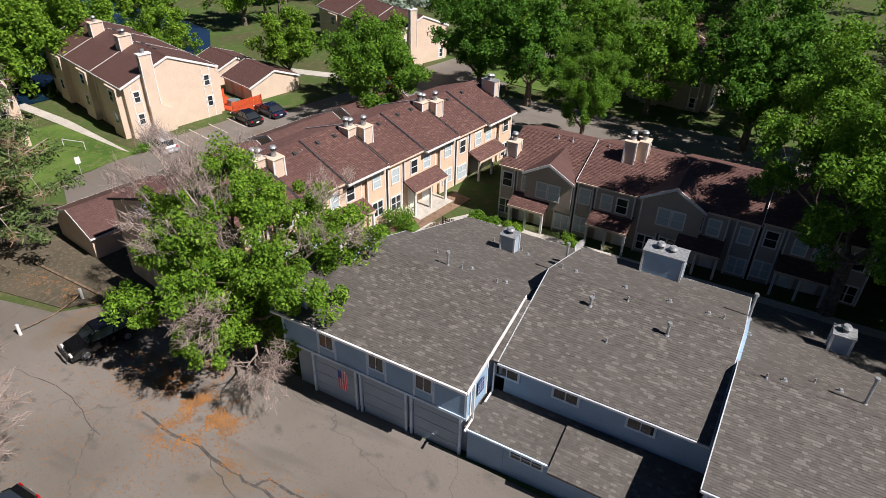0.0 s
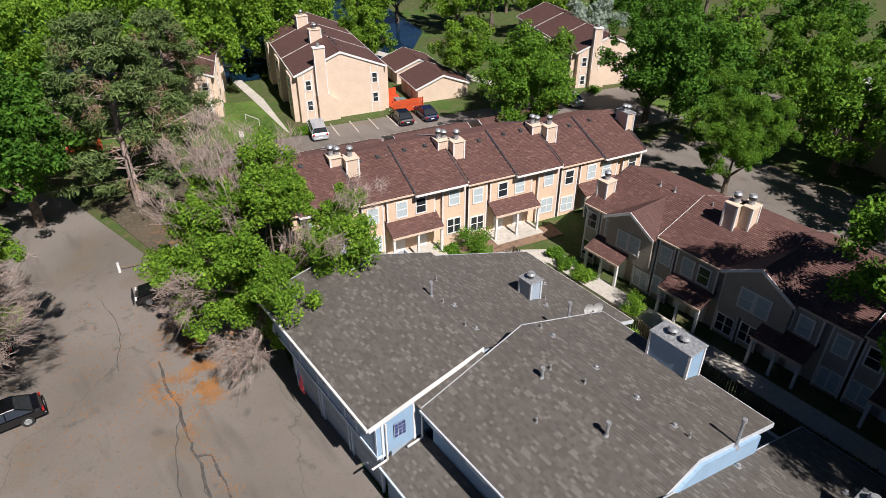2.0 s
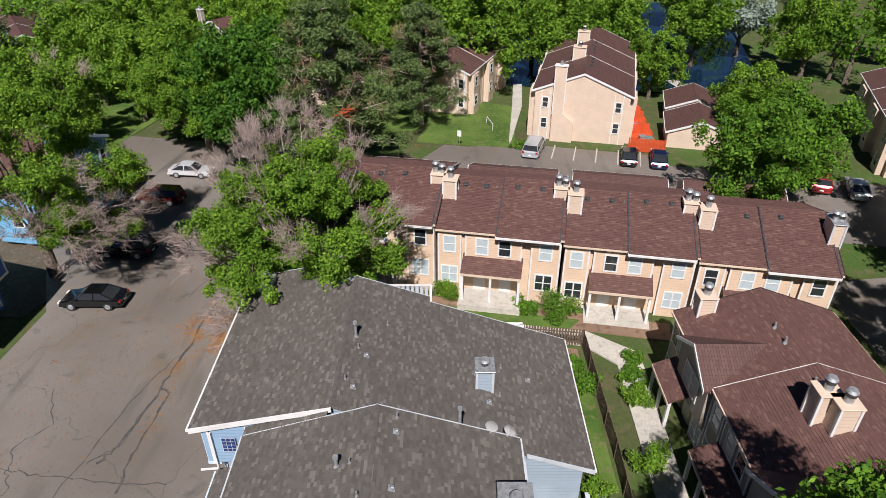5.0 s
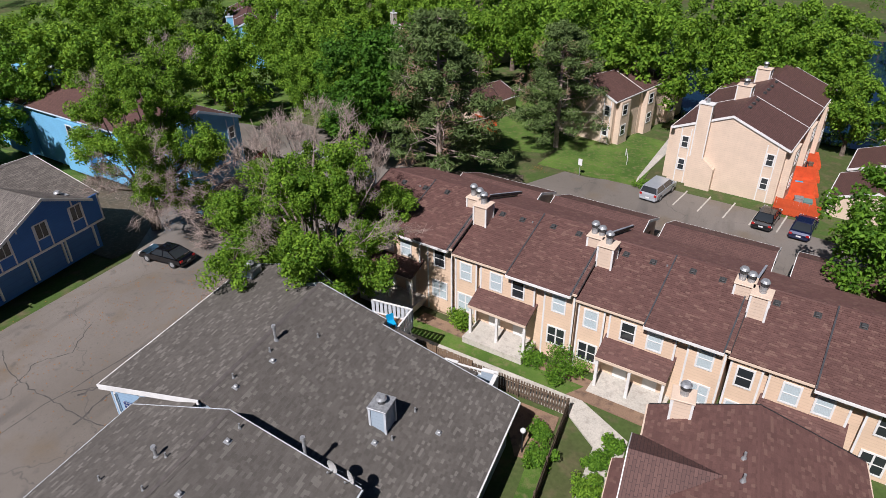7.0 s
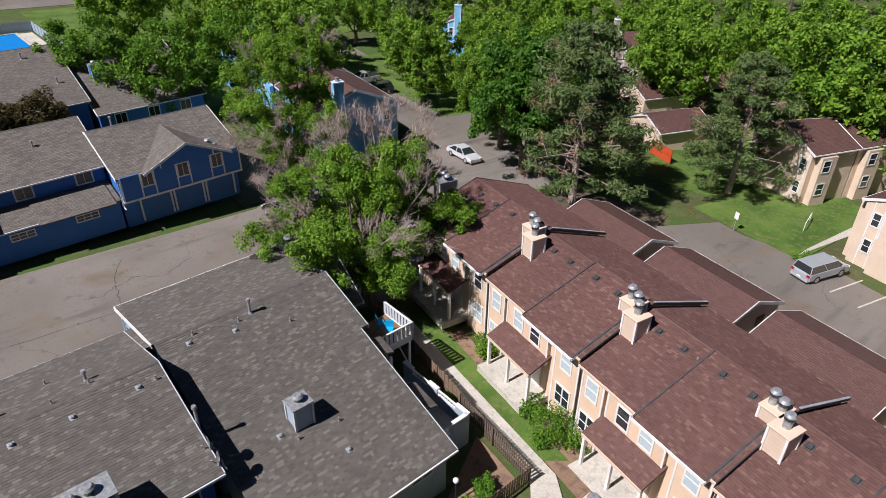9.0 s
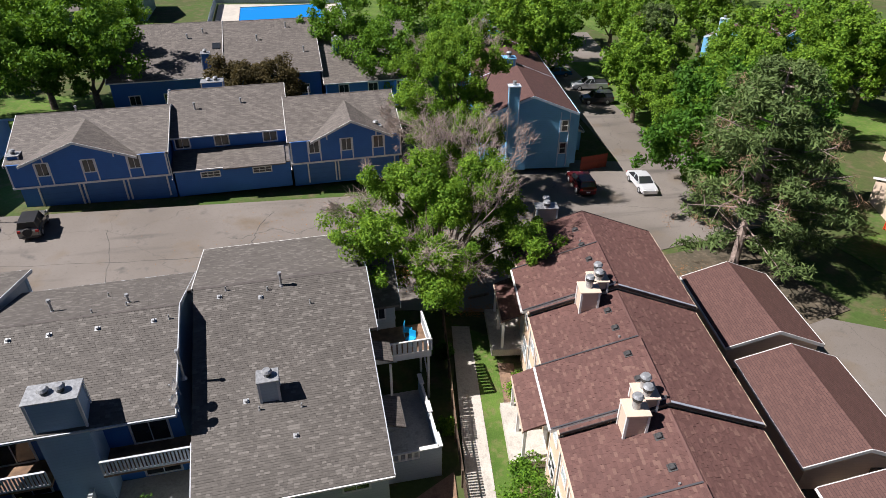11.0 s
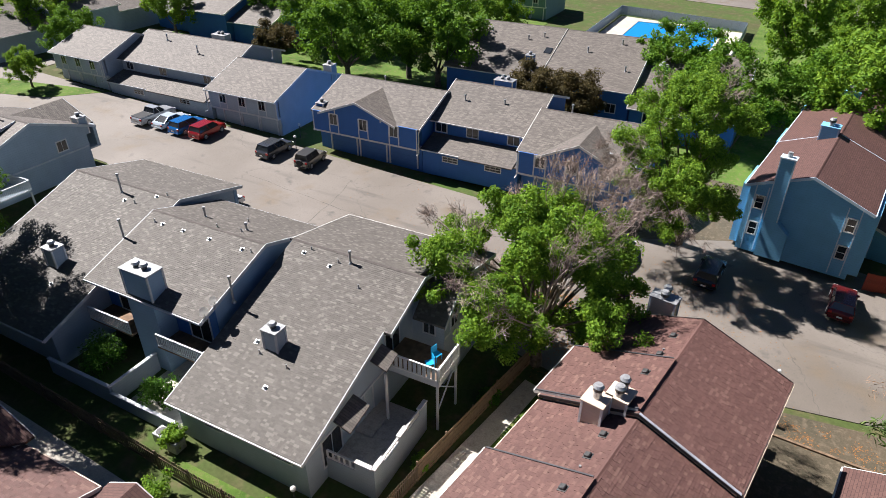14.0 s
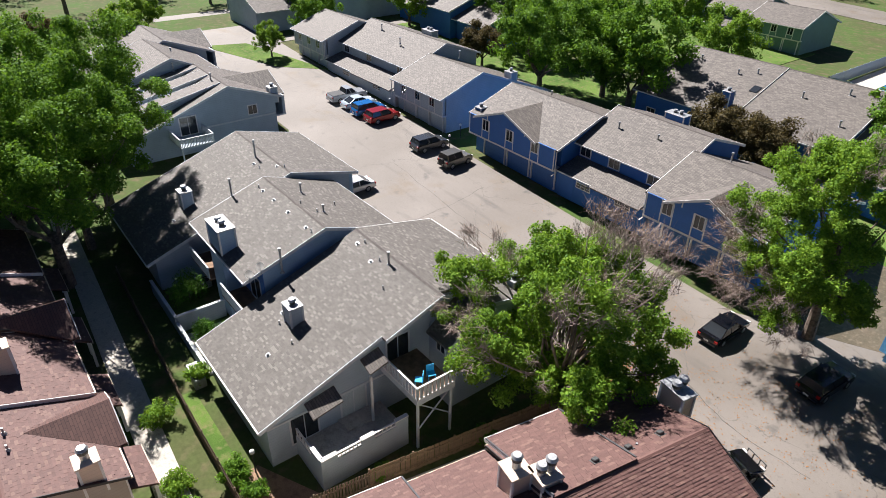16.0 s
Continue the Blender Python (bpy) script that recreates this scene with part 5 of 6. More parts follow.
def make_old_tree(name, seed, label, leaf, trunk_r, fork, centre, reach, lobes, dead, size=0.11, per=270):
    """An old tree with a broken crown: lobes of leaves on long limbs, gaps between them, and dead boughs that end in bare twigs.
    centre, reach: of the crown; dead: rows of (azimuth, height share, reach share)."""
    rng = np.random.default_rng(seed)
    e = thing(name, label, "tree")
    bm = bmesh.new()
    tube(bm, (0, 0, -0.3), (0.1, 0.1, fork), trunk_r * 1.2, trunk_r * 0.9, 10)
    cen, rad = [], []
    c = Vector(centre)
    for i in range(lobes):
        v = 1 - 2 * (i + 0.5) / lobes
        az = i * 2.39996 + rng.uniform(-0.4, 0.4)
        k = math.sqrt(max(0.0, 1 - v * v)) * (rng.uniform(0.66, 1.04) if i % 3 else rng.uniform(0.2, 0.6))
        o = c + Vector((math.cos(az) * k * reach[0], math.sin(az) * k * reach[1], v * reach[2] * rng.uniform(0.75, 1.0)))
        root = Vector((0.1, 0.1, fork * rng.uniform(0.7, 1.0)))
        mid = root.lerp(o, 0.5) + Vector(rng.normal(size=3) * 0.5) + Vector((0, 0, 0.4))
        tube(bm, root, mid, trunk_r * 0.3, trunk_r * 0.18, 6)
        tube(bm, mid, o, trunk_r * 0.18, 0.03, 6)
        R = rng.uniform(1.7, 2.7)
        for q in range(int(8 * R)):
            d = rng.normal(size=3)
            d /= np.linalg.norm(d)
            p = Vector(d * R * rng.uniform(0.35, 1.0) * (1, 1, 0.62))
            cen.append(tuple(o + p)), rad.append(rng.uniform(0.4, 0.85))
            if q % 3 == 0:
                tube(bm, o, o + p, 0.035, 0.012, 4)
    part("trunk", bm, M_BARK, e)
    part("crown", leaf_mesh("crown", cen, rad, per, size, leaf, seed), leaf, e)
    bm, roots, ways = bmesh.new(), [], []
    for az, h, k in dead:
        end = c + Vector((math.cos(az) * k * reach[0], math.sin(az) * k * reach[1], h * reach[2]))
        root = Vector((0.1, 0.1, fork)).lerp(end, 0.25)
        mid = root.lerp(end, 0.55) + Vector(rng.normal(size=3) * 0.35)
        tube(bm, root, mid, 0.1, 0.07, 6)
        tube(bm, mid, end, 0.07, 0.035, 5)
        out, tips = (end - root).normalized(), []
        for base in (end, end, mid.lerp(end, 0.6), mid):
            limb(bm, rng, base, (out + Vector(rng.normal(size=3) * 0.45)).normalized(), 0.95, 0.035, 2, tips, 0.55, 4, 0.1)
        for t in tips:
            roots.append(t), ways.append(tuple((Vector(t) - mid).normalized()))
    part("bare_branch", bm, M_TWIG, e, "grey-pink bare dead branches")["kind"] = "stuff"
    part("twig_mass", twig_mesh("twig_mass", roots, ways, 16, 0.85, 0.013, M_TWIG, seed + 1), M_TWIG, e, "fine grey-pink dead twigs")["kind"] = "stuff"
    return e


big = make_old_tree("tree", 5, "tall green tree with bare dead branches beside the court", M_LEAF_LIGHT, 0.4, 3.2, (0.6, 0.0, 7.8), (7.4, 6.6, 5.2), 29,
                    [(4.4, 0.95, 0.35), (4.0, 1.0, 0.5), (4.9, 0.9, 0.3), (3.5, 1.05, 0.55), (3.9, 0.85, 0.7), (4.5, 0.6, 0.7), (3.2, 0.9, 0.75), (2.9, 0.75, 0.6), (5.2, 0.1, 0.95), (5.0, -0.2, 0.9), (5.6, -0.75, 0.8), (5.3, -0.85, 0.75), (1.3, 0.3, 0.9), (1.7, 0.1, 0.95), (0.3, 0.45, 0.8), (2.2, 0.6, 0.7)])
big2 = make_old_tree("tree", 8, "green tree with dead pinkish twigs on one side", M_LEAF_LIGHT, 0.42, 4.0, (0.6, 3.0, 10.2), (5.4, 5.4, 6.4), 22,
                     [(0.6, -0.35, 1.0), (0.9, -0.55, 0.95), (0.2, -0.2, 1.05), (1.2, -0.7, 0.9), (0.5, -0.75, 0.85), (1.6, -0.5, 0.95), (0.0, -0.5, 0.95), (0.8, 0.0, 1.0), (2.0, -0.75, 0.9), (5.9, 0.6, 0.7), (2.6, 0.85, 0.5)])
oak = make_tree("tree", 21, 11.5, 5.4, 0.32, M_LEAF, 0.19, 95, 1.2, label="broad leafy green shade tree", count=135, lift=0.17, squash=0.95)
oak2 = make_tree("tree", 34, 13.0, 5.4, 0.36, M_LEAF_DARK, 0.2, 95, 1.25, label="dense dark green shade tree", count=135, lift=0.2, squash=0.9)
light = make_tree("tree", 55, 11.0, 4.8, 0.28, M_LEAF_LIGHT, 0.2, 85, 1.15, label="rounded light green leafy tree", count=125, lift=0.18, squash=0.95)
bronze = make_tree("tree", 77, 6.5, 3.6, 0.2, M_LEAF_RED, 0.13, 170, 1.0, label="low bronze and green plum tree", count=70, lift=0.2)
silver = make_tree("tree", 88, 9.0, 4.0, 0.28, M_LEAF_PALE, 0.26, 70, 1.2, label="pale silver-leaved rounded tree", count=60)
tall = make_tree("tree", 134, 19.5, 6.9, 0.42, M_LEAF, 0.13, 300, 1.35, label="tall dense green tree between the rows", count=180, lift=0.25, squash=0.95, depth=3)
pine = make_pine("pine_tree", 3, 15.5, 7.2, "grey-green pine with patches of dry needles")

near = make_tree("tree", 61, 12.5, 6.6, 0.34, M_LEAF_LIGHT, 0.13, 240, 1.05, label="broad bright green tree beside the lane", count=190, depth=3, lift=0.25)
put(near, -57.6, 6.6, 0)
put(near, -63.5, 2.0, 130, 0.85)
put(big, -25.3, 24.2, 0)
put(big2, -31.2, 2.0, 0)
put(oak2, -54.0, 13.5, 30, 1.15)
put(oak2, -61.0, 11.0, 200, 1.15)
put(tall, 7.6, 46.4, 0, 1.0)
put(tall, 17.5, 48.0, 120, 0.95)
put(tall, -17.5, 66.0, 10, 0.62)
# added tree at an assumed spot, to shade the back yard and tan row
put(tall, 12.5, 43.6, 200, 0.8)
put(tall, 18.0, 40.5, 60, 0.95)
for x, y, r, s in ((20.9, -19.9, 0, 1.25), (8.5, -25.0, 80, 1.3), (34, -30, 200, 1.0), (14, -26, 140, 1.2), (29, -34, 15, 1.0), (-40, -26, 60, 1.1), (-30, -24, 60, 1.1), (5, 72, 150, 1.1), (-41.7, 63, 20, 1.0), (-47, 68, 210, 1.0), (-14, 80, 0, 1.15), (-24, 92, 30, 1.1), (16, 53, 10, 1.0), (59, -4, 0, 0.75), (-36, 92, 200, 0.9), (-62, 8, 0, 1.1), (-58, -38, 50, 1.0), (-24, -32, 110, 1.1)):
    put(oak, x, y, r, s)
for x, y, r, s in ((14, 55, 90, 1.2), (28, 52, 0, 1.2), (-28, 76, 40, 1.1), (-36, 78, 100, 1.0), (-2, 74, 70, 1.1), (13, 60, 20, 1.0), (-46, 96, 60, 0.95), (-2, 84, 20, 1.2), (22, 62, 0, 1.2), (-32, 108, 0, 1.1), (-56, 104, 10, 1.1), (-15, 104, 80, 1.2), (-72, 112, 10, 1.2), (46, -34, 30, 1.0), (30, 46, 40, 1.1)):
    put(oak2, x, y, r, s)
for x, y, r, s in ((-36.6, -61.6, 30, 1.5), (72, -9, 40, 1.15), (55, 6.5, 40, 0.5), (75, 20, 10, 0.7), (60, -24, 140, 0.9), (-84, 38, 0, 1.45), (-86, 30, 70, 1.5), (-86, 51, 140, 1.3), (-72, -34, 0, 1.1), (-82, -20, 90, 1.2), (-90, -44, 30, 1.3), (-64, -52, 200, 1.1), (-84, -62, 10, 1.3), (-96, -12, 60, 1.2), (-74, -48, 100, 1.2), (10, -50, 100, 1.0), (32, -46, 20, 1.0), (-92, 60, 30, 1.2), (-98, 76, 80, 1.3), (-92, 92, 200, 1.3), (-76, 100, 0, 1.2), (-80, 64, 10, 0.9), (-94, 20, 60, 1.3), (-106, 40, 200, 1.2), (-112, 58, 100, 1.2), (-88, 10, 20, 1.2), (-78, -4, 130, 1.1), (-70, -6, 30, 1.1), (-60, -12, 10, 1.1), (-66, -20, 80, 1.1), (-92, -14, 60, 1.2), (-100, -24, 10, 1.3), (-108, -8, 150, 1.3), (-104, 14, 20, 1.4), (-97, 5, 0, 1.2), (-112, 22, 10, 1.4), (-99, 49, 40, 1.4), (-104, 62, 0, 1.3), (-46, -22, 20, 1.3), (-52, -32, 100, 1.2), (-44, -34, 160, 1.3), (-120, 30, 0, 1.3), (-125, 80, 50, 1.3), (-62, 70, 90, 0.9), (-46, -78, 0, 1.2), (-62, -74, 40, 1.2), (-70, -86, 0, 1.2), (44, -60, 10, 1.2), (24, -58, 70, 1.1), (62, 26, 40, 0.8), (74, -16, 0, 1.0), (-105, 0, 10, 1.3), (-98, 110, 0, 1.3), (-76, -14, 60, 1.1), (-45, -50, 60, 1.0)):
    put(light, x, y, r, s)
for x, y, r, s in ((-9, -19, 0, 1.05), (-13.5, -20, 100, 1.0), (34, -20, 30, 0.9), (66, 36, 60, 1.0)):
    put(bronze, x, y, r, s * 1.2)
put(silver, -104, 86, 0, 1.3)
put(silver, -60, 94, 60, 1.1)
for x, y, r, s in ((-52.5, 22.0, 0, 1.2), (-68.5, 31.0, 90, 1.0), (-8, 96, 30, 1.0), (-66, -20, 30, 0.9)):
    put(pine, x, y, r, s)
rng = np.random.default_rng(12)
bm, cen, rad = bmesh.new(), [], []
for i in range(330):
    a, d = rng.uniform(0, 6.283), rng.uniform(98, 240)
    x, y = -20 + d * math.cos(a), 15 + d * math.sin(a)
    if (-150 < x < -85 and 22 < y < 92) or (-132 < y < -58 and -80 < x < 62):
        continue
    k = rng.uniform(0.8, 1.35)
    tube(bm, (x, y, GZ(x) - 0.3), (x, y, GZ(x) + 6.0 * k), 0.36 * k, 0.16 * k, 6)
    for q in range(34):
        v = rng.normal(size=3)
        v *= rng.uniform(0.45, 1.0) / np.linalg.norm(v)
        cen.append((x + v[0] * 5.2 * k, y + v[1] * 5.2 * k, GZ(x) + (7.0 + v[2] * 4.2) * k)), rad.append(rng.uniform(0.9, 1.7) * k)
woods = thing("far_woods", "leafy green trees filling the distance", "woods", kind="stuff")
part("trunk", bm, M_BARK, woods)
part("foliage", leaf_mesh("foliage", cen, rad, 24, 0.38, M_LEAF, 99), None, woods)


def bush(x, y, r, h, material, label, seed):
    rng = np.random.default_rng(seed)
    e = thing("bush", label, "bush", pose(x, y, GZ(x)))
    cen = [(rng.normal() * r * 0.42, rng.normal() * r * 0.42, h * rng.uniform(0.25, 0.8)) for i in range(26)]
    part("foliage", leaf_mesh("foliage", cen, [r * 0.42] * 26, 90, 0.09, material, seed), material, e)
    bm = bmesh.new()
    tube(bm, (0, 0, -0.1), (0, 0, h * 0.6), 0.06, 0.03, 6)
    part("stem", bm, M_BARK, e)
    return e


for i, (x, y, r, h, mm, lb) in enumerate((
        (-28.0, 34.2, 1.1, 1.7, M_LEAF_LIGHT, "feathery bright green shrub at the house wall"), (-25.5, 42.2, 1.4, 1.9, M_LEAF, "clipped dense green bush by the porch"),
        (-26.2, 40.2, 0.9, 0.8, M_LEAF, "low green shrub on the mulch bed"), (-18.6, 46.2, 0.8, 0.9, M_LEAF, "green shrub beside the footpath"),
        (-16.6, 46.0, 0.9, 1.0, M_LEAF_LIGHT, "light green shrub beside the footpath"), (-11.1, 45.4, 0.9, 1.6, M_LEAF_LIGHT, "bright green sapling by the fence"),
        (-20.3, 46.8, 0.7, 0.8, M_LEAF, "green shrub on stones"), (-19.5, 42.5, 0.7, 0.9, M_LEAF, "green shrub on the mulch bed"), (-17.6, 43.0, 0.8, 1.0, M_LEAF, "round green shrub on the lawn strip"),
        (-59.5, 43.6, 1.2, 0.9, M_LEAF, "clipped oval hedge beside the footpath"), (-9.0, 41.9, 0.7, 1.5, M_LEAF_LIGHT, "bright young shrub at the yard wall"),
        (-5.5, 40.0, 1.2, 2.2, M_LEAF_DARK, "dark green shrub in the yard"), (0.0, 39.3, 1.4, 2.6, M_LEAF_DARK, "dark leafy shrub in the walled yard"), (-22.6, 36.0, 0.6, 0.7, M_LEAF, "small green shrub along the patio wall"),
        (-24.0, 29.0, 0.8, 0.8, M_LEAF_DARK, "dark shrub in the shade of the house"), (-48.0, 82.0, 1.0, 0.9, M_LEAF, "low green hedge near the lane"))):
    bush(x, y, r, h, mm, lb, 200 + i)


# ---- roof things ----
chimney("chimney", -12.6, 36.1, u1(36.6) - 0.3, 1.0, 0.85, 1.75, M_GREY_BLUE, 1, at, "small boarded chimney box with a metal cap on grey shingles")
chimney("chimney", -2.72, 36.75, 6.1, 2.35, 1.2, 2.15, M_BLUE_PALE, 2, M_WHITE, "wide pale blue chimney box with two round caps")
chimney("chimney", -19.5, 23.2, 5.95, 0.85, 0.75, 1.25, M_GREY_BLUE, 1, M_WHITE, "pale boarded chimney box at the eave corner")
chimney("chimney", 7.4, 36.2, 5.1, 1.0, 0.9, 1.6, M_GREY_BLUE, 1, M_WHITE, "small boarded chimney box near the back eave")
for x, y, z, h in ((-13.65, 29.35, u1(29.35), 0.85), (-8.15, 34.7, 6.2, 1.8), (-5.0, 29.55, u2f(29.55), 0.5), (-0.85, 29.35, u2f(29.35), 0.7), (2.6, 33.8, 7.4, 1.5), (8.1, 29.3, u3(29.3), 1.5)):
    vent_pipe(x, y, z, h, 0.075)
for x, y, z in ((-10.38, 29.2, u1(29.2)), (-12.82, 29.56, u1(29.56)), (-15.25, 30.87, u1(30.87)), (-11.98, 36.9, u1(36.9)), (-14.19, 37.11, u1(37.11)), (-3.31, 30.6, u2f(30.6)), (-5.03, 30.1, u2f(30.1)), (-3.47, 27.8, u2f(27.8)), (-7.52, 31.9, u2b(31.9)), (1.43, 31.9, u2b(31.9)), (3.95, 28.44, u3(28.44)), (6.04, 29.87, u3(29.87))):
    vent_pipe(x, y, z, 0.28, 0.045, False, "short vent pipe with a blue-grey flashing")
for x, y, z in ((-10.0, 29.6, u1(29.6)), (-12.4, 30.0, u1(30.0)), (-11.3, 36.3, u1(36.3)), (-13.75, 38.59, u1(38.59)), (-1.36, 31.9, u2b(31.9)), (-3.8, 31.9, u2b(31.9)), (-6.7, 31.9, u2b(31.9)), (0.66, 31.9, u2b(31.9)), (4.72, 28.8, u3(28.8)), (7.15, 29.9, u3(29.9)), (6.16, 37.8, u3(37.8)), (2.9, 34.0, u3(34.0))):
    box_vent(x, y, z, -19.8, 0, M_METAL, 0.17)


def dish(x, y, z, face):
    e = thing("satellite_dish", "grey satellite dish on a bent mast", "satellite dish", pose(x, y, z, 0, 0, face) @ Matrix.Scale(0.72, 4))
    bm = bmesh.new()
    tube(bm, (0, 0, -0.2), (0, 0, 0.55), 0.03, n=8)
    bar(bm, (0, 0, 0.2), (0.35, 0.25, -0.05), 0.03, 0.03)
    part("mast", bm, M_METAL, e)
    bm = bmesh.new()
    rings = [[bm.verts.new((math.cos(k * math.tau / 16) * r * 0.42, -0.12 - 0.12 * r * r, 0.62 + math.sin(k * math.tau / 16) * r * 0.5)) for k in range(16)] for r in (0.35, 0.7, 1.0)]
    c = bm.verts.new((0, -0.12, 0.62))
    for k in range(16):
        j = (k + 1) % 16
        bm.faces.new((c, rings[0][k], rings[0][j]))
        for a in (0, 1):
            bm.faces.new((rings[a][k], rings[a + 1][k], rings[a + 1][j], rings[a][j]))
    bmesh.ops.solidify(bm, geom=list(bm.faces), thickness=0.02)
    part("reflector", bm, M_WHITE, e)
    bm = bmesh.new()
    bar(bm, (0, -0.1, 0.2), (0, -0.6, 0.45), 0.03, 0.03)
    box(bm, -0.05, 0.05, -0.68, -0.58, 0.42, 0.54)
    part("feed_arm", bm, M_METAL, e)
    return e


dish(-8.15, 36.2, 6.65, 75)
dish(-8.15, 37.1, 6.35, 60)
sp = thing("solar_panel", "small dark blue solar panel on the gable wall", "solar panel", pose(-8.5, 23.7, 5.3, 0, 0, 90))
part("panel", bx(-0.32, 0.32, -0.06, -0.02, -0.45, 0.45), M_SOLAR, sp)
bm = bmesh.new()
for k in range(4):
    box(bm, -0.33 + k * 0.22 - 0.01, -0.33 + k * 0.22 + 0.01, -0.066, -0.058, -0.46, 0.46)
for k in range(5):
    box(bm, -0.33, 0.33, -0.066, -0.059, -0.45 + k * 0.225 - 0.01, -0.45 + k * 0.225 + 0.01)
part("grid", bm, M_TRIM_GREY, sp)
for x0, y0, z0, z1 in ((-8.45, 22.9, 3.5, 6.1), (-8.3, 24.9, 3.9, 6.2)):
    downpipe(A, x0, y0, z0, z1, M_WHITE, 0.9)
fl = thing("flag", "striped red and white flag hanging from the beam", "flag", pose(-16.2, 22.0, 3.9))
for i in range(7):
    c = M_WHITE if i % 2 else painted("red_cloth_%d" % i, (0.4, 0.03, 0.04), 0.8, 0.1)
    part("stripe", bx(-0.28 + i * 0.08, -0.2 + i * 0.08, -0.02 + 0.03 * (i % 2), 0.0 + 0.03 * (i % 2), -1.35, -0.02 if i > 2 else -0.55), c, fl)
part("canton", bx(-0.28, -0.04, -0.03, 0.01, -0.55, 0.0), painted("navy_cloth", (0.02, 0.03, 0.12), 0.8, 0.1), fl)

# blue court row and its neighbours
chimney("chimney", 9.6, 1.2, 4.6, 0.95, 0.9, 1.8, M_BLUE, 1, M_WHITE, "small blue chimney box with white trim")
chimney("chimney", -23.6, 1.0, 4.4, 0.95, 0.9, 1.8, M_BLUE, 1, M_WHITE, "small blue chimney box on the far gable")
chimney("chimney", -7.2, -12.4, 5.4, 2.3, 1.2, 2.3, M_BLUE, 2, M_WHITE, "wide blue chimney box with white trim")
chimney("chimney", 16.2, -9.5, 5.2, 1.2, 1.0, 2.0, M_GREY_BLUE, 1, M_TRIM_GREY, "grey chimney box at the row's end")
chimney("chimney", 36.0, -11.0, 6.3, 2.3, 1.2, 2.2, M_GREY_BLUE, 2, M_TRIM_GREY, "wide grey-blue chimney box")
chimney("chimney", 27.3, 18.9, 5.6, 0.95, 0.9, 1.8, M_GREY_BLUE, 1, M_WHITE, "small grey chimney box at the eave corner")
for x, y, z, h in ((-6.0, -4.0, 7.6, 0.7), (-10.5, -4.4, 7.6, 0.7), (-3.5, -6.8, 8.0, 0.9), (-17.5, -6.0, 7.6, 0.8), (5.5, -6.0, 7.6, 0.6), (22.0, -5.5, 8.5, 0.8), (33.0, -3.5, 8.4, 0.7), (40.0, -5.0, 8.8, 0.7), (30.0, 25.0, 8.3, 1.2), (37.0, 27.0, 8.6, 0.8), (44.0, 25.0, 8.6, 0.8)):
    vent_pipe(x, y, z - 0.2, h, 0.08)

# brown rows: chimney pairs, vents
MB = RB @ pose(0, 33.75, 0)


def on_b(lx, ly):
    return MB @ Vector((lx, ly - 33.75, 0))


for x, y, z in ((-5.6, -24.9, 5.6), (-22.5, -28.0, 5.6)):
    chimney("chimney", x, y, z, 1.0, 1.0, 1.9, M_BLUE, 1, M_TRIM_BLUE, "blue chimney box with a dark cap on grey shingles")
for x, y in ((-3.0, -39.0), (-5.0, -40.0), (-12.0, -38.0), (-16.0, -40.5), (-18.0, -35.0), (3.0, -40.0), (-25.0, -38.0)):
    vent_pipe(x, y + 8.0, (8.1 if x < -20 else 9.1) - 0.36 * (y + 42.5) - 0.05, 0.6, 0.09)
for lx in (27.7, 37.1, 46.5):
    for dx, dy in ((-0.5, 0.5), (0.55, -0.3)):
        p = on_b(lx + dx, 37.6 + dy)
        chimney("chimney", p.x, p.y, 6.1 - 0.036 * (lx - 27.7), 1.0, 1.05, 2.0, M_CREAM_PALE, 2 if dx < 0 else 1, M_WHITE, "pale cream chimney stack with tall round metal flues", 79.7, M_CREAM_PALE, 0.7)
for lx, ly, z0, h in ((55.6, 37.0, 4.8, 2.6), (17.85, 36.7, -0.5, 8.5)):
    p = on_b(lx, ly)
    chimney("chimney", p.x, p.y, z0, 0.8, 1.5, h, M_CREAM_PALE, 2, M_TRIM_GREY, "tall cream chimney on the end wall", 79.7, M_METAL, 0.5)
for lx in (20.5, 22.5, 24.5, 29.3, 30.9, 33.3, 35.2, 38.6, 40.4, 42.9, 44.7, 47.9, 50.1, 52.4):
    p = on_b(lx, 38.3)
    i = min(3, int((lx - 18.4) / 9.35))
    box_vent(p.x, p.y, 7.57 + (0.15 if (lx - 18.4) % 9.35 > 4.5 else 0.0) - 0.36 * i - 0.07, 19.8, 79.7)
for lx in (31.7, 32.4, 41.3, 42.0, 51.0, 51.7, 22.0, 23.2):
    p = on_b(lx, 38.3)
    vent_pipe(p.x, p.y, 7.3 - 0.36 * min(3, int((lx - 18.4) / 9.35)), 0.3, 0.06, False, "short pinkish vent pipe on brown shingles")
for x, y, z, n in ((-9.0, 51.6, 6.4, 1), (-8.2, 52.1, 6.4, 1), (-18.4, 49.6, 4.9, 1), (2.5, 51.8, 6.8, 2)):
    chimney("chimney", x, y, z, 0.9, 0.95, 2.0, M_CREAM_PALE, n, M_WHITE, "cream chimney stack with dark round cap", 0.0, M_CREAM_PALE, 0.6)
for x, y in ((-15.5, 52.4), (-14.2, 52.4), (-4.5, 52.4), (-3.0, 52.4), (-11, 52.4)):
    vent_pipe(x, y, 6.7 + 0.03 * (x + 19), 0.35, 0.06, False, "short vent pipe on brown shingles")


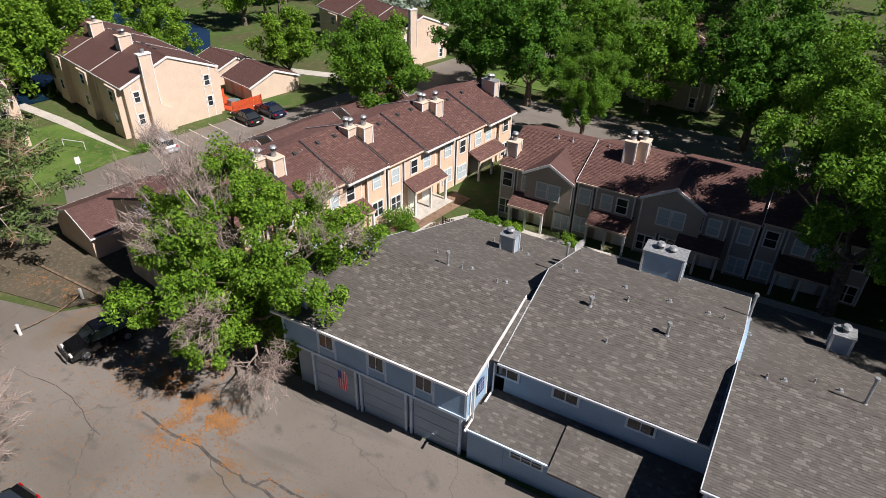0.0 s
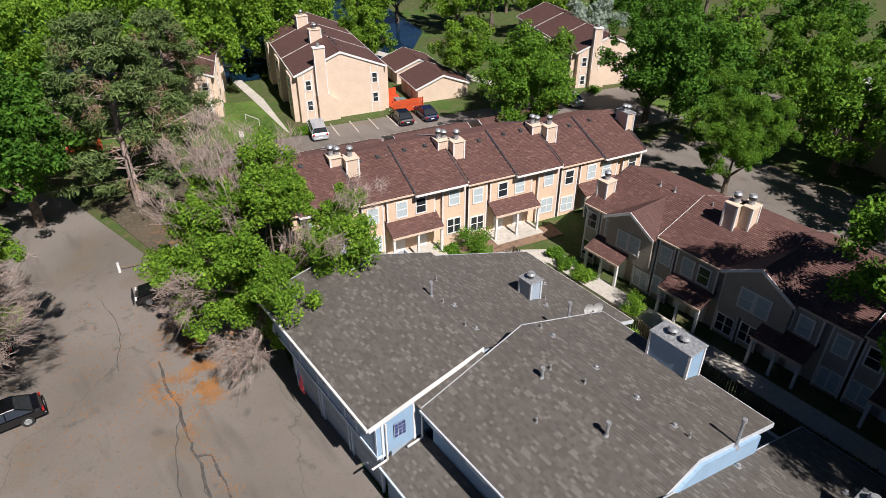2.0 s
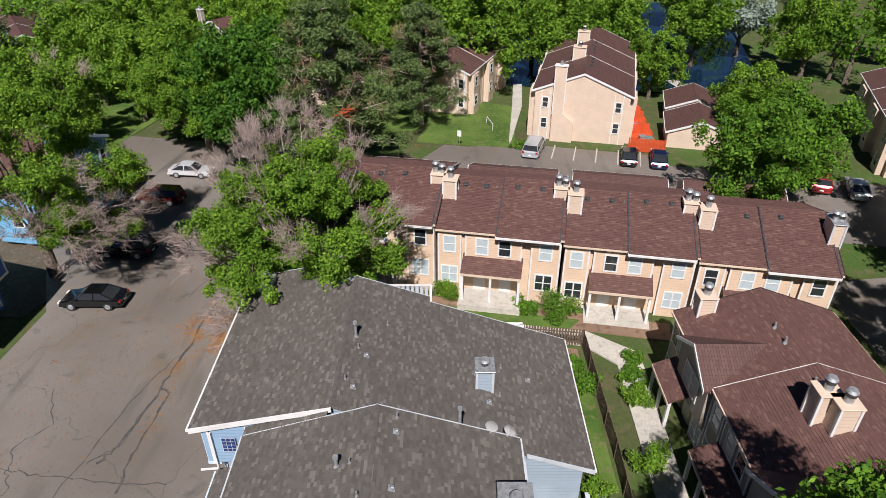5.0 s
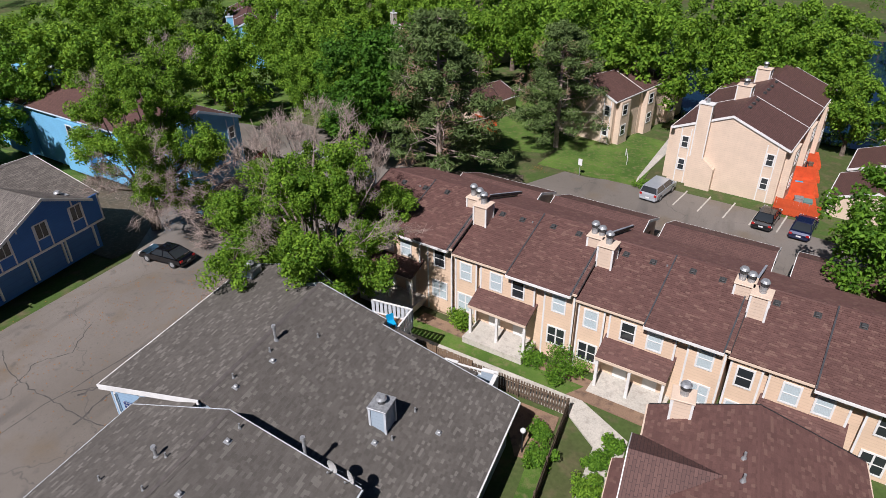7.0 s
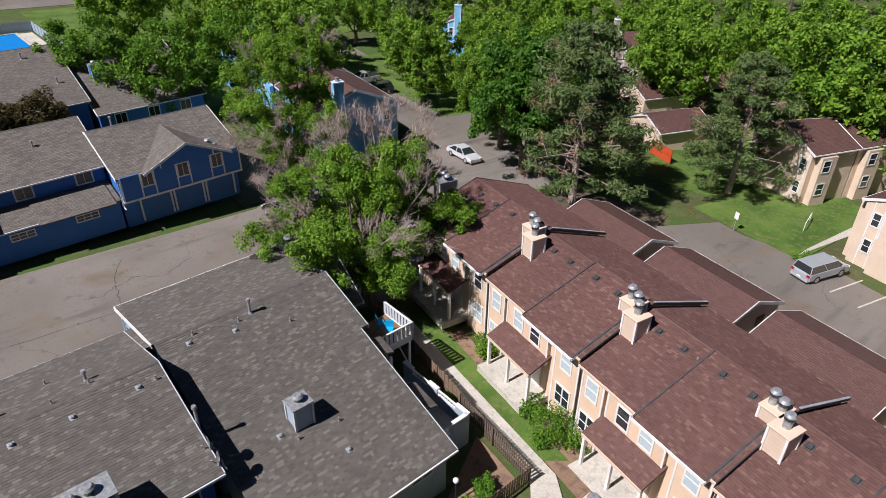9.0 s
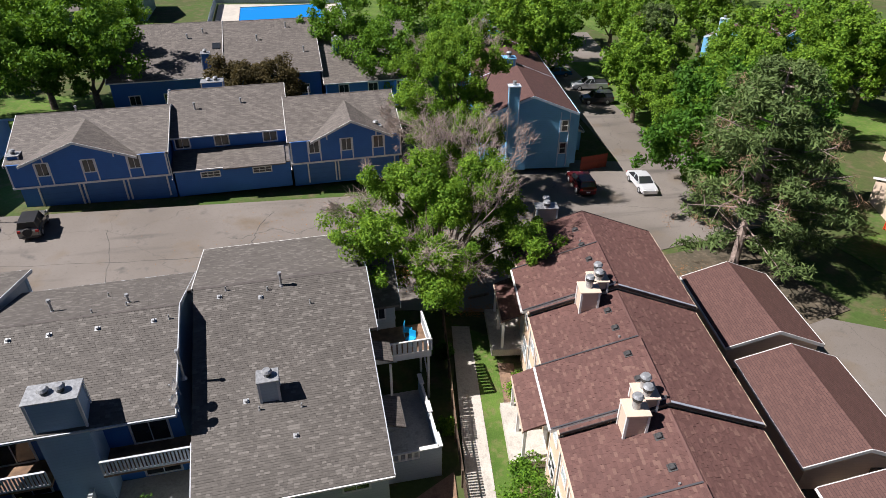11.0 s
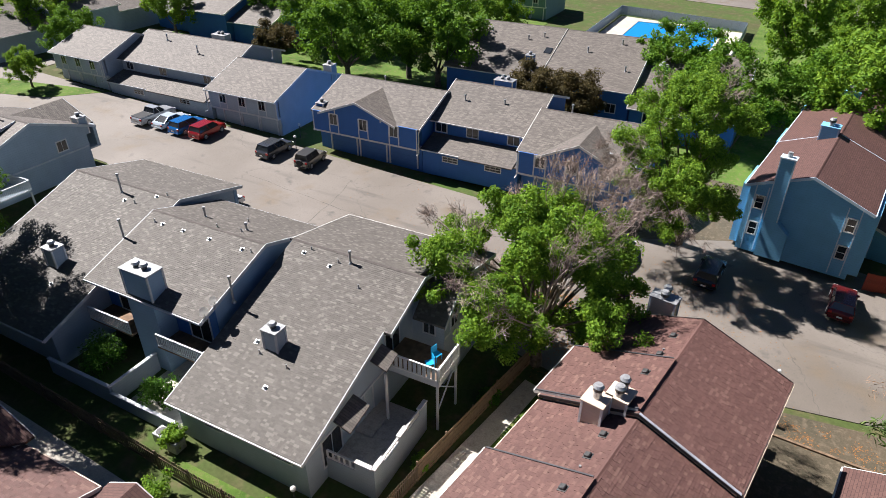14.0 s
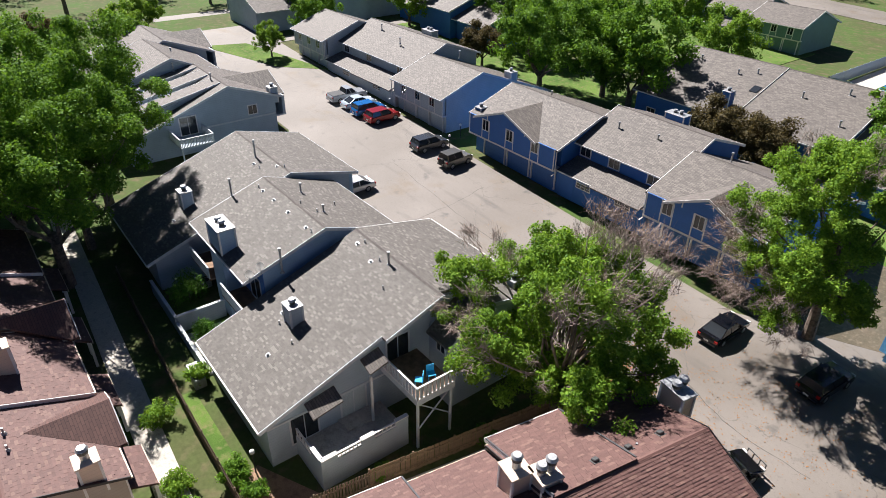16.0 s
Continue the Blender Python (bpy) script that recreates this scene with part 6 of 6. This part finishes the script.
for k, n in ((11.5, 2), (23.5, 2), (30.0, 1)):
    p = pose(-40.5, 1.1, 0, 0, 0, -99) @ Vector((k, 0.9, 0))
    chimney("chimney", p.x, p.y, 6.5, 1.1, 1.5, 2.2, M_SKY_BLUE, n, M_TRIM_BLUE, "sky blue chimney box with metal flues on brown shingles", -99, M_SKY_BLUE, 0.6)

# ---- garages behind the cream row ----
def garage_block(label, m, L, W, zb, wall, roof_m):
    e = thing("garage", label, "garage", m)
    gable(e, 0, L, 0, zb + 2.5, W / 2, zb + 2.5 + W * 0.19, W, zb + 2.5, zb - 0.6, wall, roof_m, None, over=0.3, side=0.15, trim=M_WHITE)
    part("side_door", bx(L - 0.15, L - 0.09, W * 0.6, W * 0.6 + 0.9, zb, zb + 2.0), M_WOOD_DARK, e)
    for k in range(3):
        y = W - 0.3
        part("garage_door", bx(0.4 + k * L / 3, L / 3 - 0.3 + k * L / 3, y + 0.004, y + 0.05, zb - 0.1, zb + 2.1), M_WHITE, e)
    return e


for i, (a, b_) in enumerate(((17.6, 26.2), (27.6, 36.4), (37.8, 46.6), (48.0, 57.0))):
    p = RB @ Vector((a, 48.3, 0))
    garage_block("brown-roofed detached garage with cream walls", RB @ pose(a, 48.3, 0), b_ - a, 7.0, GZ(p.x) - 0.35, M_CREAM_PALE, M_SH_RED_P)
garage_block("brown-roofed garage beside the cream house", pose(-58.4, 68.2, 0, 0, 0, 166), 7.0, 8.0, -2.2, M_CREAM_PALE, M_SH_RED_P)
garage_block("brown-roofed garage near the pond", pose(-67.8, 70.4, 0, 0, 0, 166), 7.0, 7.5, -2.6, M_CREAM_PALE, M_SH_RED_P)
for i in range(3):
    garage_block("blue garage with brown roof along the lane", pose(-49.2 - i * 1.6, -4.0 - i * 9.5, 0, 0, 0, -99), 8.5, 6.0, -1.3, M_SKY_BLUE, M_SH_RED_P)


# ---- fences ----
def fence(label, pts, h, material, gap=0.16, w=0.14, step=None):
    e = thing("fence", label, "fence")
    for k in range(len(pts) - 1):
        a, b_ = Vector((*pts[k], 0)), Vector((*pts[k + 1], 0))
        d = b_ - a
        rot = math.degrees(math.atan2(d.y, d.x))
        n = int(d.length / gap)
        me = mesh_from(bx(-w / 2, w / 2, -0.012, 0.012, 0.03, h), "board", material)
        for i in range(n):
            p = a + d * ((i + 0.5) / n)
            part("board", me, None, e, m=pose(p.x, p.y, GZ(p.x) + random.uniform(-0.03, 0.03), 0, random.uniform(-0.8, 0.8), rot))
        for z in (0.3, h - 0.3):
            bm = bmesh.new()
            nv = Vector((-d.y, d.x, 0)).normalized() * 0.03
            bar(bm, a + nv + Vector((0, 0, GZ(a.x) + z)), b_ + nv + Vector((0, 0, GZ(b_.x) + z)), 0.04, 0.09)
            part("rail", bm, material, e)
        m_ = max(1, int(d.length / 2.4))
        pm = mesh_from(bx(-0.05, 0.05, -0.05, 0.05, -0.3, h + 0.05), "post", material)
        for i in range(m_ + 1):
            p = a + d * (i / m_)
            part("post", pm, None, e, m=pose(p.x + 0.06, p.y, GZ(p.x), 0, 0, rot))
    return e


fence("weathered tan board fence beside the footpath", [(-25.2, 23.2), (-22.9, 37.0)], 1.55, M_WOOD)
fence("dark open board fence round the back lawn", [(-22.9, 37.0), (-22.0, 43.6), (-12.0, 43.6), (6.0, 43.0)], 1.4, M_WOOD_DARK, 0.19, 0.12)
fence("bright orange-red painted board fence by the house", [(-58.9, 55.8), (-57.9, 59.8)], 1.7, M_ORANGE, 0.15, 0.145)
fence("dark red fence beside the blue house", [(-46.6, 1.6), (-50.0, 1.0)], 1.7, painted("dark_red_paint", (0.25, 0.04, 0.02), 0.8, 0.2), 0.15, 0.145)
od = thing("deck", "orange-red painted deck with clutter between house and garage", "deck")
for k in range(4):
    part("platform", bx(-78 + k * 4.5, -73.6 + k * 4.5, 57.4 - k * 0.2, 61.2 - k * 0.4, -2.4, -1.7 + 0.05 * k), M_ORANGE, od)
MH = pose(-62.2, 50.4, 0, 0, 0, 166)
for k in range(1, 4):
    x = -78 + k * 4.5
    part("divider", bx(x - 0.06, x + 0.06, 57.5 - k * 0.2, 61.0 - k * 0.4, -1.75, -0.35), M_ORANGE, od)
for x, y, w, h, mm, nm, lb in ((-61.6, 58.2, 0.4, 0.8, M_METAL, "air_conditioner", "grey air conditioner on the orange deck"), (-61.8, 59.0, 0.5, 0.5, M_GREEN, "storage_bench", "green storage bench on the orange deck"), (-66.0, 58.4, 0.35, 0.6, M_CYAN, "cooler", "blue cooler box on the orange deck"), (-66.4, 59.6, 0.25, 0.35, M_WOOD_DARK, "plant_pot", "dark plant pot on the orange deck"), (-72.0, 59.2, 0.3, 0.7, M_BLACK, "barbecue", "black kettle barbecue on the deck"), (-73.0, 60.0, 0.25, 0.35, M_WOOD_DARK, "plant_pot", "dark plant pot on the orange deck")):
    e = thing(nm, lb, nm.replace("_", " "), pose(x, y, -1.62))
    part("body", bx(-w, w, -w, w, 0, h, bevel=0.05), mm, e)
    part("lid", bx(-w - 0.03, w + 0.03, -w - 0.03, w + 0.03, h, h + 0.05), mm, e)
# painted lines of the bays before the cream house
for u in (-7.5, -5.0, -2.5, 0.0, 2.5, 5.0):
    a, b_ = MH @ Vector((-2.0, u, 0)), MH @ Vector((-6.5, u, 0))
    q = Vector((0.06, 0.24, 0))
    sheet("trim", [(a.x - q.x, a.y - q.y * 0.25), (a.x + q.x, a.y + q.y * 0.25), (b_.x + q.x, b_.y + q.y * 0.25), (b_.x - q.x, b_.y - q.y * 0.25)], 0.02, M_CONC, 0.01, label="faded white line of a parking bay", category="road marking")
# ridge chimneys of the cream house
for k, n in ((8.2, 2), (16.2, 1)):
    p = MH @ Vector((k, 1.2, 0))
    chimney("chimney", p.x, p.y, 5.4, 1.1, 1.5, 2.2, M_CREAM_PALE, n, M_WHITE, "pale cream chimney box with metal flues on the ridge", 166, M_CREAM_PALE, 0.55)
for k in (4.0, 5.5, 7.0, 10.0, 11.5, 13.0, 15.0):
    p = MH @ Vector((k, -0.5, 0))
    box_vent(p.x, p.y, 6.55, 0.0, 166)

# wooden kerb beams and bollards at the edge of the court
for a, b_ in (((-48.8, 23.3), (-37.3, 22.9)), ((-29.3, 22.7), (-27.5, 23.0))):
    e = bmesh.new()
    bar(e, (*a, GZ(a[0]) + 0.07), (*b_, GZ(b_[0]) + 0.07), 0.2, 0.16)
    bmesh.ops.bevel(e, geom=list(e.edges), offset=0.02, segments=1, affect="EDGES")
    tagged(part("parking_kerb", e, M_WOOD), "weathered timber kerb beam on the asphalt", "kerb")
for x, y in ((-40.8, 17.3), (-40.8, 22.1)):
    e = thing("bollard", "short white bollard post on the asphalt", "bollard", pose(x, y, GZ(x)))
    bm = bmesh.new()
    tube(bm, (0, 0, 0), (0, 0, 0.85), 0.12, 0.11, 12)
    part("post", bm, M_WHITE, e)
    bm = bmesh.new()
    tube(bm, (0, 0, 0.85), (0, 0, 0.9), 0.13, 0.1, 12)
    part("cap", bm, M_TRIM_GREY, e)
e = bmesh.new()
for i in range(8):
    ya, yb = 17.42 + i * 0.57, 17.42 + (i + 1) * 0.57
    za, zb = (0.08 + 0.42 * (2 * k / 8 - 1) ** 2 + GZ(-40.8) for k in (i, i + 1))
    tube(e, (-40.8, ya, za), (-40.8, yb, zb), 0.035, n=8)
tagged(part("rope", e, M_WOOD), "slack tan rope hung between two bollards", "rope")


def path_lamp(x, y):
    e = thing("path_lamp", "white globe path lamp on a short post", "lamp", pose(x, y, GZ(x)))
    bm = bmesh.new()
    tube(bm, (0, 0, 0), (0, 0, 1.6), 0.05, 0.04, 8)
    part("post", bm, M_BLACK, e)
    bm = bmesh.new()
    bmesh.ops.create_icosphere(bm, subdivisions=2, radius=0.17, matrix=Matrix.Translation((0, 0, 1.75)))
    part("globe", bm, M_WHITE, e)


for x, y in ((-18.0, 41.9), (11.6, 4.2), (13.5, 1.0)):
    path_lamp(x, y)
e = thing("handrail", "white metal handrail beside the footpath steps", "handrail")
bm = bmesh.new()
for x, y in ((-66.0, 40.2), (-69.0, 39.6)):
    tube(bm, (x, y, GZ(x) - 0.1), (x, y, GZ(x) + 0.9), 0.035, n=8)
part("post", bm, M_WHITE, e)
bm = bmesh.new()
bar(bm, (-66.0, 40.2, GZ(-66.0) + 0.9), (-69.0, 39.6, GZ(-69.0) + 0.9), 0.07, 0.07)
part("rail", bm, M_WHITE, e)
e = thing("sign", "small white sign board on a thin post in the lawn", "sign", pose(-60.4, 35.8, GZ(-60.4), 0, 0, 70))
part("post", bx(-0.03, 0.03, -0.03, 0.03, 0, 2.0), M_METAL, e)
part("board", bx(-0.25, 0.25, -0.06, -0.034, 1.3, 2.05), M_WHITE, e)


# ---- vehicles ----
def car(label, x, y, rot, col, kind="sedan", name="car", metal=0.3):
    """A parked vehicle with its nose towards local -y."""
    L, W, H = {"sedan": (4.7, 1.82, 1.45), "suv": (4.6, 1.88, 1.7), "van": (5.0, 1.95, 1.75), "pickup": (5.5, 1.95, 1.8), "jeep": (4.0, 1.75, 1.8)}[kind]
    paint, n, l, b = mat(name + "_paint", 0.22, metal)
    l.new(mix(n, l, noise_tex(n, l, 2.0, 4.0), tuple(c * 0.8 for c in col), col), b.inputs["Base Color"])
    b.inputs["Coat Weight"].default_value = 0.6
    e = thing(name, label, "car", pose(x, y, GZ(x), 0, math.degrees(math.atan(-0.04)) * math.cos(radians(rot)), rot))
    h = L / 2
    hood, belt = H * 0.6, H * 0.62
    if kind == "jeep":
        hood = belt = H * 0.62
    prof = [(-h, 0.28), (-h + 0.02, hood * 0.72), (-h + 0.25, hood * 0.93), (-h + L * 0.26, hood * 1.04), (h - 0.15, belt * 1.06), (h, belt * 0.85), (h, 0.32)]
    bm = bmesh.new()
    prism(bm, [(-W / 2, yy, zz) for yy, zz in prof], (W, 0, 0))
    bmesh.ops.bevel(bm, geom=[q for q in bm.edges if abs(q.verts[0].co.x - q.verts[1].co.x) < 0.01], offset=0.11, segments=2, affect="EDGES")
    part("body", bm, paint, e)
    y0, y1, t0, t1 = {"sedan": (-0.23, 0.4, -0.06, 0.2), "suv": (-0.24, 0.47, -0.08, 0.42), "van": (-0.33, 0.48, -0.16, 0.44), "pickup": (-0.2, 0.12, -0.07, 0.08), "jeep": (-0.13, 0.46, -0.06, 0.44)}[kind]
    zt = H
    g = bmesh.new()
    base = [(s * (W / 2 - 0.06), yy * L, belt * 1.02) for s, yy in ((-1, y0), (1, y0), (1, y1), (-1, y1))]
    top = [(s * (W / 2 - 0.24), yy * L, zt - 0.05) for s, yy in ((-1, t0), (1, t0), (1, t1), (-1, t1))]
    vb, vt = [g.verts.new(p) for p in base], [g.verts.new(p) for p in top]
    g.faces.new(vb[::-1]), g.faces.new(vt)
    for i in range(4):
        j = (i + 1) % 4
        g.faces.new((vb[i], vb[j], vt[j], vt[i]))
    part("glazed_cabin", g, M_GLASS if kind != "jeep" else M_BLACK, e, "dark glazed cabin")
    r = bx(-W / 2 + 0.2, W / 2 - 0.2, t0 * L - 0.06, t1 * L + 0.06, zt - 0.06, zt, bevel=0.025)
    part("roof", r, paint if kind != "jeep" else M_BLACK, e)
    for s in (-1, 1):
        for ya, yb_ in ((y0, t0), ((y0 + y1) / 2, (t0 + t1) / 2 + 0.02), (y1, t1)):
            bm = bmesh.new()
            bar(bm, (s * (W / 2 - 0.055), ya * L, belt * 1.02), (s * (W / 2 - 0.235), yb_ * L, zt - 0.04), 0.07, 0.05)
            part("pillar", bm, paint, e)
        part("headlight", bx(s * W * 0.38 - 0.17, s * W * 0.38 + 0.17, -h - 0.01, -h + 0.12, hood * 0.66, hood * 0.82), M_WHITE, e)
        part("taillight", bx(s * W * 0.4 - 0.13, s * W * 0.4 + 0.13, h - 0.1, h + 0.012, belt * 0.74, belt * 0.94), M_RED, e)
        part("mirror", bx(s * (W / 2 + 0.02) - 0.09, s * (W / 2 + 0.02) + 0.09, y0 * L + 0.2, y0 * L + 0.32, belt * 1.0, belt * 1.14), paint, e)
        for yy in (-L * 0.3, L * 0.29):
            rr = 0.34 if kind in ("sedan",) else 0.38
            bm = bmesh.new()
            tube(bm, (s * (W / 2 - 0.2), yy, rr), (s * (W / 2 + 0.02), yy, rr), rr, n=18)
            wl = part("wheel", bm, M_TYRE, e)
            bm = bmesh.new()
            tube(bm, (s * (W / 2 + 0.02), yy, rr), (s * (W / 2 + 0.035), yy, rr), rr * 0.62, rr * 0.55, 14)
            part("rim", bm, M_METAL, wl)
    part("bumper", bx(-W / 2 + 0.1, W / 2 - 0.1, h - 0.02, h + 0.07, 0.35, 0.52, bevel=0.02), M_BLACK if kind == "jeep" else paint, e)
    part("number_plate", bx(-0.2, 0.2, h + 0.072, h + 0.08, 0.55, 0.68), M_WHITE, e)
    if kind == "pickup":
        part("load_bed", bx(-W / 2 + 0.12, W / 2 - 0.12, L * 0.14, h - 0.12, belt * 0.9, belt * 1.075), M_BLACK, e)
    if kind == "jeep":
        bm = bmesh.new()
        tube(bm, (0, h + 0.02, 0.95), (0, h + 0.24, 0.95), 0.36, n=16)
        part("spare_wheel", bm, M_TYRE, e)
    return e


M_RED = painted("red_lens", (0.35, 0.01, 0.01), 0.2, 0.1)
BLACK, SILVER, WHITE_C, RED_C, BLUE_C, GREY_C = (0.008, 0.008, 0.01), (0.45, 0.47, 0.5), (0.75, 0.76, 0.78), (0.3, 0.012, 0.012), (0.01, 0.14, 0.42), (0.06, 0.065, 0.075)
car("black sedan parked on the court", -27.0, 7.3, 0, BLACK)
car("black off-roader with a dark soft top and pale hood", 8.1, 6.1, 4, (0.2, 0.19, 0.17), "jeep", "off_roader")
car("dark grey sport utility car by the garages", 13.2, 6.0, 0, GREY_C, "suv")
car("bright red sport utility car by the garages", 23.4, 6.0, 2, RED_C, "suv")
car("bright blue hatchback by the garages", 26.4, 6.2, 0, BLUE_C, "suv")
car("white sedan parked by the garages", 29.3, 6.0, 0, (0.6, 0.68, 0.75))
car("silver pickup truck with an open bed", 32.3, 6.0, 0, SILVER, "pickup", "pickup_truck")
car("white sedan in front of a garage", 8.8, 19.2, 180, WHITE_C)
car("dark sport utility car in the tree shade", -34.6, 6.6, -5, (0.015, 0.016, 0.02), "suv")
e = car("black sport utility car with a tubular front guard", -34.8, 19.5, -14, BLACK, "suv")
bm = bmesh.new()
for za in (0.45, 0.95):
    tube(bm, (-0.7, -2.5, za), (0.7, -2.5, za), 0.035, n=8)
for xa in (-0.7, -0.25, 0.25, 0.7):
    tube(bm, (xa, -2.5, 0.45), (xa, -2.5, 0.95), 0.035, n=8)
for xa in (-0.45, 0.45):
    tube(bm, (xa, -2.5, 0.5), (xa, -2.2, 0.5), 0.04, n=8)
part("front_guard", bm, M_BLACK, e)
car("white sedan with black markings on the lane", -51.6, 6.4, 175, WHITE_C)
car("dark red sport utility car in the shade", -44.8, 5.6, -5, (0.12, 0.012, 0.012), "suv")
car("silver minivan beside the house", -58.6, 44.6, -108, SILVER, "van", "minivan")
car("black sedan parked at the orange fence", -56.0, 55.2, -104, BLACK)
car("dark blue sedan parked beside a black one", -55.2, 58.4, -104, (0.01, 0.015, 0.05))
car("white sedan under the tree", -47.1, 76.5, -110, WHITE_C)
car("red hatchback under the tree", -48.8, 73.4, -110, RED_C, "suv")
car("pale pickup truck on the shaded lane", -8.0, 61.6, 85, SILVER, "pickup", "pickup_truck")
for i, (x, y) in enumerate(((-58.5, -20.0), (-60.0, -26.0), (-57.5, -33.0))):
    car("parked car on the lane by the blue houses", x, y, 80, (GREY_C, SILVER, BLUE_C)[i], ("suv", "pickup", "sedan")[i])

# ---- things on the deck and in the yards ----
for x, y, z, lab, mm in ((-21.1, 31.3, 3.9, "turquoise folding chair on the deck", M_CYAN), (-21.1, 32.2, 3.9, "turquoise plastic chair on the deck", M_CYAN), (-5.6, 39.2, 0.55, "dark patio chair in the yard", M_BLACK), (-6.6, 38.6, 0.55, "blue-grey patio chair in the yard", M_TRIM_GREY)):
    e = thing("chair", lab, "chair", pose(x, y, z, 0, 0, random.uniform(0, 360)))
    part("seat", bx(-0.25, 0.25, -0.25, 0.25, 0.4, 0.45), mm, e)
    part("backrest", bx(-0.25, 0.25, 0.22, 0.27, 0.45, 0.95), mm, e)
    for sx in (-0.22, 0.22):
        for sy in (-0.22, 0.22):
            part("leg", bx(sx - 0.02, sx + 0.02, sy - 0.02, sy + 0.02, 0, 0.4), mm, e)
for x, y, z, lab in ((-9.2, 42.0, 0.38, "grey air conditioner unit on the ground"), (1.6, 37.5, 0.55, "grey air conditioner unit in the yard"), (-8.0, 41.9, 0.43, "grey air conditioner beside the wall")):
    e = thing("air_conditioner", lab, "air conditioner", pose(x, y, z))
    part("casing", bx(-0.4, 0.4, -0.4, 0.4, 0, 0.75, bevel=0.04), M_METAL, e)
    bm = bmesh.new()
    tube(bm, (0, 0, 0.75), (0, 0, 0.78), 0.32, 0.3, 16)
    part("fan_grille", bm, M_BLACK, e)

# ---- pool and the buildings beyond ----
m, n, l, b = mat("pool_water", 0.05)
b.inputs["Base Color"].default_value = (0.005, 0.22, 0.62, 1)
bump(n, l, b, noise_tex(n, l, 2.0, 3.0), 0.1, 0.05)
sheet("pavement", [(-27.5, -61), (-3, -61), (-3, -88), (-27.5, -88)], 0.02, M_CONC, label="pale concrete terrace round the pool", category="terrace")
e = thing("swimming_pool", "bright blue swimming pool in a pale terrace", "pool")
zz = GZ(-3) + 0.06
part("water", bx(-24.0, -7.5, -83.5, -66.0, zz - 0.2, zz + 0.02), m, e)
for a in ((-24.4, -7.1, -66.0, -65.6), (-24.4, -7.1, -83.9, -83.5), (-24.4, -24.0, -83.5, -66.0), (-7.5, -7.1, -83.5, -66.0)):
    part("coping", bx(*a, zz - 0.3, zz + 0.12), M_CONC, e)
fence("blue-grey board fence round the pool", [(-28, -60), (-2.5, -60), (-2.5, -89), (-28, -89), (-28, -60)], 1.9, M_GREY_BLUE, 0.5, 0.48)
end_house("tan house row at the far end of the lawn", pose(-96.0, -4.0, 0, 0, 0, 140), 20.0, 9.0, M_TAN, M_SH_RED_P, -2.0)
garage_block("brown-roofed cream garage with a red fence beside it", pose(-72.5, 19.5, 0, 0, 0, 158), 8.0, 7.0, -2.1, M_CREAM_PALE, M_SH_RED_P)
garage_block("brown-roofed cream garage across the lane", pose(-83.5, 10.0, 0, 0, 0, 158), 8.0, 7.0, -2.6, M_CREAM_PALE, M_SH_RED_P)
fence("dark red board fence beside the cream garage", [(-71.8, 19.0), (-70.5, 22.5)], 1.8, M_ORANGE, 0.15, 0.145)
court_row("green townhouse row beyond the pool lawn", pose(42.0, -72.5, 0, 0, 0, 180), 1.2, ((0, 11.0), (11.0, 22.0), (22.0, 33.0)), (M_GREEN, M_GREEN, M_WHITE, M_SH_GREY_P, M_GLASS), gablets=False, depth=(8, 8, 8))
court_row("grey townhouse row on the far side of the street", pose(82.0, -30.0, 0, 0, 0, 90), 3.0, ((0, 11.0), (11.0, 22.0), (22.0, 33.0)), (M_GREY_BLUE, M_GREY_BLUE, M_WHITE, M_SH_GREY_P, M_GLASS), gablets=False, depth=(8, 8, 8))
court_row("grey-blue townhouse row near the street", pose(40.0, -40.0, 0), 2.0, ((0, 9.0), (9.0, 18.0), (18.0, 27.0)), (M_BLUE, M_BLUE_DOOR, M_WHITE, M_SH_GREY_P, M_GLASS), gablets=False, depth=(8, 8, 8))
end_house("blue house row on the far lane", pose(-86.0, -29.0, 0, 0, 0, 215), 26.0, 10.0, M_SKY_BLUE, M_SH_RED_P, -2.0)
end_house("tan house row among the trees", pose(-13.0, 84.0, 0, 0, 0, 80), 24.0, 10.0, M_TAN, M_SH_RED_P, 0.2)
end_house("tan house row with brown roof at the lane", pose(12.0, 66.0, 0, 0, 0, 20), 24.0, 10.0, M_TAN, M_SH_RED_P, 1.0)
